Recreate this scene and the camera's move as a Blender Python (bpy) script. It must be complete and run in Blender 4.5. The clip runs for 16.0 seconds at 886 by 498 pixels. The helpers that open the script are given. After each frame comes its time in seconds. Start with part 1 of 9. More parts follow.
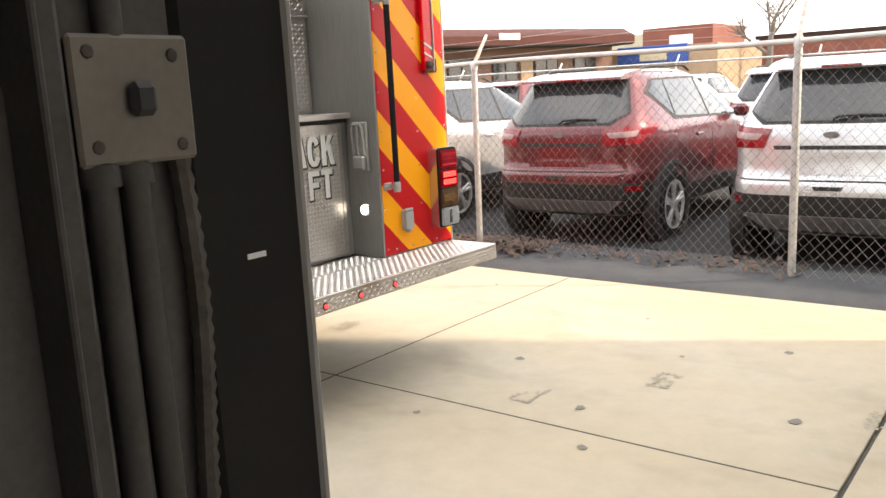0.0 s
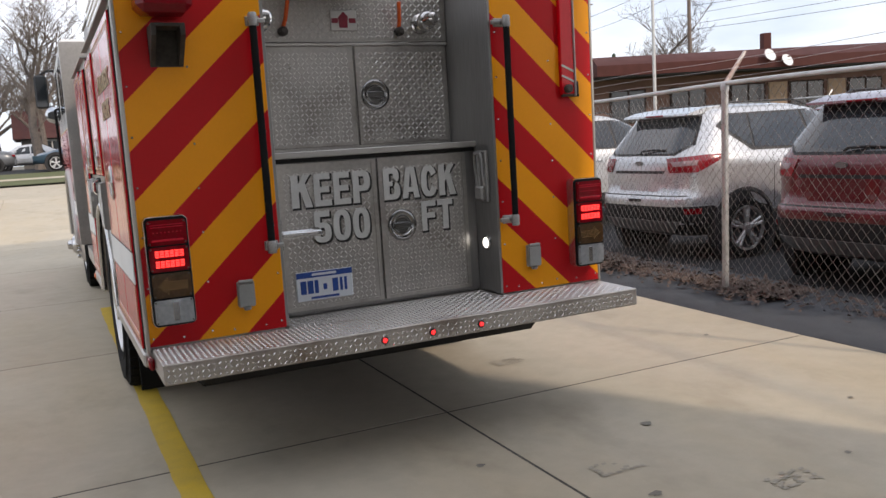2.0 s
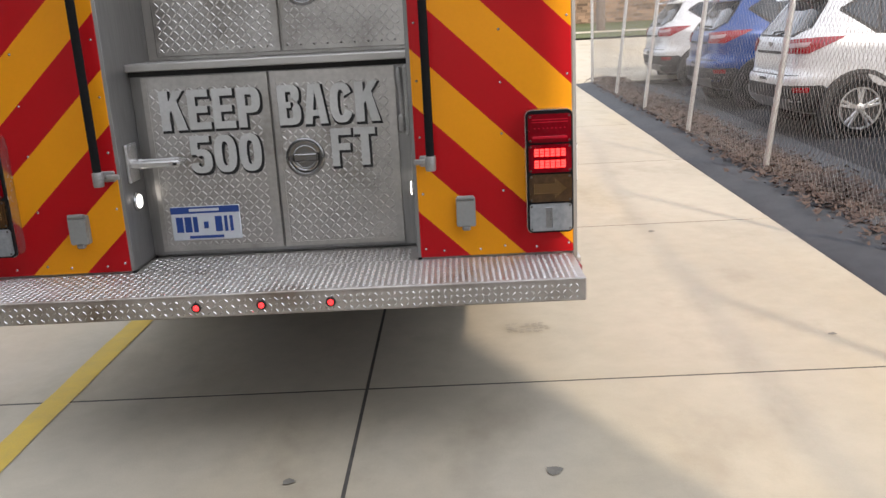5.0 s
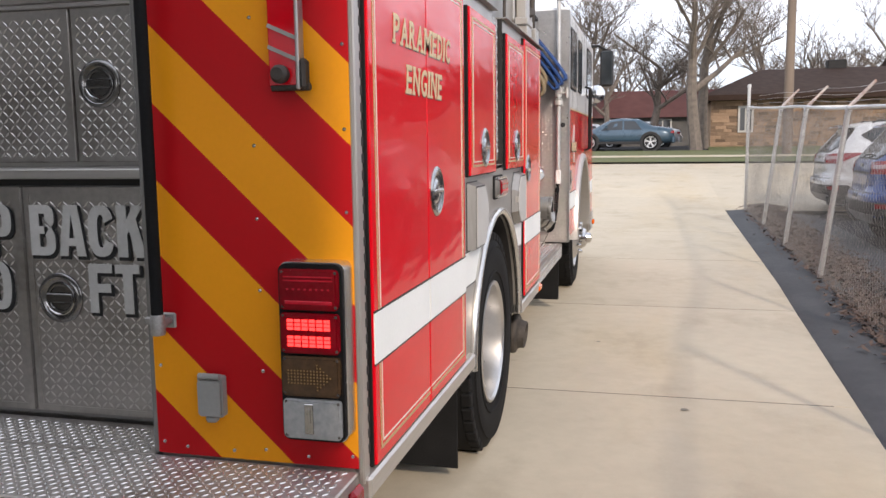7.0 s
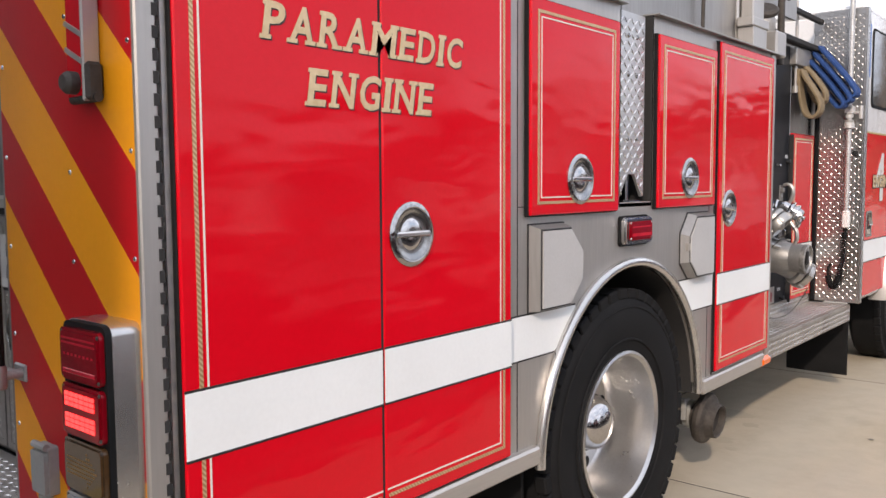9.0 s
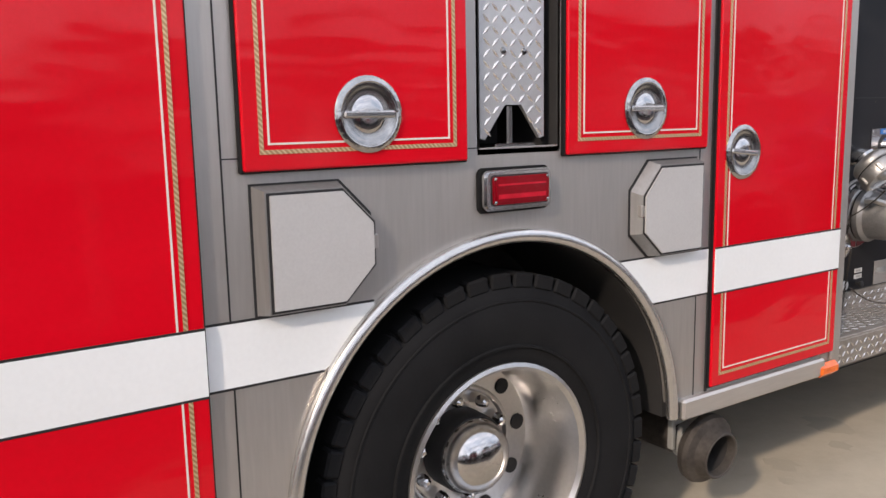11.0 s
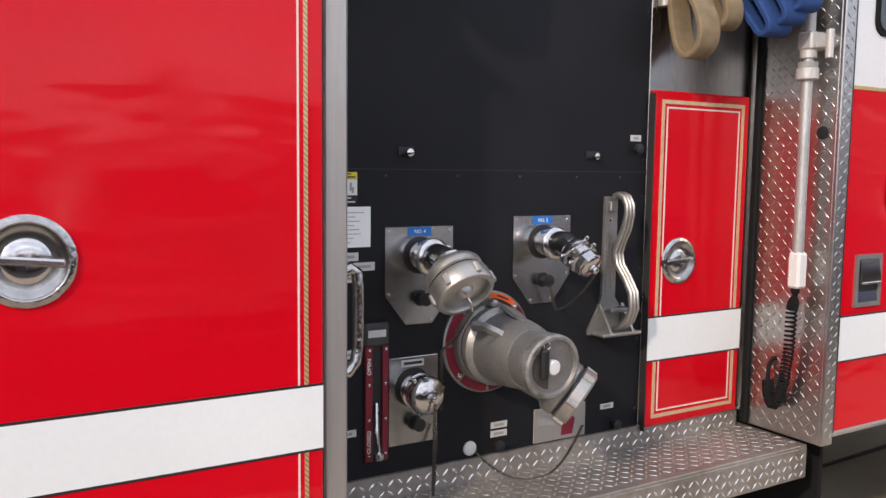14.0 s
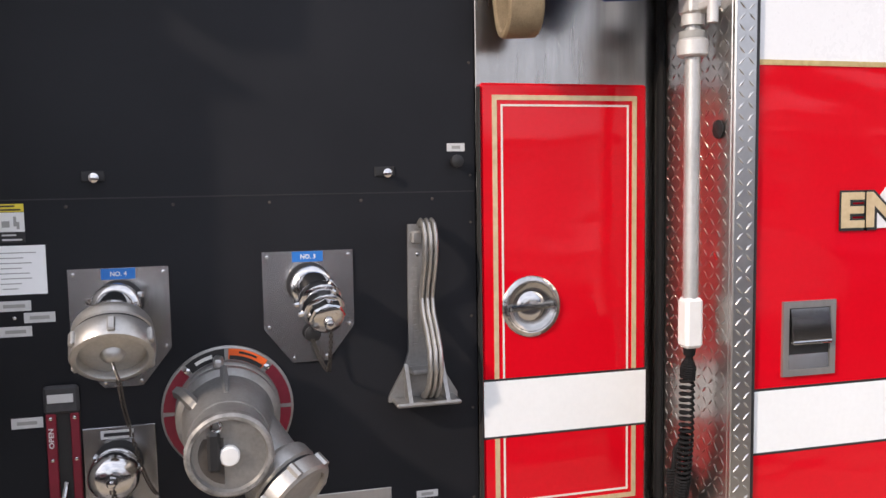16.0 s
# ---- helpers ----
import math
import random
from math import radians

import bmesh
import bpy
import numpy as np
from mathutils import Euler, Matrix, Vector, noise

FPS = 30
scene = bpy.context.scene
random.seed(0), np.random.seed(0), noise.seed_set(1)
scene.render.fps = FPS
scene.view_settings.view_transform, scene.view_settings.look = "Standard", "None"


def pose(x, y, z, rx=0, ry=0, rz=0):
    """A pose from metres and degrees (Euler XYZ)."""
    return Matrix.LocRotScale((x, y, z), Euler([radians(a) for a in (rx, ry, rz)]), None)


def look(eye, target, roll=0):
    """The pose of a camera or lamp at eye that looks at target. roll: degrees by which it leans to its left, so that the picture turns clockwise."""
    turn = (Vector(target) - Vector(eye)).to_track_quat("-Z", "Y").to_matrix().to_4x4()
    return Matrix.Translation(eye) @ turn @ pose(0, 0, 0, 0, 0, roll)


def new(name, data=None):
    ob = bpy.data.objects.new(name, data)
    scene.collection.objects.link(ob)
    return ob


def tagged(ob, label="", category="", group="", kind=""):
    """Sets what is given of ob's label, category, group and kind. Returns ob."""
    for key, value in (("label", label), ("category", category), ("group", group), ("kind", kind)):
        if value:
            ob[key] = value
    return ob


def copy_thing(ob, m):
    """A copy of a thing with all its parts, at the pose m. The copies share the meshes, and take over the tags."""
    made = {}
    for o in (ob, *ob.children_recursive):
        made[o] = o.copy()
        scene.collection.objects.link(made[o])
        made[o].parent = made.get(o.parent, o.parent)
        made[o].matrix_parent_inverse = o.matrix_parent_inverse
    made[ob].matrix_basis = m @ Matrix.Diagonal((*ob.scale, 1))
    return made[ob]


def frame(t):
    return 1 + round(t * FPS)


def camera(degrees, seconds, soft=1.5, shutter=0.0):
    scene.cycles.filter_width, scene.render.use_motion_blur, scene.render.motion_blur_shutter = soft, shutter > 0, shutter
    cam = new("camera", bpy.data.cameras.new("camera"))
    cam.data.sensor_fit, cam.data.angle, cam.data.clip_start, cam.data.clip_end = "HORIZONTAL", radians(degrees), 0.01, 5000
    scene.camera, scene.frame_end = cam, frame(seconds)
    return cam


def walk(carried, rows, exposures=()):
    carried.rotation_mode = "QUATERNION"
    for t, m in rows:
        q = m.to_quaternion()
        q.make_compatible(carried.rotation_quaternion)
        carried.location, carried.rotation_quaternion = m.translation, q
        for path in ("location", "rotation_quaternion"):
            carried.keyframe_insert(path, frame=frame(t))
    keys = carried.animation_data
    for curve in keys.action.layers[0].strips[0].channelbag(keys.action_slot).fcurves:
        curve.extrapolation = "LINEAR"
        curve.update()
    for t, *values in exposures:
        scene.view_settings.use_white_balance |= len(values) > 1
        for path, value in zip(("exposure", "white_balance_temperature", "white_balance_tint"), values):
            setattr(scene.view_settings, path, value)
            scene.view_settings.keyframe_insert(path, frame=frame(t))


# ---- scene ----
import functools

cam = camera(56.2, 16.0)
PATH = [
    (0, (-2.913, -3.177, 1.577), (-1.366, -1.965, 1.208), -3.0),
    (0.5, (-2.582, -3.420, 1.496), (-1.119, -2.108, 1.122), -2.1),
    (1, (-2.262, -3.661, 1.487), (-0.995, -2.163, 1.1), -1.6),
    (1.5, (-1.951, -3.858, 1.487), (-1.025, -2.108, 1.206), -3.5),
    (2, (-1.591, -3.875, 1.509), (-0.738, -2.085, 1.249), -3.5),
    (2.5, (-1.226, -3.711, 1.507), (-0.343, -1.943, 1.202), -3.0),
    (3, (-0.838, -3.693, 1.489), (-0.098, -1.861, 1.178), -2.8),
    (3.2, (-0.654, -3.678, 1.512), (-0.016, -1.807, 1.208), -2.6),
    (5.3, (0.901, -3.093, 1.587), (0.842, -1.166, 1.055), -3.1),
    (5.5, (0.985, -2.929, 1.539), (0.962, -0.988, 1.059), -3.4),
    (6, (1.371, -2.656, 1.529), (1.326, -0.69, 1.167), -3.5),
    (6.5, (1.734, -2.402, 1.552), (1.513, -0.438, 1.251), -1.4),
    (7, (2.0, -2.089, 1.557), (1.517, -0.164, 1.307), -0.7),
    (7.5, (2.287, -1.809, 1.565), (1.435, -0.005, 1.417), -1.9),
    (8, (2.576, -1.544, 1.582), (1.498, 0.137, 1.474), -1.8),
    (8.2, (2.636, -1.428, 1.553), (1.545, 0.245, 1.437), -1.5),
    (10.3, (2.913, 0.145, 1.521), (1.322, 1.326, 1.253), 0.9),
    (10.5, (2.936, 0.312, 1.518), (1.344, 1.488, 1.229), 0.8),
    (11, (2.974, 0.721, 1.531), (1.333, 1.821, 1.217), -1.1),
    (11.5, (2.933, 1.091, 1.462), (1.289, 2.128, 0.991), -2.3),
    (12, (2.972, 1.452, 1.51), (1.287, 2.429, 1.055), -2.7),
    (12.5, (3.066, 1.852, 1.564), (1.298, 2.763, 1.351), -2.1),
    (13, (3.053, 2.187, 1.588), (1.353, 3.23, 1.435), 0.0),
    (13.5, (2.931, 2.571, 1.613), (1.321, 3.747, 1.454), 0.3),
    (14, (2.984, 2.946, 1.582), (1.27, 3.959, 1.39), 0.7),
    (14.5, (2.989, 3.302, 1.604), (1.238, 4.241, 1.374), 0.3),
    (15, (2.932, 3.687, 1.628), (1.193, 4.66, 1.461), -1.9),
    (15.5, (2.972, 4.057, 1.617), (1.116, 4.788, 1.477), -1.9),
    (16, (2.964, 4.317, 1.612), (1.036, 4.821, 1.443), -0.9),
]
walk(cam, [(t, look(eye, target, roll)) for t, eye, target, roll in PATH],
     [(0, 2.1, 7400, 13), (0.3, 1.8, 7100, 13), (0.7, 1.3, 6700, 14), (1.0, 1.16, 6600, 15), (1.5, 0.88, 6550, 15), (2.0, 0.70, 6550, 15), (3.2, 0.82, 6550, 15), (5.3, 1.36, 6500, 14), (6.5, 1.06, 6450, 15), (8.2, 0.89, 6400, 17), (10.3, 0.84, 6400, 18), (11.2, 0.80, 6400, 18), (11.9, 1.02, 6400, 18), (12.5, 1.10, 6400, 18), (13.2, 0.86, 6400, 18), (14, 0.83, 6400, 18), (15, 1.05, 6400, 18), (16, 1.08, 6400, 18)])

# ---- light ----
SUN_AZ, SUN_EL = (0.462, -0.887), 29.5
world = bpy.data.worlds.new("overcast_sky")
scene.world = world
world.use_nodes = True
wn, wl = world.node_tree.nodes, world.node_tree.links
wn.clear()
sky = wn.new("ShaderNodeTexSky")
sky.sky_type, sky.sun_disc = "NISHITA", False
sky.sun_elevation, sky.sun_rotation = radians(SUN_EL), math.atan2(SUN_AZ[0], SUN_AZ[1])
wco = wn.new("ShaderNodeTexCoord")
wmap = wn.new("ShaderNodeMapping")
wmap.inputs["Scale"].default_value = (1.0, 1.0, 3.5)
cloud = wn.new("ShaderNodeTexNoise")
cloud.inputs["Scale"].default_value, cloud.inputs["Detail"].default_value = 2.2, 7
ramp = wn.new("ShaderNodeValToRGB")
ramp.color_ramp.elements[0].position, ramp.color_ramp.elements[0].color = 0.32, (3.9, 4.6, 5.5, 1)
ramp.color_ramp.elements[1].position, ramp.color_ramp.elements[1].color = 0.62, (9.0, 9.2, 9.5, 1)
wmix = wn.new("ShaderNodeMix")
wmix.data_type = "RGBA"
wmix.inputs[0].default_value = 0.82
back = wn.new("ShaderNodeBackground")
back.inputs["Strength"].default_value = 0.112
wout = wn.new("ShaderNodeOutputWorld")
wl.new(wco.outputs["Generated"], wmap.inputs["Vector"])
wl.new(wmap.outputs["Vector"], cloud.inputs["Vector"])
wl.new(cloud.outputs["Fac"], ramp.inputs["Fac"])
wl.new(sky.outputs["Color"], wmix.inputs[6])
wl.new(ramp.outputs["Color"], wmix.inputs[7])
wl.new(wmix.outputs[2], back.inputs["Color"])
wl.new(back.outputs["Background"], wout.inputs["Surface"])

sun = new("sun", bpy.data.lights.new("sun", "SUN"))
sun.data.energy, sun.data.angle, sun.data.color = 1.5, radians(2.3), (1.0, 0.86, 0.68)
sun.matrix_world = look((20 * SUN_AZ[0], 20 * SUN_AZ[1], 20 * math.tan(radians(SUN_EL))), (0, 0, 0))


# ---- materials ----
def mat(name, a, b=None, scale=4.0, rough=0.5, metal=0.0, bump=0.0, bscale=80.0, coat=0.0, emit=0.0,
        stretch=(1, 1, 1), rvar=0.12, trans=0.0, ior=1.45, vary=0.0, fine=0.35, spec=0.5, mottle=0.0):
    """A surface with colour and gloss that vary at two scales, and fine relief."""
    m = bpy.data.materials.new(name)
    m.use_nodes = True
    nt = m.node_tree
    n, l = nt.nodes, nt.links
    p = n["Principled BSDF"]
    b = b or tuple(c * 0.8 for c in a)
    co = n.new("ShaderNodeTexCoord")
    mp = n.new("ShaderNodeMapping")
    mp.inputs["Scale"].default_value = stretch
    l.new(co.outputs["Object"], mp.inputs["Vector"])
    big = n.new("ShaderNodeTexNoise")
    big.inputs["Scale"].default_value, big.inputs["Detail"].default_value = scale, 5
    small = n.new("ShaderNodeTexNoise")
    small.inputs["Scale"].default_value, small.inputs["Detail"].default_value = bscale, 4
    for t in (big, small):
        l.new(mp.outputs["Vector"], t.inputs["Vector"])
    addn = n.new("ShaderNodeMix")
    addn.inputs[0].default_value = fine
    l.new(big.outputs["Fac"], addn.inputs[2])
    l.new(small.outputs["Fac"], addn.inputs[3])
    if mottle:
        mid = n.new("ShaderNodeTexNoise")
        mid.inputs["Scale"].default_value, mid.inputs["Detail"].default_value, mid.inputs["Roughness"].default_value = 7.0, 9, 0.65
        l.new(mp.outputs["Vector"], mid.inputs["Vector"])
        more = n.new("ShaderNodeMix")
        more.inputs[0].default_value = mottle
        l.new(addn.outputs[0], more.inputs[2])
        l.new(mid.outputs["Fac"], more.inputs[3])
        addn = more
    rg = n.new("ShaderNodeMapRange")
    rg.inputs["From Min"].default_value, rg.inputs["From Max"].default_value = 0.32, 0.68
    l.new(addn.outputs[0], rg.inputs["Value"])
    mx = n.new("ShaderNodeMix")
    mx.data_type = "RGBA"
    mx.inputs[6].default_value, mx.inputs[7].default_value = (*a, 1), (*b, 1)
    l.new(rg.outputs["Result"], mx.inputs[0])
    colour = mx.outputs[2]
    if vary:
        oi = n.new("ShaderNodeObjectInfo")
        hs = n.new("ShaderNodeHueSaturation")
        vr = n.new("ShaderNodeMapRange")
        vr.inputs["To Min"].default_value, vr.inputs["To Max"].default_value = 1 - vary, 1 + vary
        l.new(oi.outputs["Random"], vr.inputs["Value"])
        l.new(vr.outputs["Result"], hs.inputs["Value"])
        l.new(colour, hs.inputs["Color"])
        colour = hs.outputs["Color"]
    l.new(colour, p.inputs["Base Color"])
    rr = n.new("ShaderNodeMapRange")
    rr.inputs["To Min"].default_value, rr.inputs["To Max"].default_value = max(0.02, rough - rvar), min(1, rough + rvar)
    l.new(addn.outputs[0], rr.inputs["Value"])
    l.new(rr.outputs["Result"], p.inputs["Roughness"])
    p.inputs["Metallic"].default_value = metal
    p.inputs["Specular IOR Level"].default_value = spec
    p.inputs["Coat Weight"].default_value = coat
    p.inputs["Coat Roughness"].default_value = 0.04
    p.inputs["Transmission Weight"].default_value = trans
    p.inputs["IOR"].default_value = ior
    if emit:
        p.inputs["Emission Color"].default_value = (*a, 1)
        p.inputs["Emission Strength"].default_value = emit
    if bump:
        bn = n.new("ShaderNodeBump")
        bn.inputs["Strength"].default_value, bn.inputs["Distance"].default_value = min(1.0, bump), 0.004
        l.new(small.outputs["Fac"], bn.inputs["Height"])
        l.new(bn.outputs["Normal"], p.inputs["Normal"])
    return m


RED = mat("red_paint", (0.66, 0.004, 0.013), (0.59, 0.0035, 0.010), 1.5, 0.10, rvar=0.05, spec=0.33)


def wavy(m, scale, stretch, height):
    """Gives a glossy sheet the slight waviness that bends what it mirrors."""
    n, l = m.node_tree.nodes, m.node_tree.links
    co, mp, nz, bn = n.new("ShaderNodeTexCoord"), n.new("ShaderNodeMapping"), n.new("ShaderNodeTexNoise"), n.new("ShaderNodeBump")
    mp.inputs["Scale"].default_value = stretch
    nz.inputs["Scale"].default_value, nz.inputs["Detail"].default_value, nz.inputs["Roughness"].default_value = scale, 3.0, 0.5
    bn.inputs["Strength"].default_value, bn.inputs["Distance"].default_value = 1.0, height
    l.new(co.outputs["Object"], mp.inputs["Vector"])
    l.new(mp.outputs["Vector"], nz.inputs["Vector"])
    l.new(nz.outputs["Fac"], bn.inputs["Height"])
    l.new(bn.outputs["Normal"], n["Principled BSDF"].inputs["Normal"])


wavy(RED, 1.7, (1, 0.7, 2.0), 0.013)
WHITE = mat("white_paint", (0.78, 0.78, 0.77), (0.72, 0.72, 0.71), 2, 0.28, coat=0.5, rvar=0.05)
TAPE = mat("white_tape", (0.82, 0.84, 0.83), (0.76, 0.78, 0.77), 3, 0.42, rvar=0.06)
STEEL = mat("brushed_steel", (0.50, 0.478, 0.448), (0.41, 0.392, 0.366), 2.5, 0.40, 0.68, 0.018, 90, stretch=(1, 1, 0.08))
STEEL_H = mat("brushed_steel_across", (0.54, 0.517, 0.485), (0.44, 0.42, 0.393), 2.5, 0.40, 0.7, 0.04, 90, stretch=(0.08, 0.08, 1))
SATIN = mat("satin_cover", (0.59, 0.58, 0.56), (0.51, 0.50, 0.483), 3, 0.5, 0.3, 0.03, 160)
DIAMOND = mat("diamond_plate", (0.52, 0.495, 0.46), (0.34, 0.322, 0.297), 3, 0.36, 0.85, 0.05, 50)
POLISHED_PLATE = mat("polished_diamond_plate", (0.56, 0.545, 0.525), (0.42, 0.408, 0.392), 5, 0.31, 1.0, 0.02, 40)
LADDERPLATE = mat("bright_diamond_plate", (0.60, 0.595, 0.585), (0.49, 0.485, 0.475), 6, 0.34, 0.7, 0.06, 50)
ARCHSTEEL = mat("polished_arch", (0.66, 0.65, 0.63), (0.54, 0.53, 0.51), 4, 0.24, 0.9)
# Darker copy of brushed steel: shade of recess and sides put in its colour.
DIMSTEEL = mat("shaded_steel", (0.36, 0.35, 0.335), (0.25, 0.243, 0.232), 2.5, 0.40, 0.62, 0.04, 90, stretch=(1, 1, 0.08))
PANELSTEEL = mat("brushed_panel_steel", (0.54, 0.535, 0.53), (0.33, 0.325, 0.322), 5, 0.24, 1.0, 0.03, 90, stretch=(1, 1, 0.25), mottle=0.3)
WORNCAST = mat("worn_cast_aluminium", (0.53, 0.515, 0.488), (0.345, 0.333, 0.31), 11, 0.40, 0.85, 0.10, 130, mottle=0.3)
BODYCAST = mat("dull_cast_metal", (0.41, 0.40, 0.382), (0.245, 0.24, 0.229), 8, 0.45, 0.75, 0.14, 120, mottle=0.35)
CHIPPED = mat("chipped_dark_rim", (0.055, 0.052, 0.048), (0.42, 0.41, 0.39), 34, 0.5, 0.5, 0.2, 120, fine=0.2, mottle=0.3)
DARKPLASTIC = mat("smoked_plastic", (0.05, 0.05, 0.052), (0.075, 0.075, 0.077), 9, 0.4, spec=0.3)
SURROUND = mat("brushed_surround", (0.46, 0.445, 0.425), (0.30, 0.29, 0.277), 3, 0.26, 1.0, 0.02, 90, stretch=(1, 1, 0.05))
MARKERRED = mat("dim_red_marker", (1.0, 0.03, 0.03), (0.8, 0.02, 0.02), 40, 0.25, emit=1.3)
# Treads polished lighter than the plate, with their sky glints put in too.
TREAD = mat("raised_tread", (0.80, 0.78, 0.75), (0.62, 0.60, 0.575), 9, 0.24, 0.78)
SOFTTREAD = mat("dulled_tread", (0.68, 0.655, 0.62), (0.50, 0.48, 0.452), 9, 0.31, 0.90)
# Chrome darkened for the shade of recessed bowls, which are not sunk in.
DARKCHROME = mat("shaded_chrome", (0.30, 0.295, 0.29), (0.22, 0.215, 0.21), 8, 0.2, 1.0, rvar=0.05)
WIRE = mat("fence_wire", (0.29, 0.275, 0.255), (0.13, 0.12, 0.11), 10, 0.5, 0.4)
STAINED_PLATE = mat("stained_diamond_plate", (0.47, 0.44, 0.40), (0.15, 0.128, 0.105), 3.2, 0.48, 0.6, 0.12, 40, mottle=0.35)
DIAMOND_WORN = mat("worn_diamond_plate", (0.58, 0.54, 0.50), (0.38, 0.347, 0.31), 2.2, 0.48, 0.65, 0.12, 40)
LATCHSTEEL = mat("stamped_latch_steel", (0.52, 0.51, 0.495), (0.36, 0.352, 0.343), 30, 0.16, 1.0, rvar=0.08)
LATCHBOWL = mat("polished_latch_bowl", (0.44, 0.43, 0.415), (0.33, 0.322, 0.31), 20, 0.22, 1.0, rvar=0.06)
wavy(LATCHSTEEL, 38, (1, 1, 1), 0.004)
CHROME = mat("chrome", (0.64, 0.63, 0.62), (0.50, 0.49, 0.48), 8, 0.13, 1.0, rvar=0.05)
CAST = mat("cast_aluminium", (0.50, 0.488, 0.465), (0.30, 0.293, 0.279), 9, 0.52, 0.7, 0.18, 120)
GALV = mat("galvanised_steel", (0.55, 0.55, 0.54), (0.42, 0.42, 0.41), 10, 0.5, 0.6, 0.06, 90)
RUST = mat("peeling_barb_arm", (0.62, 0.60, 0.57), (0.30, 0.16, 0.11), 14, 0.65, 0.2, 0.1, 60)
BLACK = mat("black_panel", (0.0115, 0.012, 0.0142), (0.017, 0.0178, 0.0207), 3, 0.44, rvar=0.08, bump=0.03, bscale=400, spec=0.17)
RUBBER = mat("rubber", (0.0082, 0.0084, 0.0089), (0.0155, 0.0155, 0.016), 7, 0.74, bump=0.1, bscale=120, spec=0.14)
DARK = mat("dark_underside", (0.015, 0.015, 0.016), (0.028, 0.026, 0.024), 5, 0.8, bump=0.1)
PALEGOLD = mat("pale_gold_leaf", (0.72, 0.57, 0.35), (0.58, 0.43, 0.24), 45, 0.42, 0.3)
GOLD = mat("gold_leaf", (0.66, 0.50, 0.23), (0.50, 0.35, 0.14), 60, 0.4, 0.5)
PIN = mat("pinstripe_white", (0.75, 0.70, 0.62), (0.68, 0.63, 0.56), 6, 0.4)
INK = mat("black_ink", (0.012, 0.012, 0.013), (0.02, 0.02, 0.02), 6, 0.5)
LETTER = mat("silver_letter", (0.62, 0.62, 0.60), (0.50, 0.50, 0.48), 9, 0.42, 0.15)
REDLENS = mat("red_lens", (0.26, 0.003, 0.010), (0.17, 0.002, 0.006), 14, 0.12, rvar=0.04, spec=0.4)
LITLAMP = mat("lit_white_lamp", (1.0, 0.96, 0.88), (0.95, 0.9, 0.8), 30, 0.3, emit=1.6)
BRIGHTRED = mat("bright_red_strip", (0.62, 0.010, 0.030), (0.45, 0.008, 0.02), 14, 0.2)
AMBERDOT = mat("amber_diode", (0.46, 0.27, 0.08), (0.34, 0.19, 0.05), 14, 0.3)
REDLED = mat("lit_red_led", (1.0, 0.035, 0.03), (1.0, 0.05, 0.04), 20, 0.3, emit=1.8)
AMBERDARK = mat("smoked_amber_lens", (0.06, 0.032, 0.012), (0.10, 0.05, 0.02), 40, 0.18, coat=0.6)
AMBER = mat("lit_amber_lens", (0.80, 0.15, 0.005), (0.55, 0.08, 0.004), 60, 0.2, emit=0.06, coat=0.5)
CLEAR = mat("clear_lens", (0.52, 0.53, 0.54), (0.36, 0.375, 0.39), 45, 0.15, 0.4)
GREYBOX = mat("grey_plastic", (0.33, 0.33, 0.31), (0.27, 0.27, 0.255), 8, 0.55)
PLATEWHITE = mat("number_plate_white", (0.72, 0.75, 0.78), (0.66, 0.68, 0.72), 8, 0.4)
BLUE = mat("label_blue", (0.02, 0.17, 0.52), (0.02, 0.14, 0.45), 10, 0.4)
PLATEBLUE = mat("number_plate_blue", (0.02, 0.07, 0.30), (0.02, 0.06, 0.25), 10, 0.4)
MAROON = mat("maroon_decal", (0.22, 0.015, 0.03), (0.17, 0.012, 0.024), 10, 0.42)
PAPER = mat("white_label", (0.75, 0.75, 0.73), (0.68, 0.68, 0.66), 12, 0.6)
WHITESHEET = mat("white_instruction_sheet", (0.86, 0.87, 0.86), (0.82, 0.83, 0.82), 3, 0.5, rvar=0.05)
SMALLLABEL = mat("grey_label", (0.60, 0.60, 0.59), (0.50, 0.50, 0.49), 12, 0.6)
YELLOWLABEL = mat("yellow_label", (0.72, 0.60, 0.05), (0.65, 0.52, 0.04), 10, 0.5)
TAN_HOSE = mat("tan_hose_jacket", (0.27, 0.205, 0.12), (0.17, 0.125, 0.072), 22, 0.85, bump=0.3, bscale=260)
BLUE_HOSE = mat("blue_hose_jacket", (0.020, 0.066, 0.215), (0.011, 0.036, 0.13), 14, 0.82, bump=0.3, bscale=260)
ORANGE = mat("orange_handle", (0.8, 0.13, 0.02), (0.7, 0.1, 0.02), 10, 0.4)
VINYL = mat("red_vinyl_cover", (0.17, 0.012, 0.02), (0.12, 0.01, 0.015), 6, 0.55, bump=0.1)
GLASS = mat("dark_glass", (0.02, 0.024, 0.028), (0.03, 0.035, 0.04), 2, 0.05, coat=0.5, rvar=0.02)
MIRROR = mat("mirror_glass", (0.55, 0.57, 0.59), (0.52, 0.54, 0.56), 2, 0.02, 1.0, rvar=0.01)
EXHAUST = mat("sooty_exhaust", (0.105, 0.093, 0.081), (0.05, 0.043, 0.038), 12, 0.7, 0.5, 0.2, 60)
ALU_WHEEL = mat("satin_wheel", (0.64, 0.63, 0.615), (0.54, 0.53, 0.517), 5, 0.31, 0.95, stretch=(1, 1, 1))
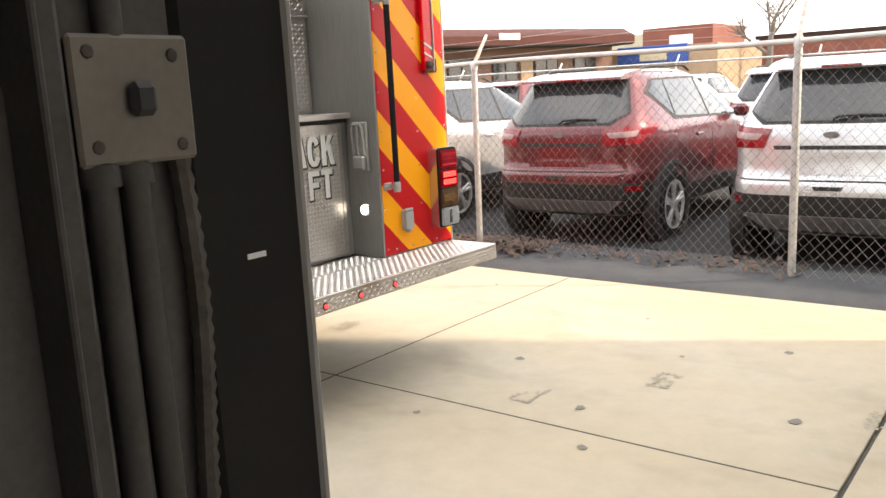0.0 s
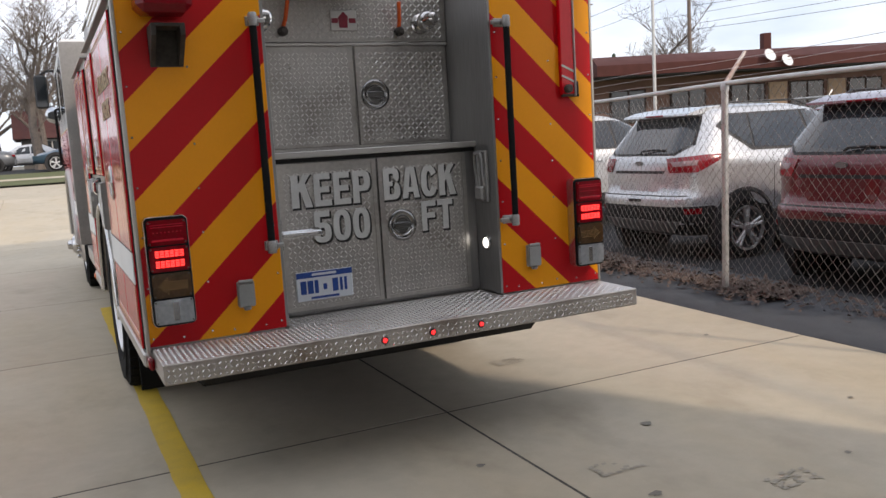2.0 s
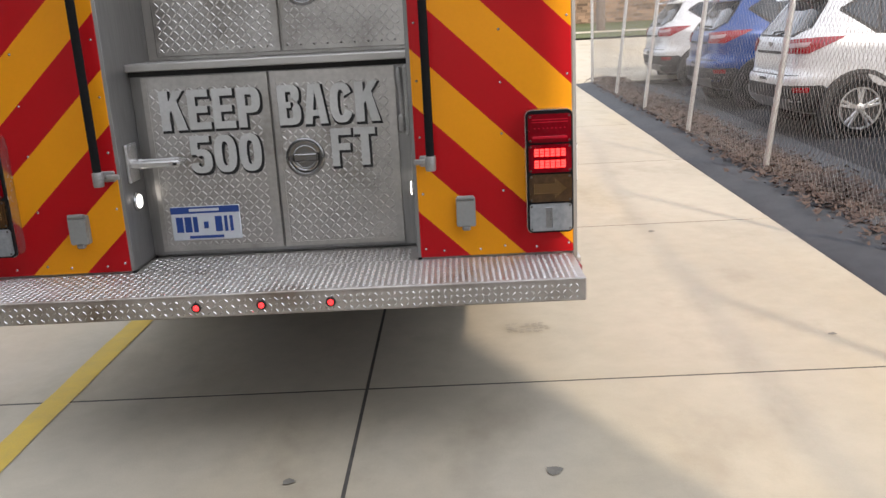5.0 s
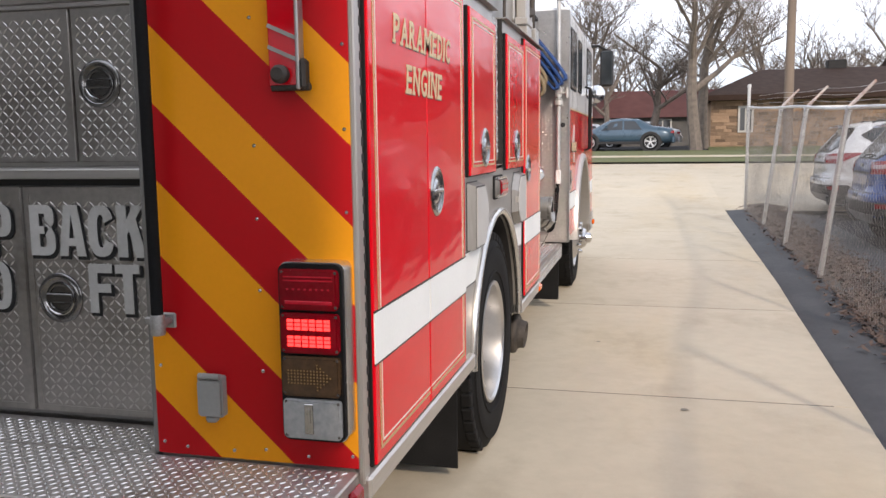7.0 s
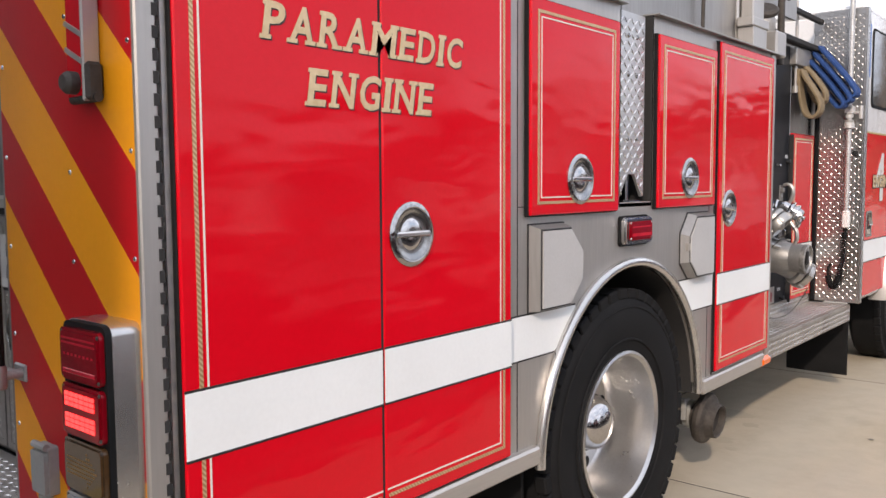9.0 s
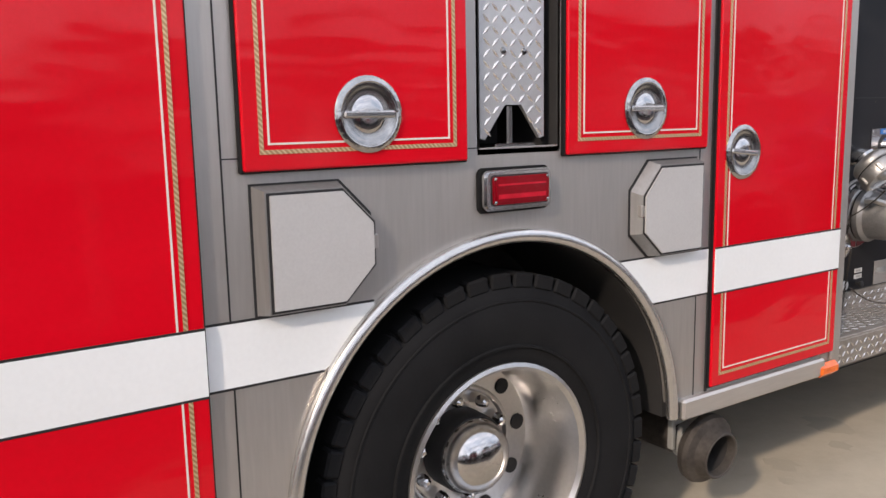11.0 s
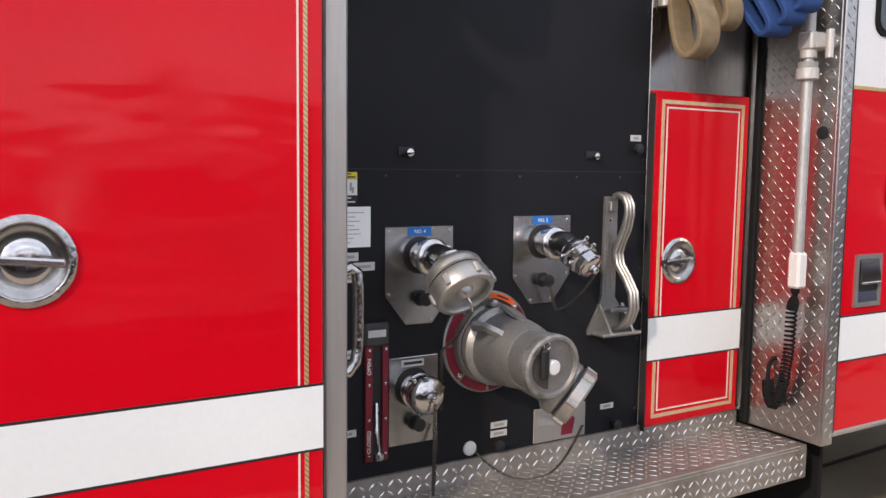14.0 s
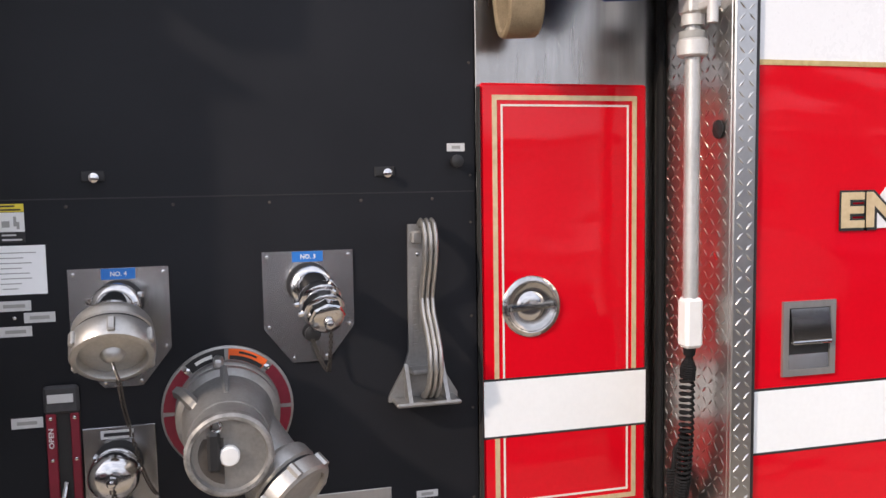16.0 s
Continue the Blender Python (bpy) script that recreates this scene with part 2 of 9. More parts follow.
CONCRETE = mat("concrete", (0.50, 0.44, 0.335), (0.40, 0.352, 0.272), 0.9, 0.82, bump=0.35, bscale=130, vary=0.05, fine=0.25, mottle=0.45)
FLOOR = mat("garage_floor", (0.34, 0.325, 0.29), (0.26, 0.25, 0.23), 1.2, 0.6, bump=0.15, bscale=120)
JOINT = mat("joint_filler", (0.055, 0.05, 0.044), (0.10, 0.09, 0.075), 12, 0.9, bump=0.3)
ASPHALT = mat("asphalt", (0.024, 0.025, 0.027), (0.042, 0.043, 0.046), 1.6, 0.9, bump=0.7, bscale=220, spec=0.2)
KERBASPHALT = mat("patched_asphalt", (0.060, 0.063, 0.068), (0.10, 0.103, 0.108), 1.2, 0.9, bump=0.7, bscale=200, spec=0.2, mottle=0.4)
YELLOWLINE = mat("yellow_line_paint", (0.70, 0.47, 0.03), (0.55, 0.38, 0.06), 7, 0.7, bump=0.15, bscale=150)
GRASS = mat("spring_grass", (0.075, 0.10, 0.028), (0.12, 0.115, 0.05), 0.6, 0.9, bump=0.6, bscale=60)
EARTH = mat("dull_ground", (0.11, 0.105, 0.08), (0.16, 0.15, 0.12), 0.08, 0.9, bump=0.4, bscale=20)
LEAF = mat("dry_leaf", (0.050, 0.033, 0.026), (0.135, 0.093, 0.071), 9, 0.8, bump=0.2, fine=0.2)
BRICK = mat("tan_brick", (0.31, 0.215, 0.14), (0.22, 0.145, 0.095), 1.6, 0.85, bump=0.4, bscale=18, fine=0.6)


def by_island(m, lo, hi):
    """Lightens and darkens each loose piece of a mesh by chance."""
    n, l = m.node_tree.nodes, m.node_tree.links
    p = n["Principled BSDF"]
    was = p.inputs["Base Color"].links[0].from_socket
    geo, rg, hs = n.new("ShaderNodeNewGeometry"), n.new("ShaderNodeMapRange"), n.new("ShaderNodeHueSaturation")
    rg.inputs["To Min"].default_value, rg.inputs["To Max"].default_value = lo, hi
    l.new(geo.outputs["Random Per Island"], rg.inputs["Value"])
    l.new(rg.outputs["Result"], hs.inputs["Value"])
    l.new(was, hs.inputs["Color"])
    l.new(hs.outputs["Color"], p.inputs["Base Color"])


by_island(BRICK, 0.45, 1.35)


def stain(m, tint, scale, stretch, lo, hi, most):
    """Lays large worn patches of another tint over a surface."""
    n, l = m.node_tree.nodes, m.node_tree.links
    p = n["Principled BSDF"]
    was = p.inputs["Base Color"].links[0].from_socket
    co, mp, nz, rg, mx = n.new("ShaderNodeTexCoord"), n.new("ShaderNodeMapping"), n.new("ShaderNodeTexNoise"), n.new("ShaderNodeMapRange"), n.new("ShaderNodeMix")
    mp.inputs["Scale"].default_value = stretch
    nz.inputs["Scale"].default_value, nz.inputs["Detail"].default_value, nz.inputs["Roughness"].default_value = scale, 8, 0.6
    rg.inputs["From Min"].default_value, rg.inputs["From Max"].default_value, rg.inputs["To Max"].default_value = lo, hi, most
    mx.data_type, mx.blend_type = "RGBA", "MULTIPLY"
    mx.inputs[7].default_value = (*tint, 1)
    l.new(co.outputs["Object"], mp.inputs["Vector"])
    l.new(mp.outputs["Vector"], nz.inputs["Vector"])
    l.new(nz.outputs["Fac"], rg.inputs["Value"])
    l.new(rg.outputs["Result"], mx.inputs[0])
    l.new(was, mx.inputs[6])
    l.new(mx.outputs[2], p.inputs["Base Color"])


stain(CONCRETE, (1.0, 0.93, 0.80), 0.35, (1.6, 0.5, 1.0), 0.48, 0.68, 0.65)
stain(CONCRETE, (0.74, 0.71, 0.68), 1.7, (1.0, 0.6, 1.0), 0.54, 0.74, 0.7)
stain(DIAMOND_WORN, (0.46, 0.38, 0.31), 2.4, (1.0, 2.2, 1.0), 0.53, 0.70, 0.85)
stain(DIAMOND, (0.50, 0.45, 0.40), 3.0, (1.0, 1.0, 1.0), 0.54, 0.74, 0.6)
stain(STEEL, (0.80, 0.77, 0.73), 1.8, (1.0, 1.0, 0.5), 0.50, 0.72, 0.6)
BROWNROOF = mat("brown_shingle", (0.052, 0.034, 0.027), (0.034, 0.023, 0.019), 3, 0.92, bump=0.4, bscale=30, spec=0.12)
FASCIA = mat("maroon_fascia", (0.085, 0.03, 0.025), (0.065, 0.024, 0.02), 1.5, 0.7, spec=0.2)
STUCCO = mat("tan_wall", (0.36, 0.25, 0.16), (0.29, 0.20, 0.13), 0.8, 0.8, bump=0.2)
BARK = mat("bark", (0.19, 0.16, 0.135), (0.11, 0.092, 0.078), 6, 0.9, bump=0.5, bscale=40)
POLEWOOD = mat("pole_wood", (0.20, 0.155, 0.12), (0.13, 0.10, 0.08), 3, 0.85, bump=0.3, stretch=(1, 1, 0.1))
WALLDARK = mat("dark_door_frame", (0.010, 0.0095, 0.009), (0.016, 0.015, 0.014), 4, 0.6, bump=0.08, spec=0.2)
# Darker copy for the wall by the jamb, its shade put in the colour.
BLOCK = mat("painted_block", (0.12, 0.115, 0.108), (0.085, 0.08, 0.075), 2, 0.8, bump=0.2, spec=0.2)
# Pale so that unseen garage walls bounce light onto the truck's rear.
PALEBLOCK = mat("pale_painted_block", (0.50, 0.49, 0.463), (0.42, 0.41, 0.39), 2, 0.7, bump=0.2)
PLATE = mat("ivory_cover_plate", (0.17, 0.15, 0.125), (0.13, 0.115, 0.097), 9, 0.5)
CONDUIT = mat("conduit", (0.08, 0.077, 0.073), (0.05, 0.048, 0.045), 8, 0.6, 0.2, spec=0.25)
PLATEWALL = mat("cream_wall", (0.50, 0.44, 0.32), (0.42, 0.37, 0.27), 0.8, 0.8, bump=0.2)
BROWNWALL = mat("brown_brick_wall", (0.20, 0.115, 0.085), (0.14, 0.08, 0.06), 0.7, 0.85, bump=0.3)
MAROONBRICK = mat("red_brick_wall", (0.24, 0.085, 0.06), (0.17, 0.06, 0.045), 0.6, 0.85, bump=0.3)
EVERGREEN = mat("evergreen", (0.022, 0.038, 0.018), (0.04, 0.055, 0.028), 3, 0.9, bump=0.5)


def chevron_material():
    """Red and orange reflective tape in slanting bands that fall away from the middle of the truck."""
    m = mat("chevron_tape", (1, 1, 1), (0.93, 0.93, 0.93), 3, 0.34, rvar=0.06, spec=0.22)
    n, l = m.node_tree.nodes, m.node_tree.links
    p = n["Principled BSDF"]
    wear = p.inputs["Base Color"].links[0].from_socket
    co = n.new("ShaderNodeTexCoord")
    sp = n.new("ShaderNodeSeparateXYZ")
    l.new(co.outputs["Object"], sp.inputs["Vector"])

    def op(kind, a, b):
        q = n.new("ShaderNodeMath")
        q.operation = kind
        for i, s in enumerate((a, b)):
            if isinstance(s, (int, float)):
                q.inputs[i].default_value = s
            else:
                l.new(s, q.inputs[i])
        return q.outputs[0]

    across = op("MULTIPLY", op("ABSOLUTE", op("SUBTRACT", sp.outputs["X"], 0.010), 0), 0.95)
    fall = op("ADD", across, sp.outputs["Z"])
    turn = op("FLOORED_MODULO", op("SUBTRACT", fall, 0.95 * 0.63 + 1.04), 0.43)
    orange = op("GREATER_THAN", turn, 0.215)
    mx = n.new("ShaderNodeMix")
    mx.data_type = "RGBA"
    mx.inputs[6].default_value, mx.inputs[7].default_value = (0.52, 0.008, 0.012, 1), (0.92, 0.36, 0.010, 1)
    l.new(orange, mx.inputs[0])
    mul = n.new("ShaderNodeMix")
    mul.data_type, mul.blend_type = "RGBA", "MULTIPLY"
    mul.inputs[0].default_value = 1
    l.new(mx.outputs[2], mul.inputs[6])
    l.new(wear, mul.inputs[7])
    l.new(mul.outputs[2], p.inputs["Base Color"])
    return m


CHEVRON = chevron_material()


def rope_gold():
    """Gold leaf engine-turned in small slanting marks."""
    m = mat("gold_leaf_border", (0.78, 0.62, 0.38), (0.64, 0.48, 0.26), 60, 0.4, 0.5)
    n, l = m.node_tree.nodes, m.node_tree.links
    p = n["Principled BSDF"]
    was = p.inputs["Base Color"].links[0].from_socket
    co = n.new("ShaderNodeTexCoord")
    wv = n.new("ShaderNodeTexWave")
    wv.bands_direction = "DIAGONAL"
    wv.inputs["Scale"].default_value, wv.inputs["Distortion"].default_value = 52.0, 0.5
    l.new(co.outputs["Object"], wv.inputs["Vector"])
    mx = n.new("ShaderNodeMix")
    mx.data_type, mx.blend_type = "RGBA", "MULTIPLY"
    mx.inputs[7].default_value = (0.58, 0.44, 0.34, 1)
    l.new(wv.outputs["Fac"], mx.inputs[0])
    l.new(was, mx.inputs[6])
    l.new(mx.outputs[2], p.inputs["Base Color"])
    return m


ROPEGOLD = rope_gold()


# ---- mesh tools ----
class M:
    """A mesh in the making: closed forms, and raised treads that keep their winding."""

    def __init__(self):
        self.v, self.f, self.rv, self.rf = [], [], [], []
        self.tread, self.marks = None, []

    def add(self, verts, faces):
        o = len(self.v)
        self.marks.append((o, len(self.f)))
        self.v += [tuple(q) for q in verts]
        self.f += [tuple(i + o for i in q) for q in faces]
        return self

    def box(self, x0, x1, y0, y1, z0, z1, c=0.0, m=None):
        lo, hi = (min(x0, x1), min(y0, y1), min(z0, z1)), (max(x0, x1), max(y0, y1), max(z0, z1))
        c = min(c, *[(b - a) * 0.45 for a, b in zip(lo, hi)])
        if c <= 0:
            v = [(x, y, z) for x in (lo[0], hi[0]) for y in (lo[1], hi[1]) for z in (lo[2], hi[2])]
            f = [(0, 1, 3, 2), (4, 6, 7, 5), (0, 4, 5, 1), (2, 3, 7, 6), (0, 2, 6, 4), (1, 5, 7, 3)]
        else:
            v, ids = [], {}
            for sx in (0, 1):
                for sy in (0, 1):
                    for sz in (0, 1):
                        s = (sx, sy, sz)
                        for a in range(3):
                            ids[s, a] = len(v)
                            v.append([(hi[k] if s[k] else lo[k]) + (0 if k == a else (-c if s[k] else c)) for k in range(3)])
            f = []
            for a in range(3):
                b, d = (a + 1) % 3, (a + 2) % 3
                for e in (0, 1):
                    q = []
                    for p_, r_ in ((0, 0), (1, 0), (1, 1), (0, 1)):
                        s = [0, 0, 0]
                        s[a], s[b], s[d] = e, p_, r_
                        q.append(ids[tuple(s), a])
                    f.append(q)
                for p_ in (0, 1):
                    for r_ in (0, 1):
                        s0, s1 = [0, 0, 0], [0, 0, 0]
                        s0[b], s0[d], s1[b], s1[d], s1[a] = p_, r_, p_, r_, 1
                        s0, s1 = tuple(s0), tuple(s1)
                        f.append((ids[s0, b], ids[s0, d], ids[s1, d], ids[s1, b]))
            f += [tuple(ids[(i, j, k), a] for a in range(3)) for i in (0, 1) for j in (0, 1) for k in (0, 1)]
        if m:
            v = [m @ Vector(q) for q in v]
        return self.add(v, f)

    def prism(self, poly, axis, a, b):
        n = len(poly)
        put = {"x": lambda u, w, h: (h, u, w), "y": lambda u, w, h: (u, h, w), "z": lambda u, w, h: (u, w, h)}[axis]
        v = [put(u, w, a) for u, w in poly] + [put(u, w, b) for u, w in poly]
        return self.add(v, [tuple(range(n)), tuple(range(n, 2 * n))] + [(i, (i + 1) % n, n + (i + 1) % n, n + i) for i in range(n)])

    def lathe(self, prof, o, d, n=24, caps=(1, 1)):
        d = Vector(d).normalized()
        u = d.orthogonal().normalized()
        w = d.cross(u)
        v, f = [], []
        for r, h in prof:
            for i in range(n):
                a = 2 * math.pi * i / n
                v.append(Vector(o) + d * h + (u * math.cos(a) + w * math.sin(a)) * r)
        for k in range(len(prof) - 1):
            f += [(k * n + i, k * n + (i + 1) % n, (k + 1) * n + (i + 1) % n, (k + 1) * n + i) for i in range(n)]
        if caps[0]:
            f.append(tuple(range(n)))
        if caps[1]:
            f.append(tuple(range((len(prof) - 1) * n, len(prof) * n)))
        return self.add(v, f)

    def cyl(self, p, q, r, r2=None, n=16):
        d = Vector(q) - Vector(p)
        return self.lathe([(r, 0), (r if r2 is None else r2, d.length)], p, d, n)

    def tube(self, pts, r, n=8):
        pts = [Vector(q) for q in pts]
        v, f, u = [], [], None
        for i, q in enumerate(pts):
            d = (pts[min(i + 1, len(pts) - 1)] - pts[max(i - 1, 0)]).normalized()
            u = d.orthogonal().normalized() if u is None else (u - d * u.dot(d)).normalized()
            w = d.cross(u)
            rr = r[i] if isinstance(r, (list, tuple)) else r
            v += [q + (u * math.cos(2 * math.pi * k / n) + w * math.sin(2 * math.pi * k / n)) * rr for k in range(n)]
        for i in range(len(pts) - 1):
            f += [(i * n + k, i * n + (k + 1) % n, (i + 1) * n + (k + 1) % n, (i + 1) * n + k) for k in range(n)]
        f += [tuple(range(n)), tuple(range((len(pts) - 1) * n, len(pts) * n))]
        return self.add(v, f)

    def frame_x(self, y0, y1, z0, z1, w, x0, x1):
        """A flat rectangular ring that stands in a plane of constant x."""
        self.box(x0, x1, y0, y0 + w, z0, z1).box(x0, x1, y1 - w, y1, z0, z1)
        return self.box(x0, x1, y0 + w, y1 - w, z0, z0 + w).box(x0, x1, y0 + w, y1 - w, z1 - w, z1)

    def treads(self, o, u, w, lu, lw, pitch=0.026, h=0.0032, size=0.0138, inside=None, tread=None):
        """Rows of raised lozenges, turned by turns, on a plate from o along u and w."""
        o, u, w = Vector(o), Vector(u).normalized(), Vector(w).normalized()
        nn = u.cross(w)
        self.tread = tread if tread else self.tread
        for i in range(int(lu / pitch)):
            for j in range(int(lw / pitch)):
                a, b = (i + 0.5) * pitch, (j + 0.5) * pitch
                if inside and not inside(a, b):
                    continue
                c = o + u * a + w * b
                d = (u + w if (i + j) % 2 else u - w).normalized()
                e = nn.cross(d)
                k = len(self.rv)
                self.rv += [tuple(q) for q in (c - d * size, c - e * size * 0.30, c + d * size, c + e * size * 0.30,
                                               c - d * size * 0.5 + nn * h, c + d * size * 0.5 + nn * h)]
                self.rf += [tuple(k + t for t in q) for q in ((0, 1, 4), (1, 5, 4), (1, 2, 5), (2, 3, 5), (3, 4, 5), (3, 0, 4))]
        return self

    def mesh(self, name, mirror=1):
        me = bpy.data.meshes.new(name)
        me.from_pydata([(x * mirror, y, z) for x, y, z in self.v], [], self.f)
        bm = bmesh.new()
        bm.from_mesh(me)
        bmesh.ops.recalc_face_normals(bm, faces=bm.faces)
        bm.to_mesh(me)
        bm.free()
        if self.rf:
            v = [tuple(q.co) for q in me.vertices] + [(x * mirror, y, z) for x, y, z in self.rv]
            o = len(me.vertices)
            f = [tuple(q.vertices) for q in me.polygons] + [tuple(i + o for i in (q if mirror > 0 else q[::-1])) for q in self.rf]
            me.clear_geometry()
            me.from_pydata(v, [], f)
        me.polygons.foreach_set("use_smooth", [True] * len(me.polygons))
        me.set_sharp_from_angle(angle=radians(32))
        return me


PIECES = {"serif", "screw", "wheel_nut", "hand_hole", "door_gap", "panel_seam", "reflective_band", "band_edge", "plate_screw", "plate_marks", "pane", "side_skin", "hinge", "drip_rail",
          "gold_border", "pinstripe", "door_edge", "led_rows", "ladder_bolts", "cab_grab_bar", "pole_collar", "cap_lugs", "flange_bolt", "rolled_cover", "bed_bracket", "raised_marks", "label_bars", "hose_rail"}
PLAIN = {"led_rows": "diode", "plate_marks": "plate_mark", "ladder_bolts": "bolt", "cap_lugs": "cap_lug", "rolled_cover": "cover_slat", "raised_marks": "raised_mark", "label_bars": "label_bar"}


def part(name, m, material, parent=None, label="", mirror=1):
    """Links a mesh as one object under a thing or a part; loose pieces of some kinds become parts of their own."""
    if name in PIECES and isinstance(m, M) and len(m.marks) > 1:
        ends = m.marks[1:] + [(len(m.v), len(m.f))]
        for (v0, f0), (v1, f1) in zip(m.marks, ends):
            ob = part(name + ".", M().add(m.v[v0:v1], [tuple(i - v0 for i in q) for q in m.f[f0:f1]]), material, parent, label, mirror)
        return ob
    name = name.rstrip(".")
    name = PLAIN.get(name, name)
    me = m.mesh(name, mirror) if isinstance(m, M) else m
    me.materials.clear()
    me.materials.append(material)
    if isinstance(m, M) and m.rf and m.tread is not False:
        me.materials.append(m.tread or TREAD)
        k = len(me.polygons) - len(m.rf)
        me.polygons.foreach_set("material_index", [0] * k + [1] * len(m.rf))
    ob = new(name, me)
    if parent:
        ob.parent = parent
    if label:
        ob["label"] = label
    return ob


def thing(name, label, category, group="", at=(0, 0, 0)):
    ob = new(name)
    ob.location = at
    ob.empty_display_size = 0.2
    return tagged(ob, label, category, group)


def lettering(name, body, material, parent, o, u, v, w, h, depth=0.002, bold=0.012, slant=0.0, gap=1.0):
    """Built-in font letters, fitted into a box w wide and h high at o, that read along u with v up."""
    cu = bpy.data.curves.new(name, "FONT")
    cu.body, cu.size, cu.offset, cu.extrude, cu.shear = body, 1.0, bold, 0.01, slant
    cu.resolution_u, cu.space_character = 3, gap
    tmp = new("lettering_source", cu)
    me = bpy.data.meshes.new_from_object(tmp.evaluated_get(bpy.context.evaluated_depsgraph_get()))
    bpy.data.objects.remove(tmp)
    me.name = name
    xs, ys = [q.co.x for q in me.vertices], [q.co.y for q in me.vertices]
    x0, sx, y0, sy = min(xs), w / (max(xs) - min(xs)), min(ys), h / (max(ys) - min(ys))
    o, u, v = Vector(o), Vector(u), Vector(v)
    nn = u.cross(v)
    for q in me.vertices:
        q.co = o + u * ((q.co.x - x0) * sx) + v * ((q.co.y - y0) * sy) + nn * (depth if q.co.z > 0 else 0)
    return part(name, me, material, parent)


# ---- the fire truck ----
truck = thing("fire_truck", "red and white fire engine with chevron rear, standing on concrete", "fire truck")
X1 = 1.235  # half width of the body


def arch_z(y, yc, zc, r, low):
    return max(low, zc + math.sqrt(max(0.0, r * r - (y - yc) ** 2))) if abs(y - yc) < r else low


def rounded_box(x0, x1, z0, z1, r, n=5):
    """Corners of an upright rectangle with rounded corners."""
    q = []
    for cx, cz, st in ((x1 - r, z1 - r, 0), (x0 + r, z1 - r, 1), (x0 + r, z0 + r, 2), (x1 - r, z0 + r, 3)):
        q += [(cx + r * math.cos((st + i / n) * math.pi / 2), cz + r * math.sin((st + i / n) * math.pi / 2)) for i in range(n + 1)]
    return q


def arched_skin(m, x0, x1, y0, y1, low, high, yc, zc, r, n=40):
    """An upright sheet with a round wheel opening cut out of its lower edge."""
    ys = sorted({y0, y1, *[min(y1, max(y0, yc + r * math.cos(math.pi * i / n))) for i in range(n + 1)]})
    cols = [(y, arch_z(y, yc, zc, r, low)) for y in ys]
    v, f = [], []
    for y, z in cols:
        v += [(x0, y, z), (x0, y, high), (x1, y, z), (x1, y, high)]
    for i in range(len(cols) - 1):
        a, b = 4 * i, 4 * (i + 1)
        f += [(a, a + 1, b + 1, b), (a + 2, b + 2, b + 3, a + 3), (a, b, b + 2, a + 2), (a + 1, a + 3, b + 3, b + 1)]
    e = 4 * (len(cols) - 1)
    f += [(0, 2, 3, 1), (e, e + 1, e + 3, e + 2)]
    return m.add(v, f)


def latch(parent, x, y, z, axis="x", s=1, turn=0.0, r=0.089):
    """Round recessed paddle latch: flange, bowl, dome and T bar."""
    d = (s, 0, 0) if axis == "x" else (0, -1, 0)
    m = M()
    m.lathe([(r, 0), (r, 0.004), (r * 0.95, 0.008), (r * 0.85, 0.010), (r * 0.81, 0.008), (r * 0.80, 0.0)], (x, y, z), d, 36, (1, 0))
    dish = M().lathe([(r * 0.82, 0.0085), (r * 0.79, 0.0085), (r * 0.70, 0.004), (r * 0.60, 0.0015), (r * 0.48, 0.0014)], (x, y, z), d, 32, (0, 0))
    bowl = M().lathe([(r * 0.50, 0.001), (r * 0.47, 0.003), (r * 0.38, 0.0065), (r * 0.20, 0.0085), (0.001, 0.009)], (x, y, z), d, 32)
    lie = Matrix.Translation((x, y, z)) @ (Matrix.Rotation(radians(turn), 4, "X") if axis == "x" else Matrix.Rotation(radians(turn), 4, "Y"))
    if axis == "x":
        bowl.box(s * 0.005, s * 0.014, -r * 0.76, r * 0.76, -0.008, 0.008, 0.004, m=lie)
        for a in range(4):
            q = (x + s * 0.006, y + r * 0.87 * math.cos(0.8 + a * 1.571), z + r * 0.87 * math.sin(0.8 + a * 1.571))
            m.lathe([(0.005, 0), (0.0035, 0.003)], q, d, 8)
    else:
        bowl = M().lathe([(r * 0.66, 0.001), (r * 0.64, 0.004), (r * 0.56, 0.0055), (r * 0.50, 0.004)], (x, y, z), d, 32, (1, 0)).box(-r * 0.60, r * 0.60, -0.013, -0.004, -0.016, 0.016, 0.004, m=lie)
        for a in range(4):
            q = (x + r * 0.87 * math.cos(0.8 + a * 1.571), y - 0.006, z + r * 0.87 * math.sin(0.8 + a * 1.571))
            m.lathe([(0.005, 0), (0.0035, 0.003)], q, d, 8)
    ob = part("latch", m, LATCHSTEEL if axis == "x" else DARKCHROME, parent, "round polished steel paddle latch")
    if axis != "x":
        # Bright lower arc draws the crescent of light in the bowl.
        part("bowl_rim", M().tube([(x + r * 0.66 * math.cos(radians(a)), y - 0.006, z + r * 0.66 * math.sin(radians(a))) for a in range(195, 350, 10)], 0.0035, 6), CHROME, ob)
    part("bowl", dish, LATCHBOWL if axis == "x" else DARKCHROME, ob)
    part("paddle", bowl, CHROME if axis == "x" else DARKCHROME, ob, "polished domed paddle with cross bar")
    return ob


def rivet_row(m, pts, d, r=0.006, h=0.003):
    for q in pts:
        m.lathe([(r, 0), (r * 0.8, h * 0.7), (r * 0.3, h)], q, d, 8)
    return m


STRIPE = (0.945, 1.09)


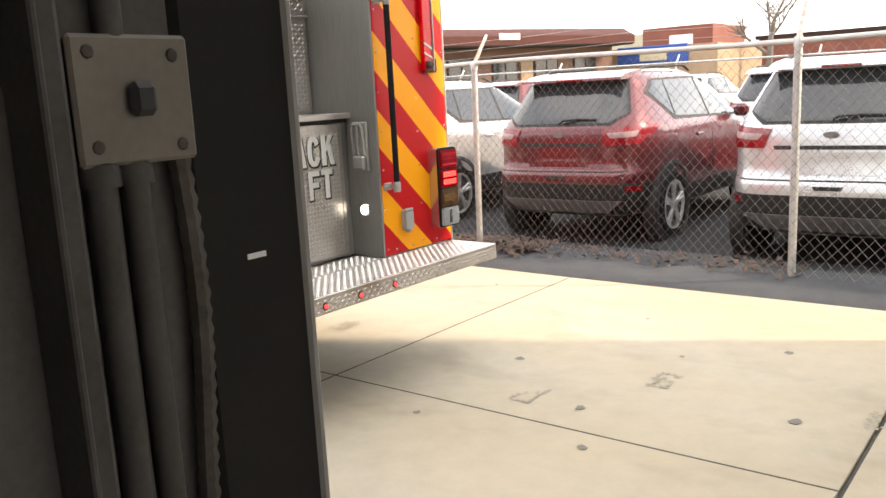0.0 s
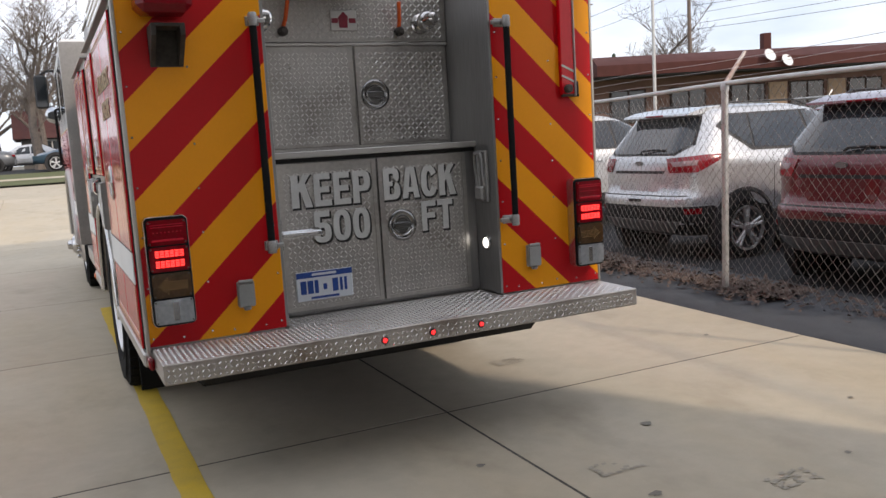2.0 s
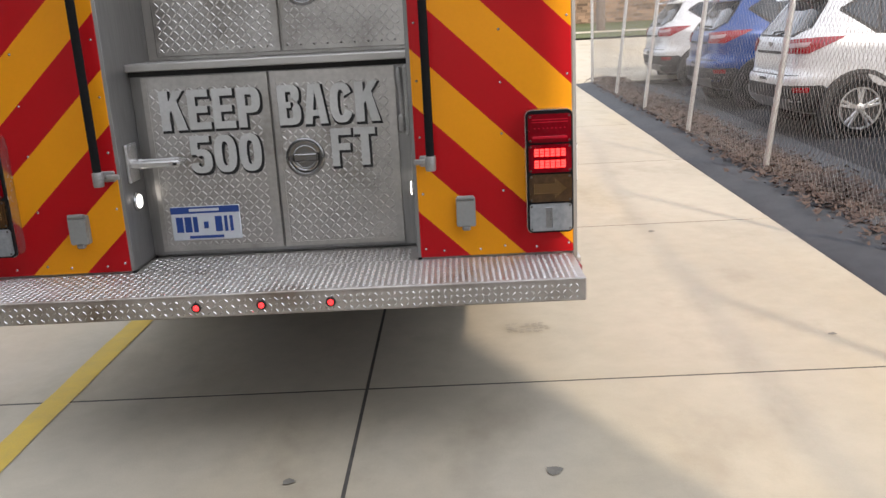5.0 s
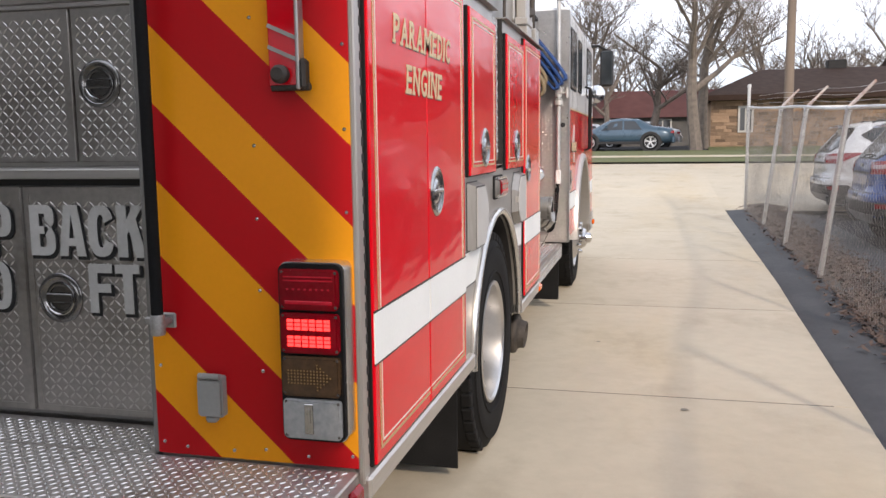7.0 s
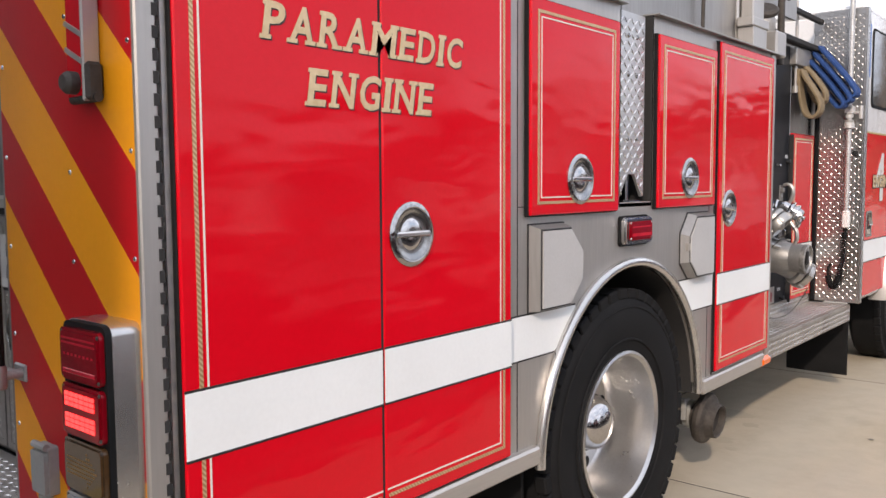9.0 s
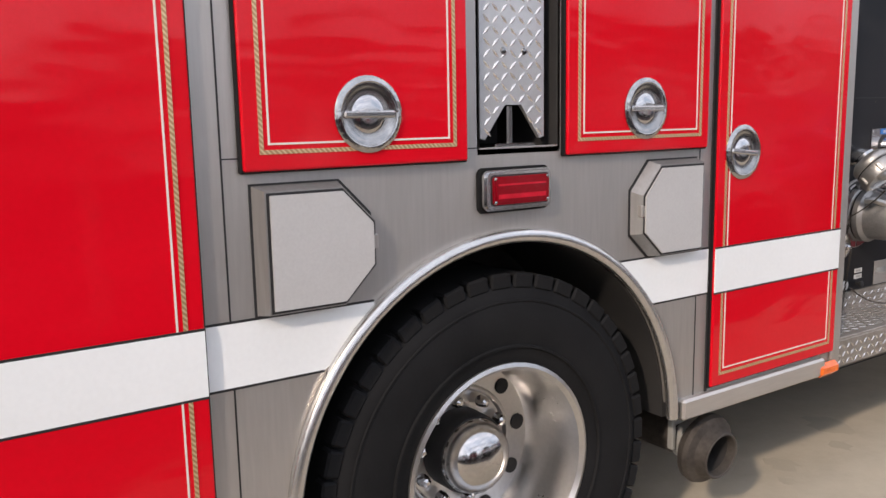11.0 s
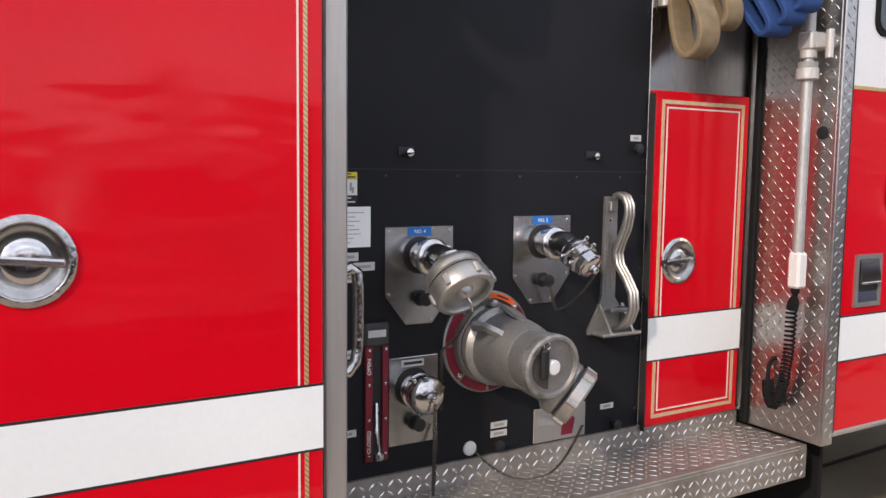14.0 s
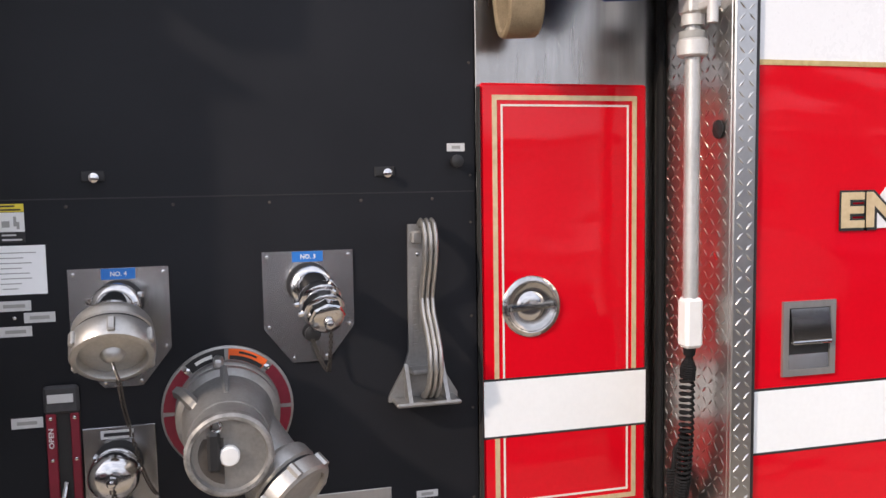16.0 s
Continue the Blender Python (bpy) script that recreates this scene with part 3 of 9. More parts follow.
def body_door(s, y0, y1, z0, z1, thick=0.022, stripe=False, gold=("l", "r", "t", "b"), x=X1):
    """A red compartment door with gold leaf and white pinstripes, perhaps crossed by the white band."""
    xo = x + thick
    door = part("compartment_door", M().box(x - 0.003, xo, y0, y1, z0, z1, 0.0035), RED, truck, "glossy red compartment door with gold leaf border", s)
    part("door_seal", M().box(x - 0.002, x + thick * 0.62, y0 - 0.005, y1 + 0.005, z0 - 0.005, z1 + 0.005, 0.003), RUBBER, door, mirror=s)
    spans = [(z0, z1)]
    if stripe:
        part("reflective_band", M().box(xo - 0.002, xo + 0.0022, y0 + 0.001, y1 - 0.001, STRIPE[0], STRIPE[1]), TAPE, door, "white reflective band", s)
        part("band_edge", M().box(xo - 0.002, xo + 0.0016, y0, y1, STRIPE[0] - 0.006, STRIPE[0]).box(xo - 0.002, xo + 0.0016, y0, y1, STRIPE[1], STRIPE[1] + 0.006), INK, door, mirror=s)
        spans = [(z0, STRIPE[0] - 0.006), (STRIPE[1] + 0.006, z1)]
    g, w = M(), M()
    for k, (a, b) in enumerate(spans):
        lo = "b" in gold and k == 0
        hi = "t" in gold and k == len(spans) - 1
        for m, inset, wd, px in ((g, 0.036, 0.0095, 0.0020), (w, 0.056, 0.0045, 0.0016)):
            za, zb = a + (inset if lo else 0), b - (inset if hi else 0)
            ya, yb = y0 + (inset if "l" in gold else 0), y1 - (inset if "r" in gold else 0)
            if "l" in gold:
                m.box(xo - 0.001, xo + px, ya, ya + wd, za, zb)
            if "r" in gold:
                m.box(xo - 0.001, xo + px, yb - wd, yb, za, zb)
            if lo:
                m.box(xo - 0.001, xo + px, ya + wd, yb - wd, za, za + wd)
            if hi:
                m.box(xo - 0.001, xo + px, ya + wd, yb - wd, zb - wd, zb)
    part("gold_border", g, ROPEGOLD, door, "gold leaf border line", s)
    part("pinstripe", w, PIN, door, "thin white pinstripe", s)
    return door


# core boxes and rear structure
for q in ((-1.20, 1.20, 0.52, 1.40, 0.64, 2.20), (-1.20, 1.20, 1.40, 1.99, 1.26, 2.20), (-1.0, 1.0, 1.99, 2.28, 1.26, 2.20), (-1.20, 1.20, 2.28, 2.80, 1.26, 2.20), (-1.20, 1.20, 2.80, 3.70, 0.60, 2.20),
          (-0.70, 0.70, 1.40, 2.80, 0.75, 1.26), (0.606, 1.212, 0.011, 0.52, 0.64, 2.34), (-1.212, -0.606, 0.011, 0.52, 0.64, 2.34), (-0.586, 0.586, 0.263, 0.499, 0.60, 1.47)):
    part("body_block", M().box(*q), DARK if q[1] == 0.70 else STEEL, truck)
part("chassis", M().box(-0.42, -0.30, 0.6, 8.6, 0.42, 0.62, 0.01).box(0.30, 0.42, 0.6, 8.6, 0.42, 0.62, 0.01).box(-0.9, 0.9, 0.6, 1.2, 0.46, 0.62, 0.03)
     .box(-0.85, 0.85, 2.9, 5.3, 0.34, 0.58, 0.04).cyl((-1.0, 2.09, 0.52), (1.0, 2.09, 0.52), 0.09).lathe([(0.10, -0.16), (0.22, -0.05), (0.22, 0.05), (0.10, 0.16)], (0, 2.09, 0.52), (0, 1, 0)), DARK, truck, "dark chassis rails, axle and tanks")
# Two unseen boxes added to keep light from reaching the ground underneath.
part("rear_tank", M().box(-1.02, 1.0, 0.25, 1.38, 0.36, 0.62, 0.05), DARK, truck, "unseen dark box added to block light under the tail")
part("fuel_tank", M().box(-1.12, -0.55, 2.95, 5.4, 0.20, 0.58, 0.06), DARK, truck, "unseen dark box added to block light under the far side")


for s in (1, -1):
    # rear corner panel with chevron tape
    panel = part("chevron_panel", M().box(0.603, 1.232, -0.004, 0.010, 0.664, 2.36, 0.002), CHEVRON, truck, "red and orange chevron panel with small screws", s)
    pts = [(x, -0.004, z) for x in (0.625, 1.212) for z in (0.70, 0.93, 1.16, 1.38, 1.60, 1.82, 2.05)]
    pts += [(0.95, -0.004, z) for z in (0.70, 0.93, 1.16, 1.36, 1.56, 1.9)] + [(x, -0.004, 0.69) for x in (0.70, 0.85, 1.08)]
    part("screw", rivet_row(M(), pts, (0, -1, 0)), CHROME, panel, mirror=s)
    part("corner_trim", M().box(1.229, 1.246, -0.008, 0.040, 0.62, 2.36, 0.004), STEEL, truck, "steel corner trim", s)
    slots = M()
    for k in range(34):
        slots.box(1.244, 1.2475, 0.030, 0.042, 0.70 + k * 0.045, 0.725 + k * 0.045)
    part("hinge", slots, DARK, truck, "dark piano hinge gaps", s)
    # tail lamp tower
    ox = 0.012 if s > 0 else 0.0
    lamp = part("tail_lamp", M().prism(rounded_box(1.026 + ox, 1.212 + ox, 0.762, 1.252, 0.024), "y", -0.066, 0.0), ARCHSTEEL, truck, "four-lens tail lamp in polished housing", s)
    part("bezel", M().prism(rounded_box(1.029 + ox, 1.209 + ox, 0.765, 1.249, 0.022), "y", -0.078, -0.066), RUBBER, lamp, "black rubber bezel", s)
    for k, (nm, mt) in enumerate((("reversing_lens", CLEAR), ("turn_lens", AMBERDARK), ("stop_lens", REDLENS), ("tail_lens", REDLENS))):
        z = 0.774 + k * 0.1175
        xa, xb = 1.036 + ox, 1.202 + ox
        lens = part(nm, M().prism(rounded_box(xa, xb, z, z + 0.110, 0.013), "y", -0.088, -0.076).prism(rounded_box(xa + 0.007, xb - 0.007, z + 0.007, z + 0.103, 0.012), "y", -0.092, -0.087), mt, lamp, mirror=s)
        part("screw", rivet_row(M(), [(x, -0.088, zz) for x in (xa + 0.008, xb - 0.008) for zz in (z + 0.009, z + 0.101)], (0, -1, 0), 0.0045, 0.003), EXHAUST, lamp, mirror=s)
        dots = M()
        if nm == "stop_lens":
            for group in range(2):
                for rr in range(3):
                    for c in range(6):
                        dots.box(xa + 0.022 + c * 0.0208, xa + 0.038 + c * 0.0208, -0.0945, -0.090, z + 0.020 + group * 0.045 + rr * 0.0105, z + 0.0275 + group * 0.045 + rr * 0.0105)
            part("diode", dots, REDLED, lamp, "two lit blocks of red diodes", s)
        elif nm == "tail_lens":
            for c in range(8):
                dots.box(xa + 0.022 + c * 0.0165, xa + 0.028 + c * 0.0165, -0.0935, -0.090, z + 0.054, z + 0.059)
            dots.box(xa + 0.016, xb - 0.016, -0.0935, -0.090, z + 0.016, z + 0.026, 0.002).box(xa + 0.014, xb - 0.014, -0.0935, -0.090, z + 0.078, z + 0.082).box(xa + 0.014, xb - 0.014, -0.0935, -0.090, z + 0.088, z + 0.092)
            part("lens_rib", dots, BRIGHTRED, lamp, mirror=s)
        elif nm == "turn_lens":
            for c in range(14):
                for rr in range(11):
                    if abs(rr - 5) <= (2 if c < 9 else 13 - c if c > 9 else 4):
                        dots.box(xa + 0.018 + c * 0.0092, xa + 0.0215 + c * 0.0092, -0.0932, -0.0915, z + 0.010 + rr * 0.0085, z + 0.0135 + rr * 0.0085)
            part("diode_grid", dots, AMBERDOT, lamp, "arrow of small amber diodes", s)
        else:
            part("reflector", M().box(xa + 0.062, xa + 0.088, -0.0935, -0.090, z + 0.014, z + 0.098, 0.002).box(xa + 0.070, xa + 0.080, -0.0945, -0.093, z + 0.046, z + 0.086, 0.002), CHROME, lamp, mirror=s)
    # outlet box
    bx0 = 0.756 if s > 0 else 0.746
    part("outlet_box", M().prism(rounded_box(bx0, bx0 + 0.078, 0.793, 0.912, 0.008), "y", -0.028, -0.004).prism(rounded_box(bx0 + 0.004, bx0 + 0.074, 0.798, 0.900, 0.008), "y", -0.038, -0.028).box(bx0 + 0.022, bx0 + 0.056, -0.034, -0.008, 0.776, 0.797, 0.006)
         .cyl((bx0 + 0.006, -0.030, 0.912), (bx0 + 0.072, -0.030, 0.912), 0.009, n=10).box(bx0 + 0.016, bx0 + 0.030, -0.036, -0.024, 0.904, 0.921, 0.003).box(bx0 + 0.048, bx0 + 0.062, -0.036, -0.024, 0.904, 0.921, 0.003), GREYBOX, truck, "grey weatherproof outlet box", s)
    # grab rail
    rx = 0.664 if s > 0 else 0.655
    part("grab_rail", M().tube([(rx, -0.066, 1.065), (rx, -0.066, 1.5), (rx, -0.066, 2.12)], 0.017, 14), RUBBER, truck, "black ribbed grab rail", s)
    for z in (1.065, 2.10):
        part("rail_bracket", M().lathe([(0.019, -0.030), (0.021, -0.022), (0.021, 0.022), (0.016, 0.030)], (rx, -0.066, z), (0, 0, 1), 16).cyl((rx, -0.066, z), (rx, 0.0, z), 0.012).box(rx - 0.045, rx + 0.020, -0.010, 0.0, z - 0.022, z + 0.022, 0.004).box(rx - 0.068, rx - 0.015, -0.03, -0.015, z - 0.012, z + 0.010, 0.004), CAST, truck, mirror=s)
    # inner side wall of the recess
    part("recess_wall", M().box(0.588, 0.606, -0.002, 0.52, 0.664, 2.36, 0.002), DIMSTEEL, truck, "steel side wall of rear recess", s)
    part("recess_lamp", M().lathe([(0.040, 0), (0.040, 0.006), (0.034, 0.012), (0.012, 0.014)], (0.588, 0.118, 0.935), (-1, 0, 0), 24), CHROME, truck, "small round lit lamp", s)
    part("lamp_lens", M().lathe([(0.030, 0.013), (0.026, 0.017), (0.01, 0.019)], (0.588, 0.118, 0.935), (-1, 0, 0), 20), LITLAMP, truck, mirror=s)

part("recess_step", M().box(0.568, 0.588, 0.06, 0.17, 1.16, 1.44, 0.006).tube([(0.56, 0.075, 1.25), (0.55, 0.075, 1.40), (0.55, 0.085, 1.425), (0.55, 0.145, 1.425), (0.55, 0.155, 1.40), (0.56, 0.155, 1.25)], 0.008, 8)
     .tube([(0.553, 0.115, 1.25), (0.55, 0.115, 1.42)], 0.007, 8).box(0.54, 0.57, 0.07, 0.16, 1.17, 1.25, 0.012), CAST, truck, "folded cast step with open frame")
part("folding_step", M().box(-0.588, -0.57, 0.05, 0.16, 1.02, 1.18, 0.006).box(-0.57, -0.37, 0.055, 0.078, 1.080, 1.108, 0.006).box(-0.57, -0.37, 0.137, 0.16, 1.080, 1.108, 0.006).box(-0.40, -0.365, 0.055, 0.16, 1.080, 1.108, 0.008)
     .box(-0.57, -0.39, 0.100, 0.118, 1.084, 1.104, 0.004), TREAD, truck, "cast step folded down from wall")

def ring_strip(cx, cy, rx, ry, tx, ty, a0, a1, n=14, e=2.6):
    """Four-cornered pieces of a squarish ring from angle a0 to a1, in degrees."""
    def at(a, px, py):
        c, q = math.cos(radians(a)), math.sin(radians(a))
        return (cx + px * math.copysign(abs(c) ** (2 / e), c), cy + py * math.copysign(abs(q) ** (2 / e), q))
    aa = [a0 + (a1 - a0) * i / n for i in range(n + 1)]
    return [(at(p, rx, ry), at(q, rx, ry), at(q, rx - tx, ry - ty), at(p, rx - tx, ry - ty)) for p, q in zip(aa, aa[1:])]


def quad(x0, x1, y0, y1):
    return [(x0, y0), (x1, y0), (x1, y1), (x0, y1)]


STEM = quad(0, 0.36, 0, 1)
BLOCK_GLYPH = {
    "K": (1.06, [STEM, [(0.36, 0.44), (0.98, 1), (0.60, 1), (0.36, 0.72)], [(0.44, 0.512), (0.70, 0.747), (1.03, 0), (0.65, 0)]]),
    "E": (0.92, [STEM, quad(0.36, 0.96, 0.82, 1), quad(0.36, 0.89, 0.42, 0.59), quad(0.36, 1, 0, 0.18)]),
    "F": (0.92, [STEM, quad(0.36, 1, 0.82, 1), quad(0.36, 0.92, 0.42, 0.60)]),
    "T": (0.96, [quad(0, 1, 0.82, 1), quad(0.31, 0.69, 0, 0.82)]),
    "P": (0.98, [STEM, quad(0.36, 0.58, 0.82, 1), quad(0.36, 0.58, 0.36, 0.54)] + ring_strip(0.58, 0.68, 0.42, 0.32, 0.36, 0.18, -90, 90)),
    "B": (1.0, [STEM, quad(0.36, 0.56, 0.83, 1), quad(0.36, 0.56, 0.43, 0.58), quad(0.36, 0.56, 0, 0.17)] + ring_strip(0.56, 0.765, 0.41, 0.235, 0.36, 0.17, -52, 90, 9) + ring_strip(0.56, 0.29, 0.44, 0.29, 0.36, 0.17, -90, 66, 10)),
    "A": (1.06, [[(0, 0), (0.32, 0), (0.5, 0.84), (0.5, 1), (0.25, 1)], [(1, 0), (0.68, 0), (0.5, 0.84), (0.5, 1), (0.75, 1)], [(0.365, 0.2), (0.635, 0.2), (0.602, 0.35), (0.398, 0.35)]]),
    "C": (1.0, ring_strip(0.5, 0.5, 0.5, 0.5, 0.355, 0.18, 24, 336, 26)),
    "0": (1.0, ring_strip(0.5, 0.5, 0.5, 0.5, 0.345, 0.18, 0, 360, 32)),
    "5": (1.0, [quad(0.08, 0.95, 0.82, 1), quad(0.08, 0.40, 0.50, 0.82)] + ring_strip(0.5, 0.32, 0.5, 0.32, 0.35, 0.17, -172, 132, 22)),
}


def block_word(parent, word, x, y, z, w, h):
    """Heavy narrow capitals, one part a letter, each over its black drop shadow."""
    gap = 0.13
    k = w / (sum(BLOCK_GLYPH[c][0] for c in word) + gap * (len(word) - 1))
    for c in word:
        wd, quads = BLOCK_GLYPH[c]
        made = {}
        for nm, mt, grow, dx, dz, y0, y1 in (("letter", LETTER, 0.0, 0.0, 0.0, y - 0.0045, y - 0.0022), ("letter_shadow", INK, 0.0045, 0.0060, -0.0070, y - 0.0022, y)):
            m = M()
            for i, q in enumerate(quads):
                cx, cy = sum(p[0] for p in q) / len(q), sum(p[1] for p in q) / len(q)
                pts = []
                for px, py in q:
                    pts.append((x + dx + px * wd * k + grow * (1 if px > cx else -1), z + dz + py * h + grow * (1 if py > cy else -1)))
                m.prism(pts, "y", y0 - 0.00004 * (i % 5), y1)
            made[nm] = part(nm, m, mt, parent)
        made["letter"]["label"] = "bold silver letter with black drop shadow"
        x += (wd + gap) * k


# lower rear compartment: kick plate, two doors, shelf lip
part("rear_frame", M().box(-0.587, 0.587, 0.235, 0.262, 0.664, 1.475, 0.002), DIMSTEEL, truck, "steel door frame")
for a, b, nm in ((-0.535, -0.006, "l"), (0.006, 0.525, "r")):
    d = part("rear_door", M().box(a, b, 0.216, 0.240, 0.685, 1.435, 0.004).treads((a + 0.025, 0.216, 0.705), (1, 0, 0), (0, 0, 1), b - a - 0.05, 0.71, 0.0245, 0.0019, 0.0148, tread=SOFTTREAD), DIAMOND, truck, "diamond plate rear compartment door")
    part("door_edge", M().box(a, a + 0.022, 0.213, 0.217, 0.685, 1.435).box(b - 0.022, b, 0.213, 0.217, 0.685, 1.435).box(a + 0.022, b - 0.022, 0.213, 0.217, 0.685, 0.705).box(a + 0.022, b - 0.022, 0.213, 0.217, 1.415, 1.435), DIAMOND, d)
    if nm == "r":
        latch(d, 0.125, 0.214, 1.072, "y", r=0.083)
    rows = (("KEEP", -0.468, 0.424, 1.212, 0.166), ("500", -0.368, 0.308, 1.026, 0.160)) if nm == "l" else (("BACK", 0.030, 0.424, 1.212, 0.166), ("FT", 0.240, 0.188, 1.028, 0.160))
    for word, x, w, z, h in rows:
        block_word(d, word, x, 0.2125, z, w, h)
plate = part("number_plate", M().box(-0.483, -0.181, 0.202, 0.210, 0.733, 0.884, 0.004), PLATEWHITE, truck, "white and blue number plate")
part("plate_header", M().box(-0.481, -0.183, 0.200, 0.203, 0.853, 0.882), PLATEBLUE, plate)
bars = M()
for k, (a, b) in enumerate(((-0.462, -0.432), (-0.425, -0.395), (-0.388, -0.368), (-0.342, -0.322), (-0.292, -0.262), (-0.252, -0.238), (-0.228, -0.214))):
    bars.box(a, b, 0.200, 0.203, 0.770 if k != 3 else 0.785, 0.838 if k != 3 else 0.815)
bars.box(-0.41, -0.26, 0.200, 0.203, 0.742, 0.754)
part("plate_marks", bars, PLATEBLUE, plate)
part("plate_header_marks", M().box(-0.40, -0.27, 0.1985, 0.201, 0.862, 0.874), PLATEWHITE, plate)
shelf = M().box(-0.588, 0.588, 0.195, 0.52, 1.472, 1.494, 0.004).box(-0.588, 0.588, 0.190, 0.205, 1.462, 1.494, 0.004)
part("shelf_lip", shelf, STEEL_H, truck, "bright steel shelf lip")
# Dark sheet paints the shade between the doors and the shelf lip.
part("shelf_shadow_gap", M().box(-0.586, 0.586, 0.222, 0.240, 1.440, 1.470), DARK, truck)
# upper rear compartment
up = M().box(-0.588, 0.588, 0.500, 0.52, 1.494, 2.36, 0.002)
part("upper_back", up, STEEL, truck)
for a, b in ((-0.545, 0.012), (0.022, 0.575)):
    d = part("upper_door", M().box(a, b, 0.482, 0.502, 1.51, 2.045, 0.003).treads((a + 0.015, 0.482, 1.525), (1, 0, 0), (0, 0, 1), b - a - 0.03, 0.505, 0.0245, 0.0019, 0.0148, tread=SOFTTREAD), DIAMOND, truck, "diamond plate upper compartment door")
    if a > 0:
        latch(d, 0.128, 0.480, 1.782, "y", r=0.083)
    part("screw", rivet_row(M(), [(a + 0.02 + k * 0.06, 0.482, 1.535) for k in range(9)], (0, -1, 0), 0.005), CHROME, d)
part("upper_plate", M().box(-0.586, 0.586, 0.478, 0.500, 2.065, 2.36, 0.003).treads((-0.57, 0.478, 2.08), (1, 0, 0), (0, 0, 1), 1.14, 0.26, 0.0245, 0.0019, 0.0148, tread=SOFTTREAD), DIAMOND, truck, "diamond plate upper panel")
part("upper_seam", M().box(-0.586, 0.586, 0.474, 0.50, 2.046, 2.062, 0.003), STEEL_H, truck)
for s, x in ((1, -0.50), (-1, 0.42)):
    v = part("hose_valve", M().lathe([(0.055, 0), (0.055, 0.015), (0.036, 0.02), (0.036, 0.07), (0.048, 0.075), (0.048, 0.12), (0.038, 0.125), (0.030, 0.19), (0.018, 0.195)], (x, 0.478, 2.16), (0, -1, 0.05), 24), CHROME, truck, "chrome hose outlet valve")
    part("valve_lever", M().tube([(x + 0.13 * s, 0.47, 2.13), (x + 0.14 * s, 0.43, 2.18), (x + 0.15 * s, 0.40, 2.27)], 0.011, 8), ORANGE, v, "orange valve lever")
    part("valve_pivot", M().lathe([(0.025, 0), (0.025, 0.03), (0.012, 0.05)], (x + 0.13 * s, 0.478, 2.12), (0, -1, 0), 16), EXHAUST, v)
sign = part("maker_plate", M().box(-0.105, 0.045, 0.470, 0.479, 2.125, 2.235, 0.004), STEEL_H, truck, "small steel maker's plate with red mark")
part("maker_mark", M().prism([(-0.055, 2.14), (-0.01, 2.14), (-0.005, 2.20), (-0.03, 2.225), (-0.06, 2.195)], "y", 0.4675, 0.4705).box(-0.098, -0.062, 0.468, 0.4705, 2.165, 2.19).box(0.0, 0.038, 0.468, 0.4705, 2.165, 2.19), MAROON, sign)
part("hose_bed_cover", M().box(-0.58, 0.10, 0.34, 0.62, 2.335, 2.42, 0.03).box(-0.58, 0.08, 0.33, 0.36, 2.305, 2.40, 0.012), VINYL, truck, "dark red vinyl hose bed cover")

# tail step
step = M().box(-1.222, 1.228, -0.350, 0.0, 0.640, 0.656, 0.004).box(-1.222, 1.228, -0.350, -0.336, 0.566, 0.650, 0.004).box(-1.222, -1.208, -0.345, 0.0, 0.568, 0.65, 0.003).box(1.214, 1.228, -0.345, 0.0, 0.568, 0.65, 0.003)
step.box(-0.587, 0.587, 0.0, 0.225, 0.640, 0.656)
step.treads((-1.215, -0.342, 0.656), (1, 0, 0), (0, 1, 0), 2.44, 0.335, 0.0235, 0.0026, 0.0108)
step.treads((-0.57, 0.004, 0.656), (1, 0, 0), (0, 1, 0), 1.14, 0.20, 0.0235, 0.0026, 0.0108)
step.treads((-1.215, -0.350, 0.570), (1, 0, 0), (0, 0, 1), 2.44, 0.078, 0.0235, 0.0026, 0.0108)
tail = part("tail_step", step, DIAMOND_WORN, truck, "worn diamond plate tail step")
for x in (-0.238, 0.009, 0.270):
    mk = part("marker_lamp", M().lathe([(0.019, 0), (0.019, 0.003), (0.014, 0.006)], (x, -0.350, 0.606), (0, -1, 0), 18), INK, tail, "small round lit red marker lamp")
    part("marker_lens", M().lathe([(0.012, 0.004), (0.010, 0.009), (0.004, 0.011)], (x, -0.350, 0.606), (0, -1, 0), 16), MARKERRED, tail)
for s in (1, -1):
    part("side_marker", M().box(1.226, 1.252, -0.10, -0.02, 0.578, 0.636, 0.012), REDLENS, tail, "red side marker lens", s)
part("step_underside", M().box(-1.15, 1.15, -0.33, 0.0, 0.572, 0.638), DARK, truck)
# Unseen pan, set low to deepen the shade below the tail.
part("floor_pan", M().box(-1.15, 1.15, 0.0, 0.6, 0.54, 0.638), DARK, truck)

# ladder bracket arms on the upper corners
arm = part("ladder_arm", M().box(1.015, 1.100, -0.034, -0.006, 1.715, 2.36, 0.004), RED, truck, "red ladder rack arm with steel edge")
part("arm_edge", M().box(1.096, 1.106, -0.044, -0.006, 1.705, 2.36, 0.003).box(-0.043, 0.043, -0.038, -0.033, -0.005, 0.005, m=Matrix.Translation((1.056, 0, 1.800)) @ Matrix.Rotation(0.42, 4, "Y")).box(-0.043, 0.043, -0.038, -0.033, -0.005, 0.005, m=Matrix.Translation((1.056, 0, 1.855)) @ Matrix.Rotation(0.42, 4, "Y")), STEEL, arm)
part("arm_pivot", M().lathe([(0.024, 0), (0.024, 0.02), (0.016, 0.03)], (1.052, -0.033, 1.745), (0, -1, 0), 18).box(1.105, 1.122, -0.045, -0.006, 1.705, 1.785, 0.008).cyl((1.02, -0.024, 1.712), (1.128, -0.024, 1.712), 0.010), EXHAUST, arm)
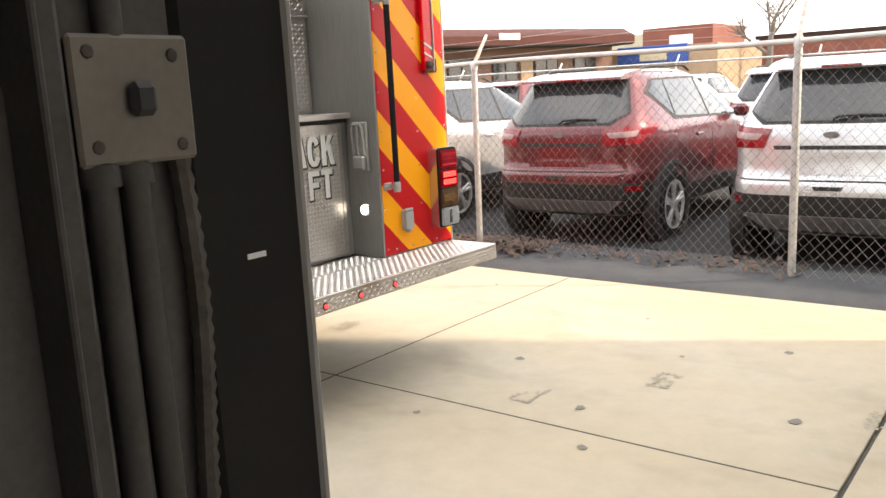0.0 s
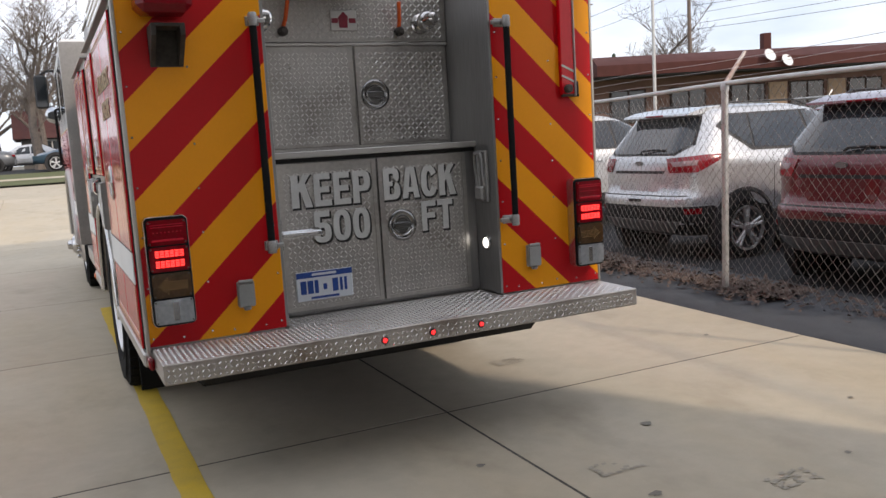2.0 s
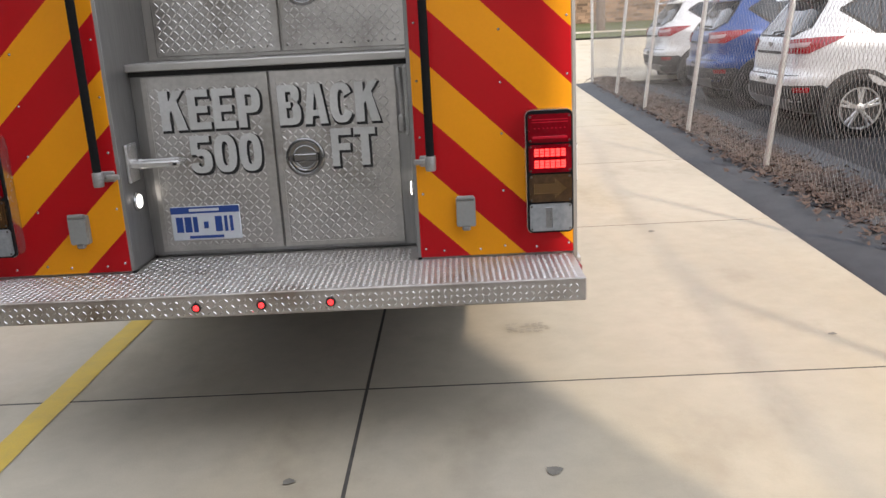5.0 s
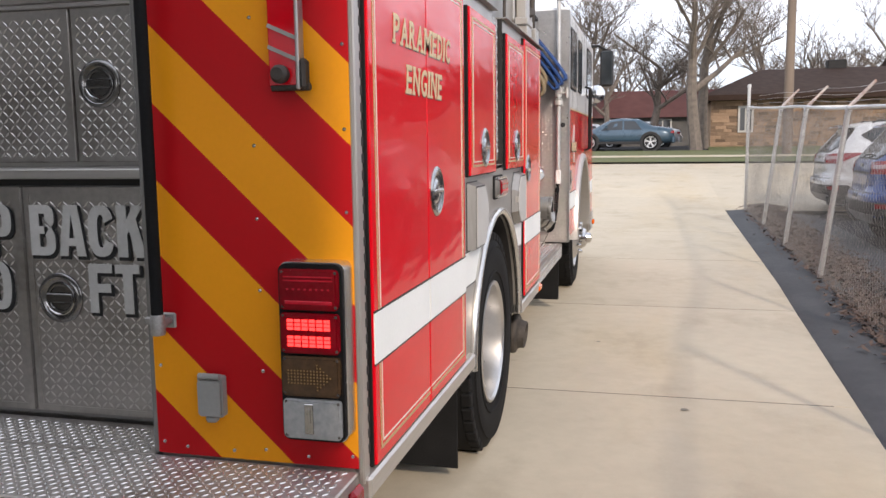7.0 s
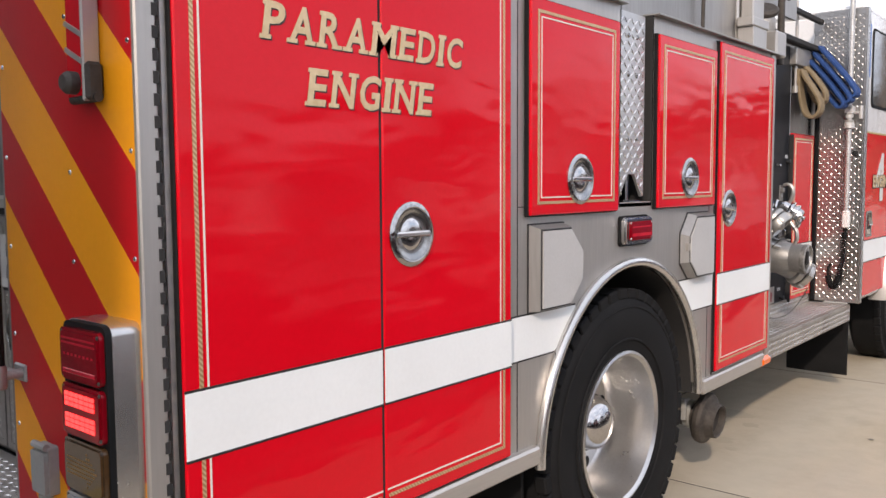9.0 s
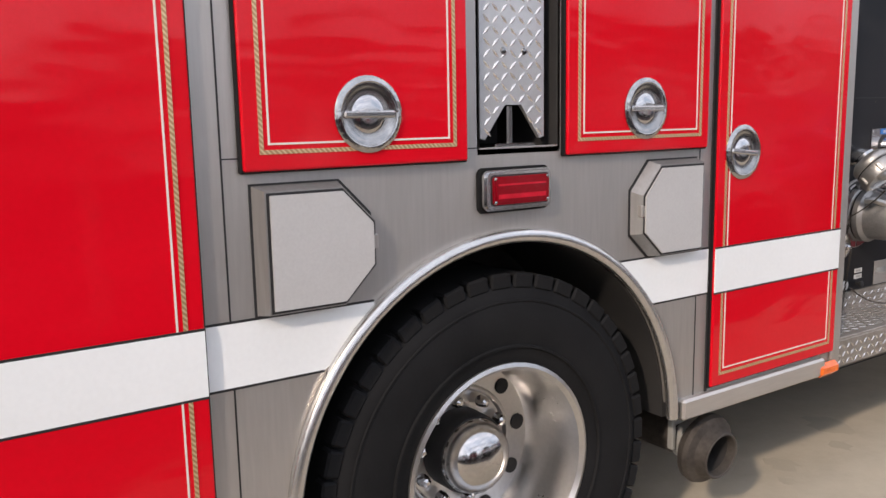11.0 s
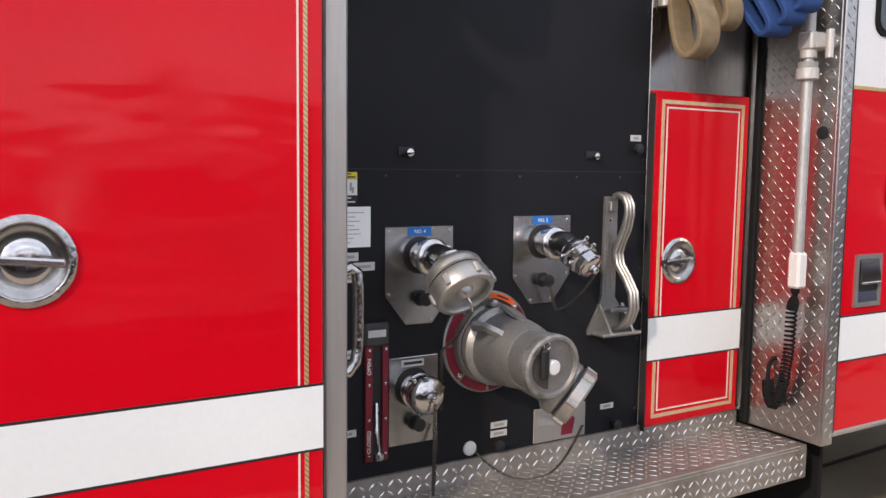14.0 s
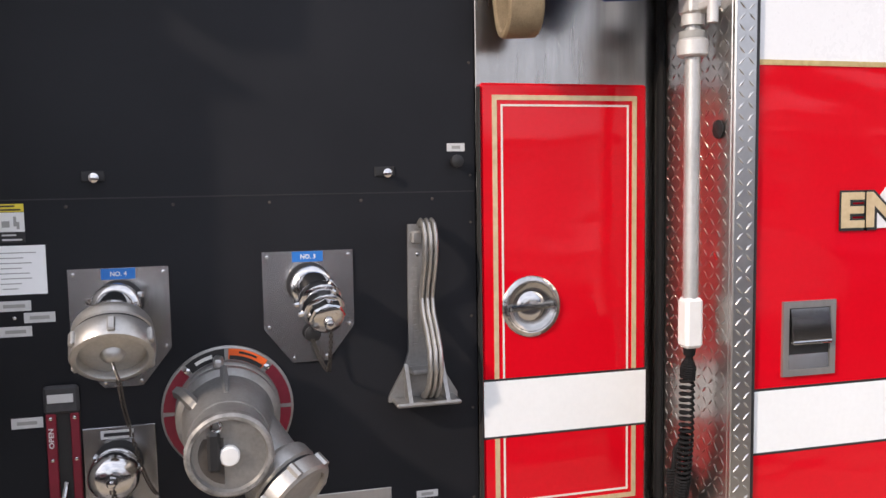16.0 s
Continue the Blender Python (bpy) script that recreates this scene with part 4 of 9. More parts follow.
part("step_bracket", M().prism([(-0.006, 1.90), (-0.15, 2.02), (-0.15, 2.06), (-0.006, 2.06)], "x", -1.105, -1.085).prism([(-0.006, 1.90), (-0.15, 2.02), (-0.15, 2.06), (-0.006, 2.06)], "x", -0.985, -0.965).box(-1.105, -0.965, -0.15, -0.006, 2.055, 2.07, 0.003).box(-1.105, -0.965, -0.012, -0.006, 1.90, 2.06), EXHAUST, truck, "dark folding step bracket")
part("beacon", M().box(-1.16, -0.93, -0.20, -0.01, 2.11, 2.24, 0.03), REDLENS, truck, "red rear beacon lens")

# ---- body sides ----
for s in (1, -1):
    skin = M()
    arched_skin(skin, X1 - 0.02, X1, 1.262, 2.925, 0.60, 1.45, 2.10, 0.553, 0.655)
    skin.box(X1 - 0.02, X1, 1.262, 2.005, 1.45, 2.20).box(X1 - 0.02, X1, 2.275, 2.925, 1.45, 2.20)
    skin.box(X1 - 0.02, X1, 0.055, 1.262, 2.165, 2.20).box(X1 - 0.02, X1, 2.925, 3.655, 2.18, 2.20)
    skin.box(X1 - 0.02, X1, 0.055, 1.262, 0.60, 2.165).box(X1 - 0.02, X1, 2.925, 3.655, 0.58, 2.18)
    part("side_skin", skin, STEEL, truck, "brushed steel side skin round wheel opening", s)
    part("pump_pillar", M().box(0.90, 1.245, 3.662, 3.722, 0.56, 2.20, 0.006), STEEL, truck, "brushed steel pillar", s)
    part("panel_seam", M().box(X1 - 0.001, X1 + 0.0012, 1.318, 1.322, 0.60, 2.16).box(X1 - 0.001, X1 + 0.0012, 2.872, 2.876, 0.60, 1.45).box(X1 - 0.001, X1 + 0.0012, 1.322, 2.005, 1.449, 1.452), INK, truck, mirror=s)
    part("drip_rail", M().box(1.19, 1.266, 0.0, 2.01, 2.199, 2.207, 0.002).box(1.19, 1.266, 2.27, 3.79, 2.199, 2.207, 0.002).box(1.0, 1.19, 0.0, 3.79, 2.198, 2.207), DIMSTEEL, truck, "steel drip rail", s)
    part("lower_rail", M().box(1.18, 1.262, 0.0, 1.425, 0.575, 0.64, 0.008), STEEL_H, truck, "steel lower rub rail", s)
    part("lower_rail", M().box(1.18, 1.262, 2.80, 3.60, 0.535, 0.605, 0.008), STEEL_H, truck, "steel lower rub rail", s)
    part("door_gap", M().box(X1, X1 + 0.004, 0.665, 0.679, 0.65, 2.15).box(X1, X1 + 0.017, 0.667, 0.677, 0.65, 2.15).box(X1, X1 + 0.004, 2.929, 2.940, 0.60, 2.18), DARK, truck, mirror=s)
    # tall pair of doors at the back
    d1 = body_door(s, 0.072, 0.667, 0.648, 2.155, stripe=True, gold=("l", "t", "b"))
    d2 = body_door(s, 0.677, 1.256, 0.648, 2.155, stripe=True, gold=("r", "t", "b"))
    latch(d2, s * (X1 + 0.022), 0.785, 1.392, "x", s)
    d3 = body_door(s, 1.362, 1.952, 1.422, 2.125, thick=0.026)
    latch(d3, s * (X1 + 0.026), 1.668, 1.541, "x", s)
    d4 = body_door(s, 2.290, 2.880, 1.422, 2.125, thick=0.026)
    latch(d4, s * (X1 + 0.026), 2.594, 1.545, "x", s)
    d5 = body_door(s, 2.938, 3.655, 0.622, 2.175, stripe=True)
    latch(d5, s * (X1 + 0.022), 3.060, 1.400, "x", s, turn=-6)
    for ya, yb in ((1.262, 2.10), (2.10, 2.932)):
        keep = [ya + (yb - ya) * i / 60 for i in range(61)]
        keep = [y for y in keep if arch_z(y, 2.10, 0.553, 0.675, 0) < STRIPE[1]]
        bv, bf = [], []
        for y in keep:
            zl = max(STRIPE[0], arch_z(y, 2.10, 0.553, 0.675, 0))
            bv += [(X1 - 0.001, y, zl), (X1 + 0.002, y, zl), (X1 + 0.002, y, STRIPE[1]), (X1 - 0.001, y, STRIPE[1])]
        for i in range(len(keep) - 1):
            bf += [(4 * i + k, 4 * i + (k + 1) % 4, 4 * i + 4 + (k + 1) % 4, 4 * i + 4 + k) for k in range(4)]
        bf += [(0, 1, 2, 3), tuple(range(4 * len(keep) - 4, 4 * len(keep)))]
        part("reflective_band", M().add(bv, bf), TAPE, truck, "white reflective band", s)
        yy = (keep[0], keep[-1])
        low = [y for y in keep if arch_z(y, 2.10, 0.553, 0.675, 0) < STRIPE[0]]
        flat = (low[0], low[-1])
        part("band_edge", M().box(X1 - 0.001, X1 + 0.0015, yy[0], yy[1], STRIPE[1], STRIPE[1] + 0.006).box(X1 - 0.001, X1 + 0.0015, *flat, STRIPE[0] - 0.006, STRIPE[0]), INK, truck, mirror=s)
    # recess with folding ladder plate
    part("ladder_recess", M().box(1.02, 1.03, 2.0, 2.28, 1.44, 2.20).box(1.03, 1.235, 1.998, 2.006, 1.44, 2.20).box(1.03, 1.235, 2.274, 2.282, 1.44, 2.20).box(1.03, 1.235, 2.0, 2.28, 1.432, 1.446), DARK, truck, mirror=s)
    lp = M().prism([(2.022, 2.19), (2.022, 1.475), (2.038, 1.470), (2.105, 1.56), (2.160, 1.56), (2.225, 1.470), (2.240, 1.475), (2.240, 2.19)], "x", 1.205, 1.217)
    lp.treads((1.217, 2.032, 1.475), (0, 1, 0), (0, 0, 1), 0.203, 0.70, 0.0290, 0.0028, 0.0172, lambda a, b: b > 0.095 or a < 0.012 + 0.0 or abs(a - 0.1005) > 0.03 + (0.095 - b) * 0.55)
    ladder = part("ladder_plate", lp, LADDERPLATE, truck, "diamond plate of folding ladder", s)
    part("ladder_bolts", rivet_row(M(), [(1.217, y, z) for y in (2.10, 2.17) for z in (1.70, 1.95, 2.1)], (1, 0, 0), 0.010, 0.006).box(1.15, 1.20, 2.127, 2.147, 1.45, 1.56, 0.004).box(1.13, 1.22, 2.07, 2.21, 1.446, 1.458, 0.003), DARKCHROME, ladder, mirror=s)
    # bottle covers over the wheel
    for name, poly in (("cover", [(1.407, 1.110), (1.586, 1.110), (1.665, 1.191), (1.665, 1.291), (1.587, 1.371), (1.407, 1.371)]),
                       ("cover", [(2.842, 1.108), (2.660, 1.108), (2.584, 1.178), (2.584, 1.287), (2.656, 1.370), (2.842, 1.370)])):
        cy, cz = sum(q[0] for q in poly) / 6, sum(q[1] for q in poly) / 6
        top = [(cy + (y - cy) * 1.055, cz + (z - cz) * 1.055) for y, z in poly]
        foot = [(y - (0.018 if y < cy else -0.004), z + (0.012 if z > cz else -0.004)) for y, z in top]
        sides = [(i, (i + 1) % 6, 6 + (i + 1) % 6, 6 + i) for i in range(6)]
        cov = part("compartment_cover", M().add([(X1, y, z) for y, z in foot] + [(X1 + 0.038, y, z) for y, z in top], [tuple(range(6)), tuple(range(6, 12))] + sides), DIMSTEEL, truck, "polished steel cover with cut corners", s)
        # Thin black sheet draws the shadow line round the foot of the cover.
        part("cover_gasket", M().prism([(y + (0.004 if y > cy else -0.004), z + (0.004 if z > cz else -0.004)) for y, z in foot], "x", X1 - 0.001, X1 + 0.003), INK, cov, mirror=s)
        part("cover_seal", M().prism([(cy + (y - cy) * 1.03, cz + (z - cz) * 1.03) for y, z in poly], "x", X1 + 0.036, X1 + 0.0392), INK, cov, mirror=s)
        part("cover_lid", M().prism([(cy + (y - cy) * 0.985, cz + (z - cz) * 0.985) for y, z in poly], "x", X1 + 0.037, X1 + 0.044), SATIN, cov, "pale satin lid", s)
        yl = 1.670 if cy < 2 else 2.579
        part("cover_catch", M().box(X1 + 0.012, X1 + 0.040, yl - 0.008, yl + 0.008, 1.225, 1.262, 0.003), STEEL, cov, mirror=s)
    mk = part("side_lamp", M().prism(rounded_box(2.000, 2.226, 1.286, 1.392, 0.016), "x", X1, X1 + 0.026).prism(rounded_box(2.005, 2.221, 1.291, 1.387, 0.015), "x", X1 + 0.026, X1 + 0.034), CHROME, truck, "red side lamp in chrome bezel", s)
    part("lamp_gasket", M().prism(rounded_box(1.994, 2.232, 1.279, 1.398, 0.018), "x", X1, X1 + 0.010), RUBBER, mk, "black gasket", s)
    part("lens_gasket", M().prism(rounded_box(2.016, 2.212, 1.299, 1.380, 0.010), "x", X1 + 0.034, X1 + 0.0355), INK, mk, mirror=s)
    part("lamp_lens", M().prism(rounded_box(2.020, 2.208, 1.303, 1.376, 0.009), "x", X1 + 0.034, X1 + 0.041).prism(rounded_box(2.027, 2.201, 1.310, 1.369, 0.008), "x", X1 + 0.041, X1 + 0.044), REDLENS, mk, "dark red lens", s)
    # Two bright strips paint streaks of light on the smooth lens.
    part("lens_rib", M().box(X1 + 0.043, X1 + 0.0455, 2.034, 2.194, 1.352, 1.357).box(X1 + 0.043, X1 + 0.0455, 2.034, 2.194, 1.318, 1.330), BRIGHTRED, mk, mirror=s)
    part("screw", rivet_row(M(), [(X1 + 0.041, y, z) for y in (2.026, 2.202) for z in (1.309, 1.370)], (1, 0, 0), 0.005, 0.003), CHROME, mk, mirror=s)
    # wheel arch lip and liner
    arc = [(math.cos(a), math.sin(a)) for a in [math.pi * i / 40 for i in range(41)]]
    part("arch_lip", M().tube([(1.247, 2.10 + 0.660 * c, 0.553 + 0.660 * n_) for c, n_ in arc], 0.0195, 12), ARCHSTEEL, truck, "rounded polished wheel arch lip", s)
    v, f = [], []
    for c, n_ in arc:
        v += [(0.72, 2.10 + 0.648 * c, 0.55 + 0.648 * n_), (1.215, 2.10 + 0.648 * c, 0.55 + 0.648 * n_), (1.215, 2.10 + 0.67 * c, 0.55 + 0.67 * n_), (0.72, 2.10 + 0.67 * c, 0.55 + 0.67 * n_)]
    for i in range(40):
        f += [(4 * i + k, 4 * i + (k + 1) % 4, 4 * i + 4 + (k + 1) % 4, 4 * i + 4 + k) for k in range(4)]
    f += [(0, 1, 2, 3), (160, 161, 162, 163)]
    part("wheel_well", M().add(v, f), DARK, truck, "black wheel well liner", s)
    part("mud_flap", M().box(0.86, 1.17, 1.44, 1.455, 0.09, 0.60, 0.003), RUBBER, truck, "black rubber mud flap", s)
    amb = part("amber_marker", M().box(X1, X1 + 0.035, 3.560, 3.690, 0.530, 0.584, 0.018), AMBER, truck, "lit amber marker lens", s)

for s in (1,):
    ex, dx = Vector((1.190, 3.015, 0.365)), Vector((1.0, 0.0, -0.10)).normalized()
    pipe = part("exhaust_pipe", M().cyl((0.7, 2.95, 0.40), ex - dx * 0.055, 0.060, n=28).lathe([(0.062, -0.05), (0.108, -0.040), (0.124, -0.026), (0.127, -0.006), (0.120, 0.010), (0.106, 0.018), (0.096, 0.022), (0.088, 0.034), (0.084, 0.060), (0.079, 0.064), (0.074, 0.060), (0.072, 0.045), (0.071, -0.042)], ex, dx, 36, (1, 0)), EXHAUST, truck, "sooty exhaust pipe end with flared ring")
    part("exhaust_bore", M().lathe([(0.0705, 0.030), (0.0700, -0.036), (0.069, -0.040), (0.004, -0.040)], ex, dx, 32, (0, 1)), DARK, pipe)
    part("pipe_clamp", M().lathe([(0.066, -0.105), (0.070, -0.100), (0.070, -0.072), (0.066, -0.068)], ex, dx, 28).box(1.095, 1.120, 2.915, 2.935, 0.36, 0.47, 0.004).cyl((1.108, 2.925, 0.45), (1.108, 2.985, 0.455), 0.007, n=8), GREYBOX, pipe)
    part("pipe_hanger", M().box(1.150, 1.162, 3.005, 3.025, 0.47, 0.62, 0.003), EXHAUST, pipe)

GLYPH = {"P": (0.60, "lb lt"), "A": (0.74, "lb rb"), "R": (0.68, "lb lt rb"), "M": (0.88, "lb rb lt rt"), "E": (0.56, "lb lt"), "D": (0.68, "lb lt"), "I": (0.20, "cb ct"), "C": (0.66, ""), "N": (0.74, "lb lt rt"), "G": (0.70, "")}


def serif_word(name, word, material, o, u, a, b, h, label=""):
    """Slanted bold letters with small slab feet, one part a letter."""
    u = Vector(u)
    v = Vector((0, 0, 1)) + u * 0.16
    n = u.cross(Vector((0, 0, 1)))
    gap = 0.17
    k = (b - a) / (sum(GLYPH[c][0] for c in word) + gap * (len(word) - 1))
    x = 0.0
    for c in word:
        w, feet = GLYPH[c]
        ob = lettering(name, c, material, truck, o + u * x, u, v, w * k, h, 0.0012, 0.022 if c != "I" else 0.03)
        ob["label"] = label
        bits = M()
        for f in feet.split():
            mid = {"l": 0.10 * k, "r": w * k - 0.09 * k, "c": w * k / 2}[f[0]]
            z0 = 0.0 if f[1] == "b" else h - 0.010
            q = [o + u * (x + mid + e * 0.16 * k) + v * z for e, z in ((-1, z0), (1, z0), (1, z0 + 0.010), (-1, z0 + 0.010))]
            bits.add([p for p in q] + [p + n * 0.0011 for p in q], [(0, 1, 2, 3), (4, 5, 6, 7), (0, 1, 5, 4), (1, 2, 6, 5), (2, 3, 7, 6), (3, 0, 4, 7)])
        if feet:
            part("serif", bits, material, ob)
        x += (w + gap) * k


for s, o, u in ((1, (X1 + 0.0235, 0, 0), (0, 1, 0)), (-1, (-X1 - 0.0235, 0, 0), (0, -1, 0))):
    for word, a, b, z, h in (("PARAMEDIC", 0.292, 1.000, 1.857, 0.086), ("ENGINE", 0.420, 0.868, 1.716, 0.089)):
        y = a if s > 0 else b
        q = Vector(o) + Vector((0, y, z))
        serif_word("letter_shadow", word, INK, q + Vector(u) * 0.004 - Vector((s * 0.0013, 0, 0.003)), u, a, b, h)
        serif_word("letter", word, PALEGOLD, q, u, a, b, h, "pale gold leaf letter with dark shadow")


def truck_wheel(y, s, r, x_out, dish, zc):
    """A truck wheel: treaded tyre, polished rim with round holes, hub and nuts."""
    o, d = (s * x_out, y, zc), (s, 0, 0)
    ty = M()
    w = 0.27
    ty.lathe([(0.285, -w + 0.02), (0.31, -w), (r * 0.82, -w - 0.005), (r * 0.95, -w + 0.02), (r - 0.004, -w + 0.045), (r, -w / 2), (r - 0.004, -0.045), (r * 0.955, -0.018),
              (r * 0.86, 0.006), (r * 0.72, 0.004), (0.34, -0.006), (0.316, -0.012), (0.298, -0.03)], o, d, 64, (1, 0))
    ty.v = [(a, b, max(c, 0.001)) for a, b, c in ty.v]
    wheel = part("wheel", ty, RUBBER, truck, "worn black truck tyre on polished rim")
    part("sidewall_ring", M().lathe([(r * 0.885, 0.0035), (r * 0.880, 0.0075), (r * 0.872, 0.0075), (r * 0.866, 0.0035)], o, d, 64, (0, 0)).lathe([(r * 0.655, -0.001), (r * 0.650, 0.005), (r * 0.640, 0.005), (r * 0.634, -0.002)], o, d, 64, (0, 0)), RUBBER, wheel)
    block = M().box(s * -0.060, s * -0.008, -0.0345, 0.0345, r * 0.93, r + 0.004, 0.006).mesh("tread_block")
    block.materials.append(RUBBER)
    for k in range(44):
        turn = Matrix.Translation(o) @ Matrix.Rotation(2 * math.pi * k / 44, 4, "X")
        if (turn @ Vector((0, 0, r))).z > 0.03:
            tb = new("tread_block", block)
            tb.parent, tb.matrix_basis = wheel, turn
    rim = M()
    inner = [(0.317, -0.016), (0.317, -0.004), (0.306, 0.0), (0.294, -0.012), (0.287, -0.05)]
    rim.lathe(inner + ([(0.284, -0.10), (0.281, -0.185), (0.276, -0.215), (0.264, -0.231), (0.250, -0.235), (0.196, -0.236), (0.190, -0.228), (0.182, -0.226), (0.176, -0.240), (0.14, -0.242), (0.02, -0.242)] if dish else [(0.26, -0.03), (0.20, 0.02), (0.15, 0.045), (0.02, 0.05)]), o, d, 48, (0, 1))
    part("rim", rim, ALU_WHEEL, wheel, "polished aluminium rim")
    base = -0.235 if dish else 0.02
    holes, nuts = M(), M()
    for k in range(10):
        a = 2 * math.pi * (k + 0.2) / 10
        p = Vector(o) + Vector((s * (base + 0.001), 0.233 * math.cos(a), 0.233 * math.sin(a)))
        if dish:
            holes.lathe([(0.0255, -0.001), (0.0255, 0.0025), (0.020, 0.0025)], p, d, 18)
        q = Vector(o) + Vector((s * (base + 0.012 if dish else 0.045), 0.155 * math.cos(a + 0.3), 0.155 * math.sin(a + 0.3)))
        nuts.lathe([(0.019, 0), (0.018, 0.018), (0.014, 0.032), (0.006, 0.038)], q, d, 10)
    if dish:
        part("hand_hole", holes, DARK, wheel)
    part("wheel_nut", nuts, CHROME, wheel)
    if dish:
        part("hub_barrel", M().lathe([(0.124, -0.240), (0.122, -0.165), (0.117, -0.155), (0.02, -0.155)], o, d, 32), INK, wheel, "black hub barrel")
        part("hub_cap", M().lathe([(0.114, -0.157), (0.113, -0.141), (0.104, -0.113), (0.080, -0.087), (0.045, -0.073), (0.005, -0.068)], o, d, 32), CHROME, wheel, "domed chrome hub cap")
        part("inner_tyre", M().lathe([(0.28, -0.62), (r * 0.8, -0.62), (r, -0.58), (r, -0.38), (r * 0.8, -0.34), (0.28, -0.34)], o, d, 40), RUBBER, wheel)
    else:
        part("hub_cap", M().lathe([(0.11, 0.05), (0.11, 0.09), (0.09, 0.12), (0.06, 0.13), (0.05, 0.17), (0.03, 0.18)], o, d, 28), CHROME, wheel, "stepped chrome hub")
    return wheel


for s in (1, -1):
    truck_wheel(2.095, s, 0.566, 1.220, True, 0.533)
    truck_wheel(7.02, s, 0.535, 1.205, False, 0.531)

# ---- hose bed sides above the body ----
for s in (1, -1):
    part("hose_bed_side", M().box(1.06, 1.085, 0.02, 3.55, 2.20, 2.69, 0.004).box(1.083, 1.095, 2.24, 2.26, 2.21, 2.69).box(1.05, 1.10, 0.02, 4.55, 2.69, 2.715, 0.003).box(1.06, 1.085, 3.55, 4.55, 2.52, 2.69), DIMSTEEL, truck, "plain dull steel hose bed side", s)
    part("hose_bed_post", M().box(0.98, 1.098, 3.55, 3.66, 2.20, 2.68, 0.01), STEEL, truck, "steel post", s)
part("front_bulkhead", M().box(-1.06, 1.06, 3.50, 3.56, 2.20, 2.75), STEEL, truck)
rl = M()
for k in range(9):
    rl.box(-1.12, -1.098, 0.05, 3.5, 2.24 + k * 0.055, 2.282 + k * 0.055, 0.012)
part("rolled_cover", rl, WHITE, truck, "ribbed white side cover")
part("bed_bracket", M().tube([(1.10, 2.9, 2.70), (1.13, 3.0, 2.62), (1.12, 3.12, 2.72)], 0.012, 8).tube([(1.12, 3.05, 2.70), (1.11, 3.06, 2.22)], 0.010, 8).box(1.09, 1.12, 2.55, 2.60, 2.40, 2.80, 0.004), EXHAUST, truck, "dark cable bracket")
mast = part("mast_post", M().box(1.105, 1.175, 3.56, 3.72, 2.206, 3.25, 0.008).box(1.10, 1.19, 3.52, 3.76, 2.34, 2.39, 0.006).box(1.10, 1.185, 3.54, 3.74, 2.206, 2.34, 0.004), STEEL, truck, "grey square mast post above the pump panel")
part("mast_bracket", M().box(0.98, 1.15, 3.58, 3.68, 2.22, 2.30, 0.008).cyl((1.06, 3.50, 2.26), (1.06, 3.62, 2.26), 0.03), STEEL, mast)
deck = part("deck_valve", M().box(1.00, 1.20, 3.86, 4.02, 2.22, 2.36, 0.01).lathe([(0.05, 0), (0.06, 0.02), (0.06, 0.08), (0.045, 0.10)], (1.10, 3.94, 2.36), (0, 0, 1), 18), STEEL, truck, "grey valve box on the pump deck")
part("valve_wheel", M().lathe([(0.06, 0), (0.075, 0.01), (0.075, 0.03), (0.06, 0.04)], (1.10, 3.94, 2.47), (0.3, -0.5, 0.8), 20).cyl((1.10, 3.94, 2.45), (1.10, 3.93, 2.50), 0.02), EXHAUST, deck)
part("deck_tube", M().cyl((1.14, 4.10, 2.20), (1.14, 4.10, 2.62), 0.02, n=12).tube([(1.14, 4.10, 2.60), (1.10, 4.2, 2.64), (1.06, 4.5, 2.62)], 0.016, 8), EXHAUST, truck, "dark bent deck tube")
part("deck_rail", M().box(0.96, 1.02, 3.80, 5.40, 2.42, 2.46, 0.008).box(0.98, 1.01, 3.80, 5.40, 2.62, 2.66, 0.008), DARK, truck, "dark rails above the pump panel")
# ---- pump panel ----
PX = 0.94
pump = part("pump_panel", M().box(0.90, PX, 3.722, 4.935, 0.715, 2.42, 0.003), BLACK, truck, "matt black pump panel with valves and labels")
part("panel_seam", M().box(PX - 0.001, PX + 0.0012, 3.79, 4.93, 1.578, 1.581), INK, pump)
part("screw", rivet_row(M(), [(PX, y, z) for y in (3.80, 4.92) for z in (0.78, 1.02, 1.26, 1.5, 1.62, 1.9, 2.1)] + [(PX, y, 1.562) for y in (3.97, 4.2, 4.42, 4.64, 4.82)], (1, 0, 0), 0.004, 0.002), EXHAUST, pump)
part("pump_core", M().box(-0.93, 0.895, 3.79, 5.42, 0.60, 2.25), DARK, truck)
part("pump_panel_far", M().box(-0.94, -0.91, 3.722, 4.935, 0.715, 2.42, 0.003), BLACK, truck, "matt black pump panel on the far side")
# running board
rb = M().box(0.86, 1.222, 3.70, 5.462, 0.632, 0.648, 0.003).box(1.208, 1.224, 3.70, 5.462, 0.530, 0.640, 0.004).box(0.86, 1.222, 5.448, 5.462, 0.53, 0.64, 0.003)
rb.treads((0.955, 3.80, 0.648), (1, 0, 0), (0, 1, 0), 0.255, 1.65, 0.030, 0.0020, 0.0145)
rb.treads((1.224, 3.71, 0.535), (0, 1, 0), (0, 0, 1), 1.74, 0.10, 0.030, 0.0020, 0.0145)
rb.box(0.925, 0.952, 3.785, 5.42, 0.645, 0.718).treads((0.952, 3.79, 0.648), (0, 1, 0), (0, 0, 1), 1.62, 0.066, 0.030, 0.002, 0.0145)
part("running_board", rb, STAINED_PLATE, truck, "worn diamond plate running board")
